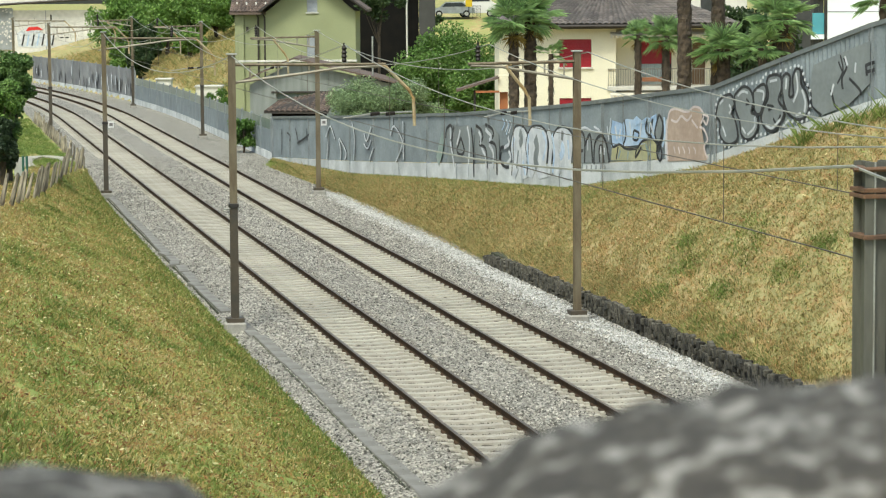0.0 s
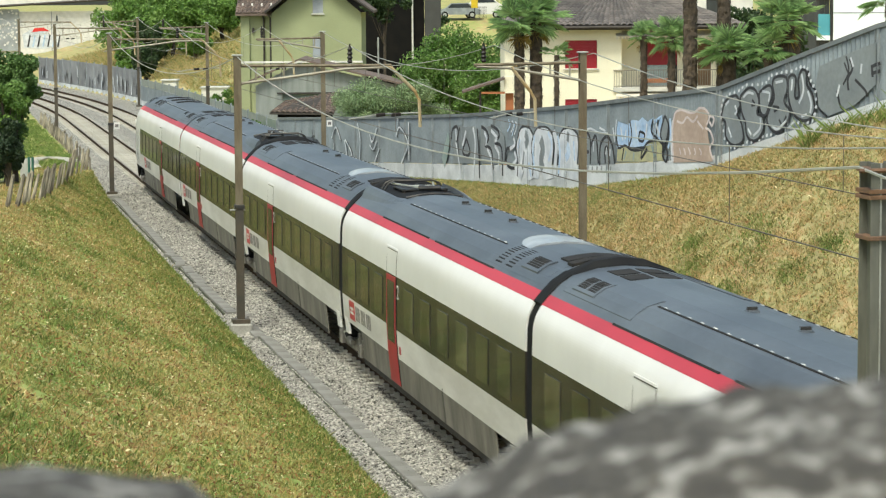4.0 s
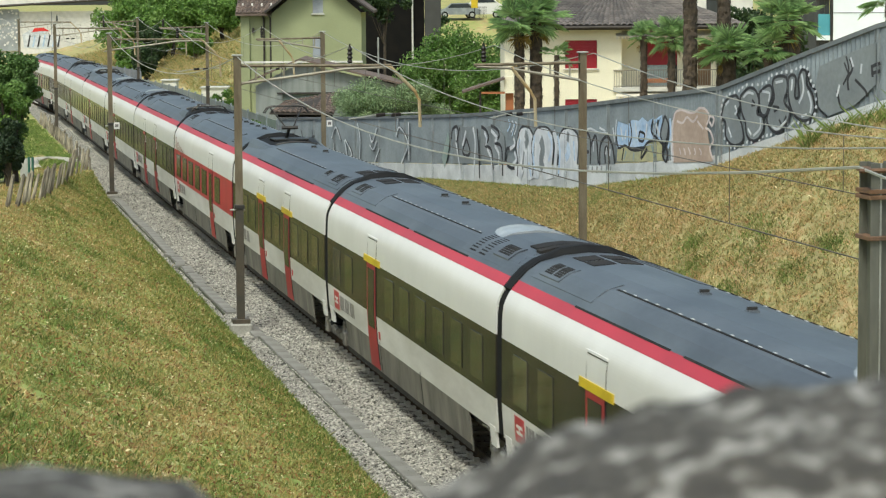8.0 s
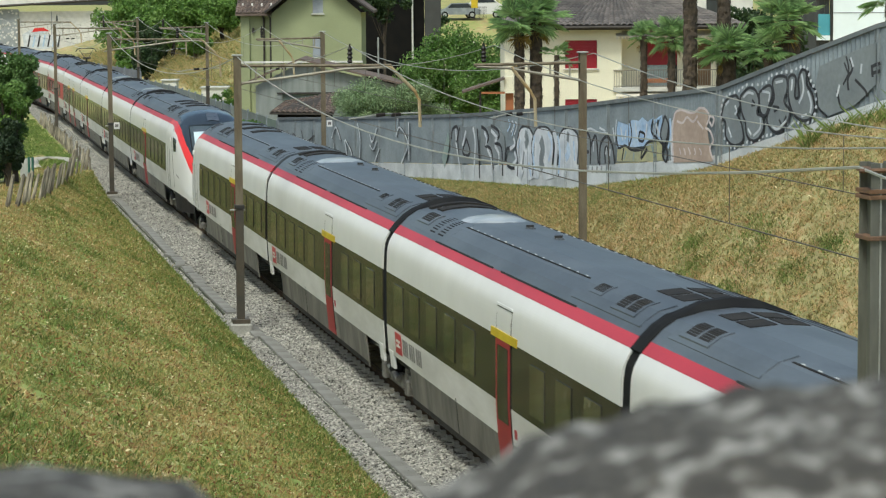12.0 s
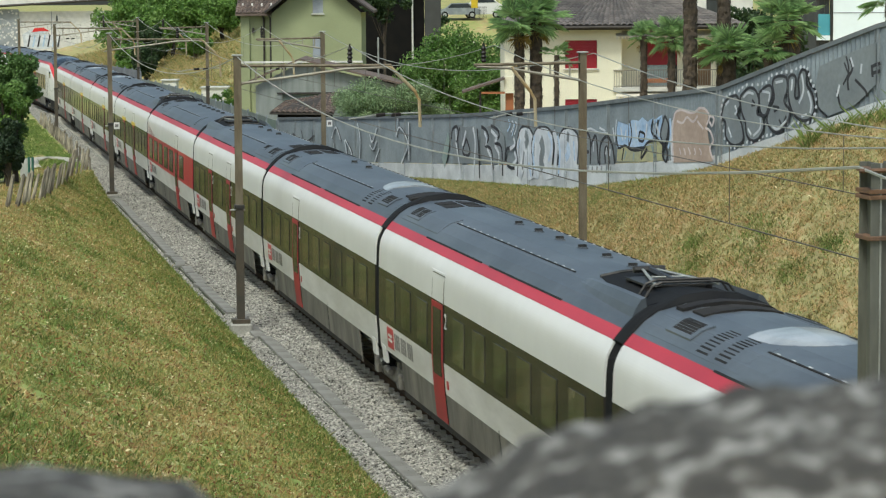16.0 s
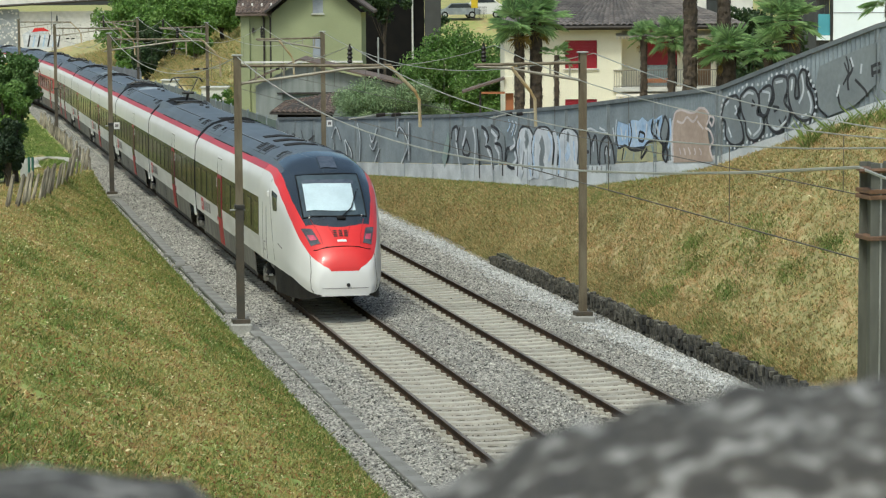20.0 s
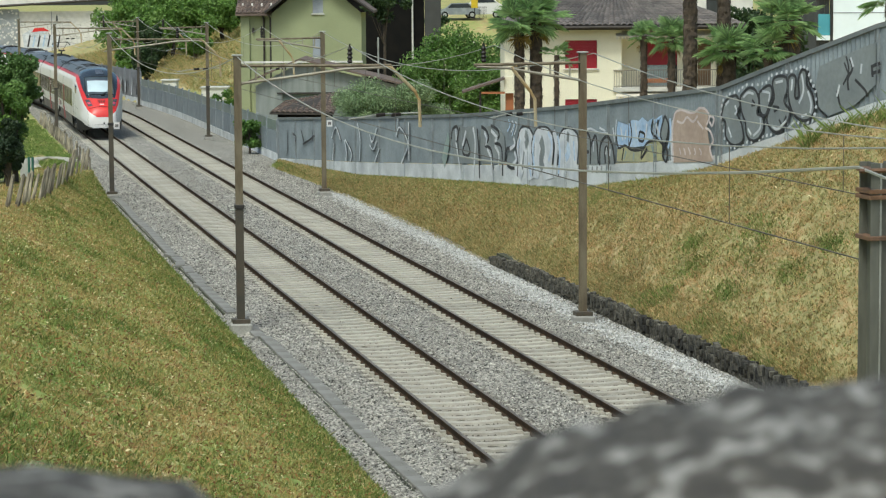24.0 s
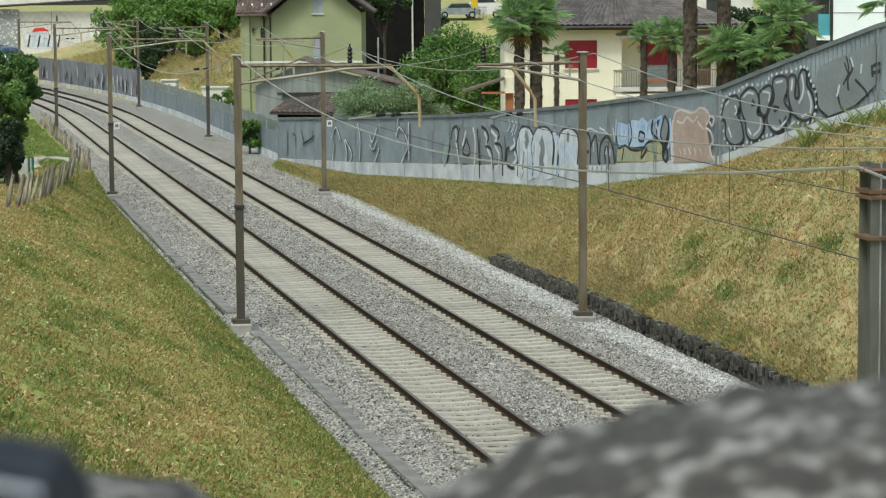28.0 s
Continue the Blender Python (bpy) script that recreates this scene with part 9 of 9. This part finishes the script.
def footpath():
    pts = []
    for i in range(26):
        a = math.pi * (1.2 * i / 25 - 0.1)
        pts.append((-PATH[0] + PATH[2] * math.cos(a), PATH[1] + PATH[3] * math.sin(a)))
    g = Geo()
    L = []
    for i, (x, y) in enumerate(pts):
        x2, y2 = pts[min(i + 1, len(pts) - 1)]
        x1, y1 = pts[max(i - 1, 0)]
        d = Vector((x2 - x1, y2 - y1)).normalized()
        w = 0.34
        row = []
        for s in (-1, 1):
            px, py = x - d.y * w * s, y + d.x * w * s
            row.append((px, py))
        L.append([(row[0][0], row[0][1], float(ground_z(*row[0])) + 0.07), (row[1][0], row[1][1], float(ground_z(*row[1])) + 0.07), (row[1][0], row[1][1], float(ground_z(*row[1])) - 0.15), (row[0][0], row[0][1], float(ground_z(*row[0])) - 0.15)])
    single("footpath", g.rings(L), M_GRAVEL, "narrow pale gravel footpath looping on the grass", "path", kind="structure")
    q = spot(-16.35, 99)
    p = thing("green_post", "pair of green metal gate posts with a pale panel", "post", Matrix.Translation(q) @ Matrix.Rotation(TURN, 4, "Z"))
    for x in (0.05, 0.2):
        part("post", Geo().tube([(x, 0, -0.2), (x, 0, 0.85)], 0.05, 7), M_GREENPOST, p)
    part("panel", Geo().box(-0.3, 0.0, -0.02, 0.02, 0.0, 0.8), M_SILL, p, "pale panel")
    q = spot(-16.55, 86)
    b = thing("marker_post", "red and white striped marker post", "marker post", Matrix.Translation(q))
    for i in range(4):
        part("band", Geo().tube([(0, 0, -0.2 + 0.25 * i), (0, 0, 0.05 + 0.25 * i)], 0.06, 8), M_NOSERED if i % 2 else M_FARWHITE, b)


M_GREENPOST = mat("green_post_paint", (0.05, 0.16, 0.12), None, 2, 0.5)
stake_fence()
footpath()


# ---- the bridge under the camera: deck, parapet and coping stones ----
def boulder(name, centre, size, seed, material, n=4, rough=0.12):
    bm = bmesh.new()
    bmesh.ops.create_icosphere(bm, subdivisions=n, radius=1.0)
    for v in bm.verts:
        p = v.co.normalized()
        k = max(abs(p.x), abs(p.y), abs(p.z)) ** 0.55
        q = p / k
        s = 1 + rough * noise.fractal(p * 1.6 + Vector((seed, 0, 0)), 1.0, 2.0, 4)
        v.co = Vector((q.x * size[0] * s, q.y * size[1] * s, q.z * size[2] * s))
    me = bpy.data.meshes.new(name)
    bm.to_mesh(me)
    bm.free()
    me.materials.append(material)
    me.polygons.foreach_set("use_smooth", [True] * len(me.polygons))
    return me


def bridge():
    b = thing("road_bridge", "stone-parapeted road bridge over the railway", "bridge")
    part("deck", Geo().cbox(-40, 40, -9, 1.15, 6.0, 6.7, 0.05), M_CONC, b, "concrete deck")
    part("roadway", Geo().box(-40, 40, -8.4, -0.1, 6.704, 6.76), M_ROADTOP, b, "grey asphalt")
    part("abutment", Geo().box(-40, -12.5, -9, 0.3, -0.4, 6.0), M_CONC, b)
    part("abutment", Geo().box(10.5, 40, -9, 0.3, -0.4, 6.0), M_CONC, b)
    part("parapet", Geo().box(-40, 40, 0.5, 1.12, 6.7, 7.80), M_CONC, b, "rough stone parapet")
    part("parapet", Geo().box(-40, 40, -9.0, -8.5, 6.7, 7.8), M_CONC, b)
    return b


M_ROADTOP = mat("asphalt", (0.055, 0.054, 0.052), (0.04, 0.04, 0.04), 2, 0.9, fine=40)
BRIDGE = bridge()


def coping():
    # the stones in front of the eye
    f, r = FWD, RIGHTWARD
    def at(lat, depth, z):
        p = Vector((EYE.x, EYE.y, 0)) + f * depth + r * lat
        return Matrix.Translation((p.x, p.y, z)) @ Matrix.Rotation(TURN, 4, "Z")
    rows = []
    for i in range(97):
        lat = -0.075 + 0.5 * i / 96
        crest = 8.0352 - 0.053 * math.exp(-(lat + 0.014) / 0.06) + 0.0035 * noise.fractal(Vector((lat * 40, 2.0, 0)), 1.0, 2.0, 4)
        row = [(lat, -0.14, 7.78), (lat, -0.13, crest - 0.05)]
        for dd, dz in ((-0.11, -0.020), (-0.08, -0.010), (-0.05, -0.006), (-0.025, -0.003), (0.0, 0.0), (0.02, -0.006), (0.05, -0.020), (0.08, -0.042), (0.11, -0.08)):
            row.append((lat, dd, crest + dz + 0.0032 * noise.fractal(Vector((lat * 60, dd * 60, 5.0)), 1.0, 2.0, 4)))
        rows.append(row + [(lat, 0.12, 7.78)])
    part("coping_stone", Geo().rings(rows).mesh("coping_stone", M_PARAPET, True), None, BRIDGE, "rough grey weathered coping stone", m=at(0.0, 0.92, 0.0))
    part("coping_stone", boulder("coping_stone", None, (0.115, 0.12, 0.07), 7.7, M_PARAPET, rough=0.07), None, BRIDGE, "rough grey coping stone", m=at(-0.19, 0.90, 7.926))
    rng = random.Random(2)
    x = -0.45
    for i in range(22):
        part("coping_stone", boulder("coping_stone", None, (0.15, 0.14, 0.07), 20 + i, M_PARAPET, 3), None, BRIDGE, "", m=Matrix.Translation((-10.78 - 0.31 * i, 0.82, 7.86)))
        part("coping_stone", boulder("coping_stone", None, (0.15, 0.14, 0.08), 50 + i, M_PARAPET, 3), None, BRIDGE, "", m=Matrix.Translation((-9.72 + 0.31 * i, 0.80, 7.87)))


coping()
M_STRAP = mat("dark_webbing", (0.008, 0.009, 0.011), (0.018, 0.021, 0.026), 30, 0.7, fine=120)


def strap():
    g = Geo()
    prof = [(-0.045, -0.05), (-0.042, -0.012), (-0.03, 0.004), (-0.012, 0.009), (0.004, 0.006), (0.009, -0.004), (0.011, -0.05)]
    g.rings([[(x, y, z) for x, z in prof] for y in (-0.02, 0.02)])
    e = thing("camera_strap", "dark blue-grey webbing strap over the parapet", "strap")
    p = Vector((EYE.x, EYE.y, 0)) + FWD * 0.55 + RIGHTWARD * (-0.090)
    part("webbing", g, M_STRAP, e, m=Matrix.Translation((p.x, p.y, 8.066)) @ Matrix.Rotation(TURN, 4, "Z"))
    part("stitching", Geo().tube([(-0.041, -0.021, -0.012), (-0.03, -0.021, 0.001), (-0.012, -0.021, 0.006), (0.004, -0.021, 0.003)], 0.0012, 5), M_GREYSHUTTER, e, "grey stitched edge", m=Matrix.Translation((p.x, p.y, 8.066)) @ Matrix.Rotation(TURN, 4, "Z"))
    return e


STRAP = strap()

motions()
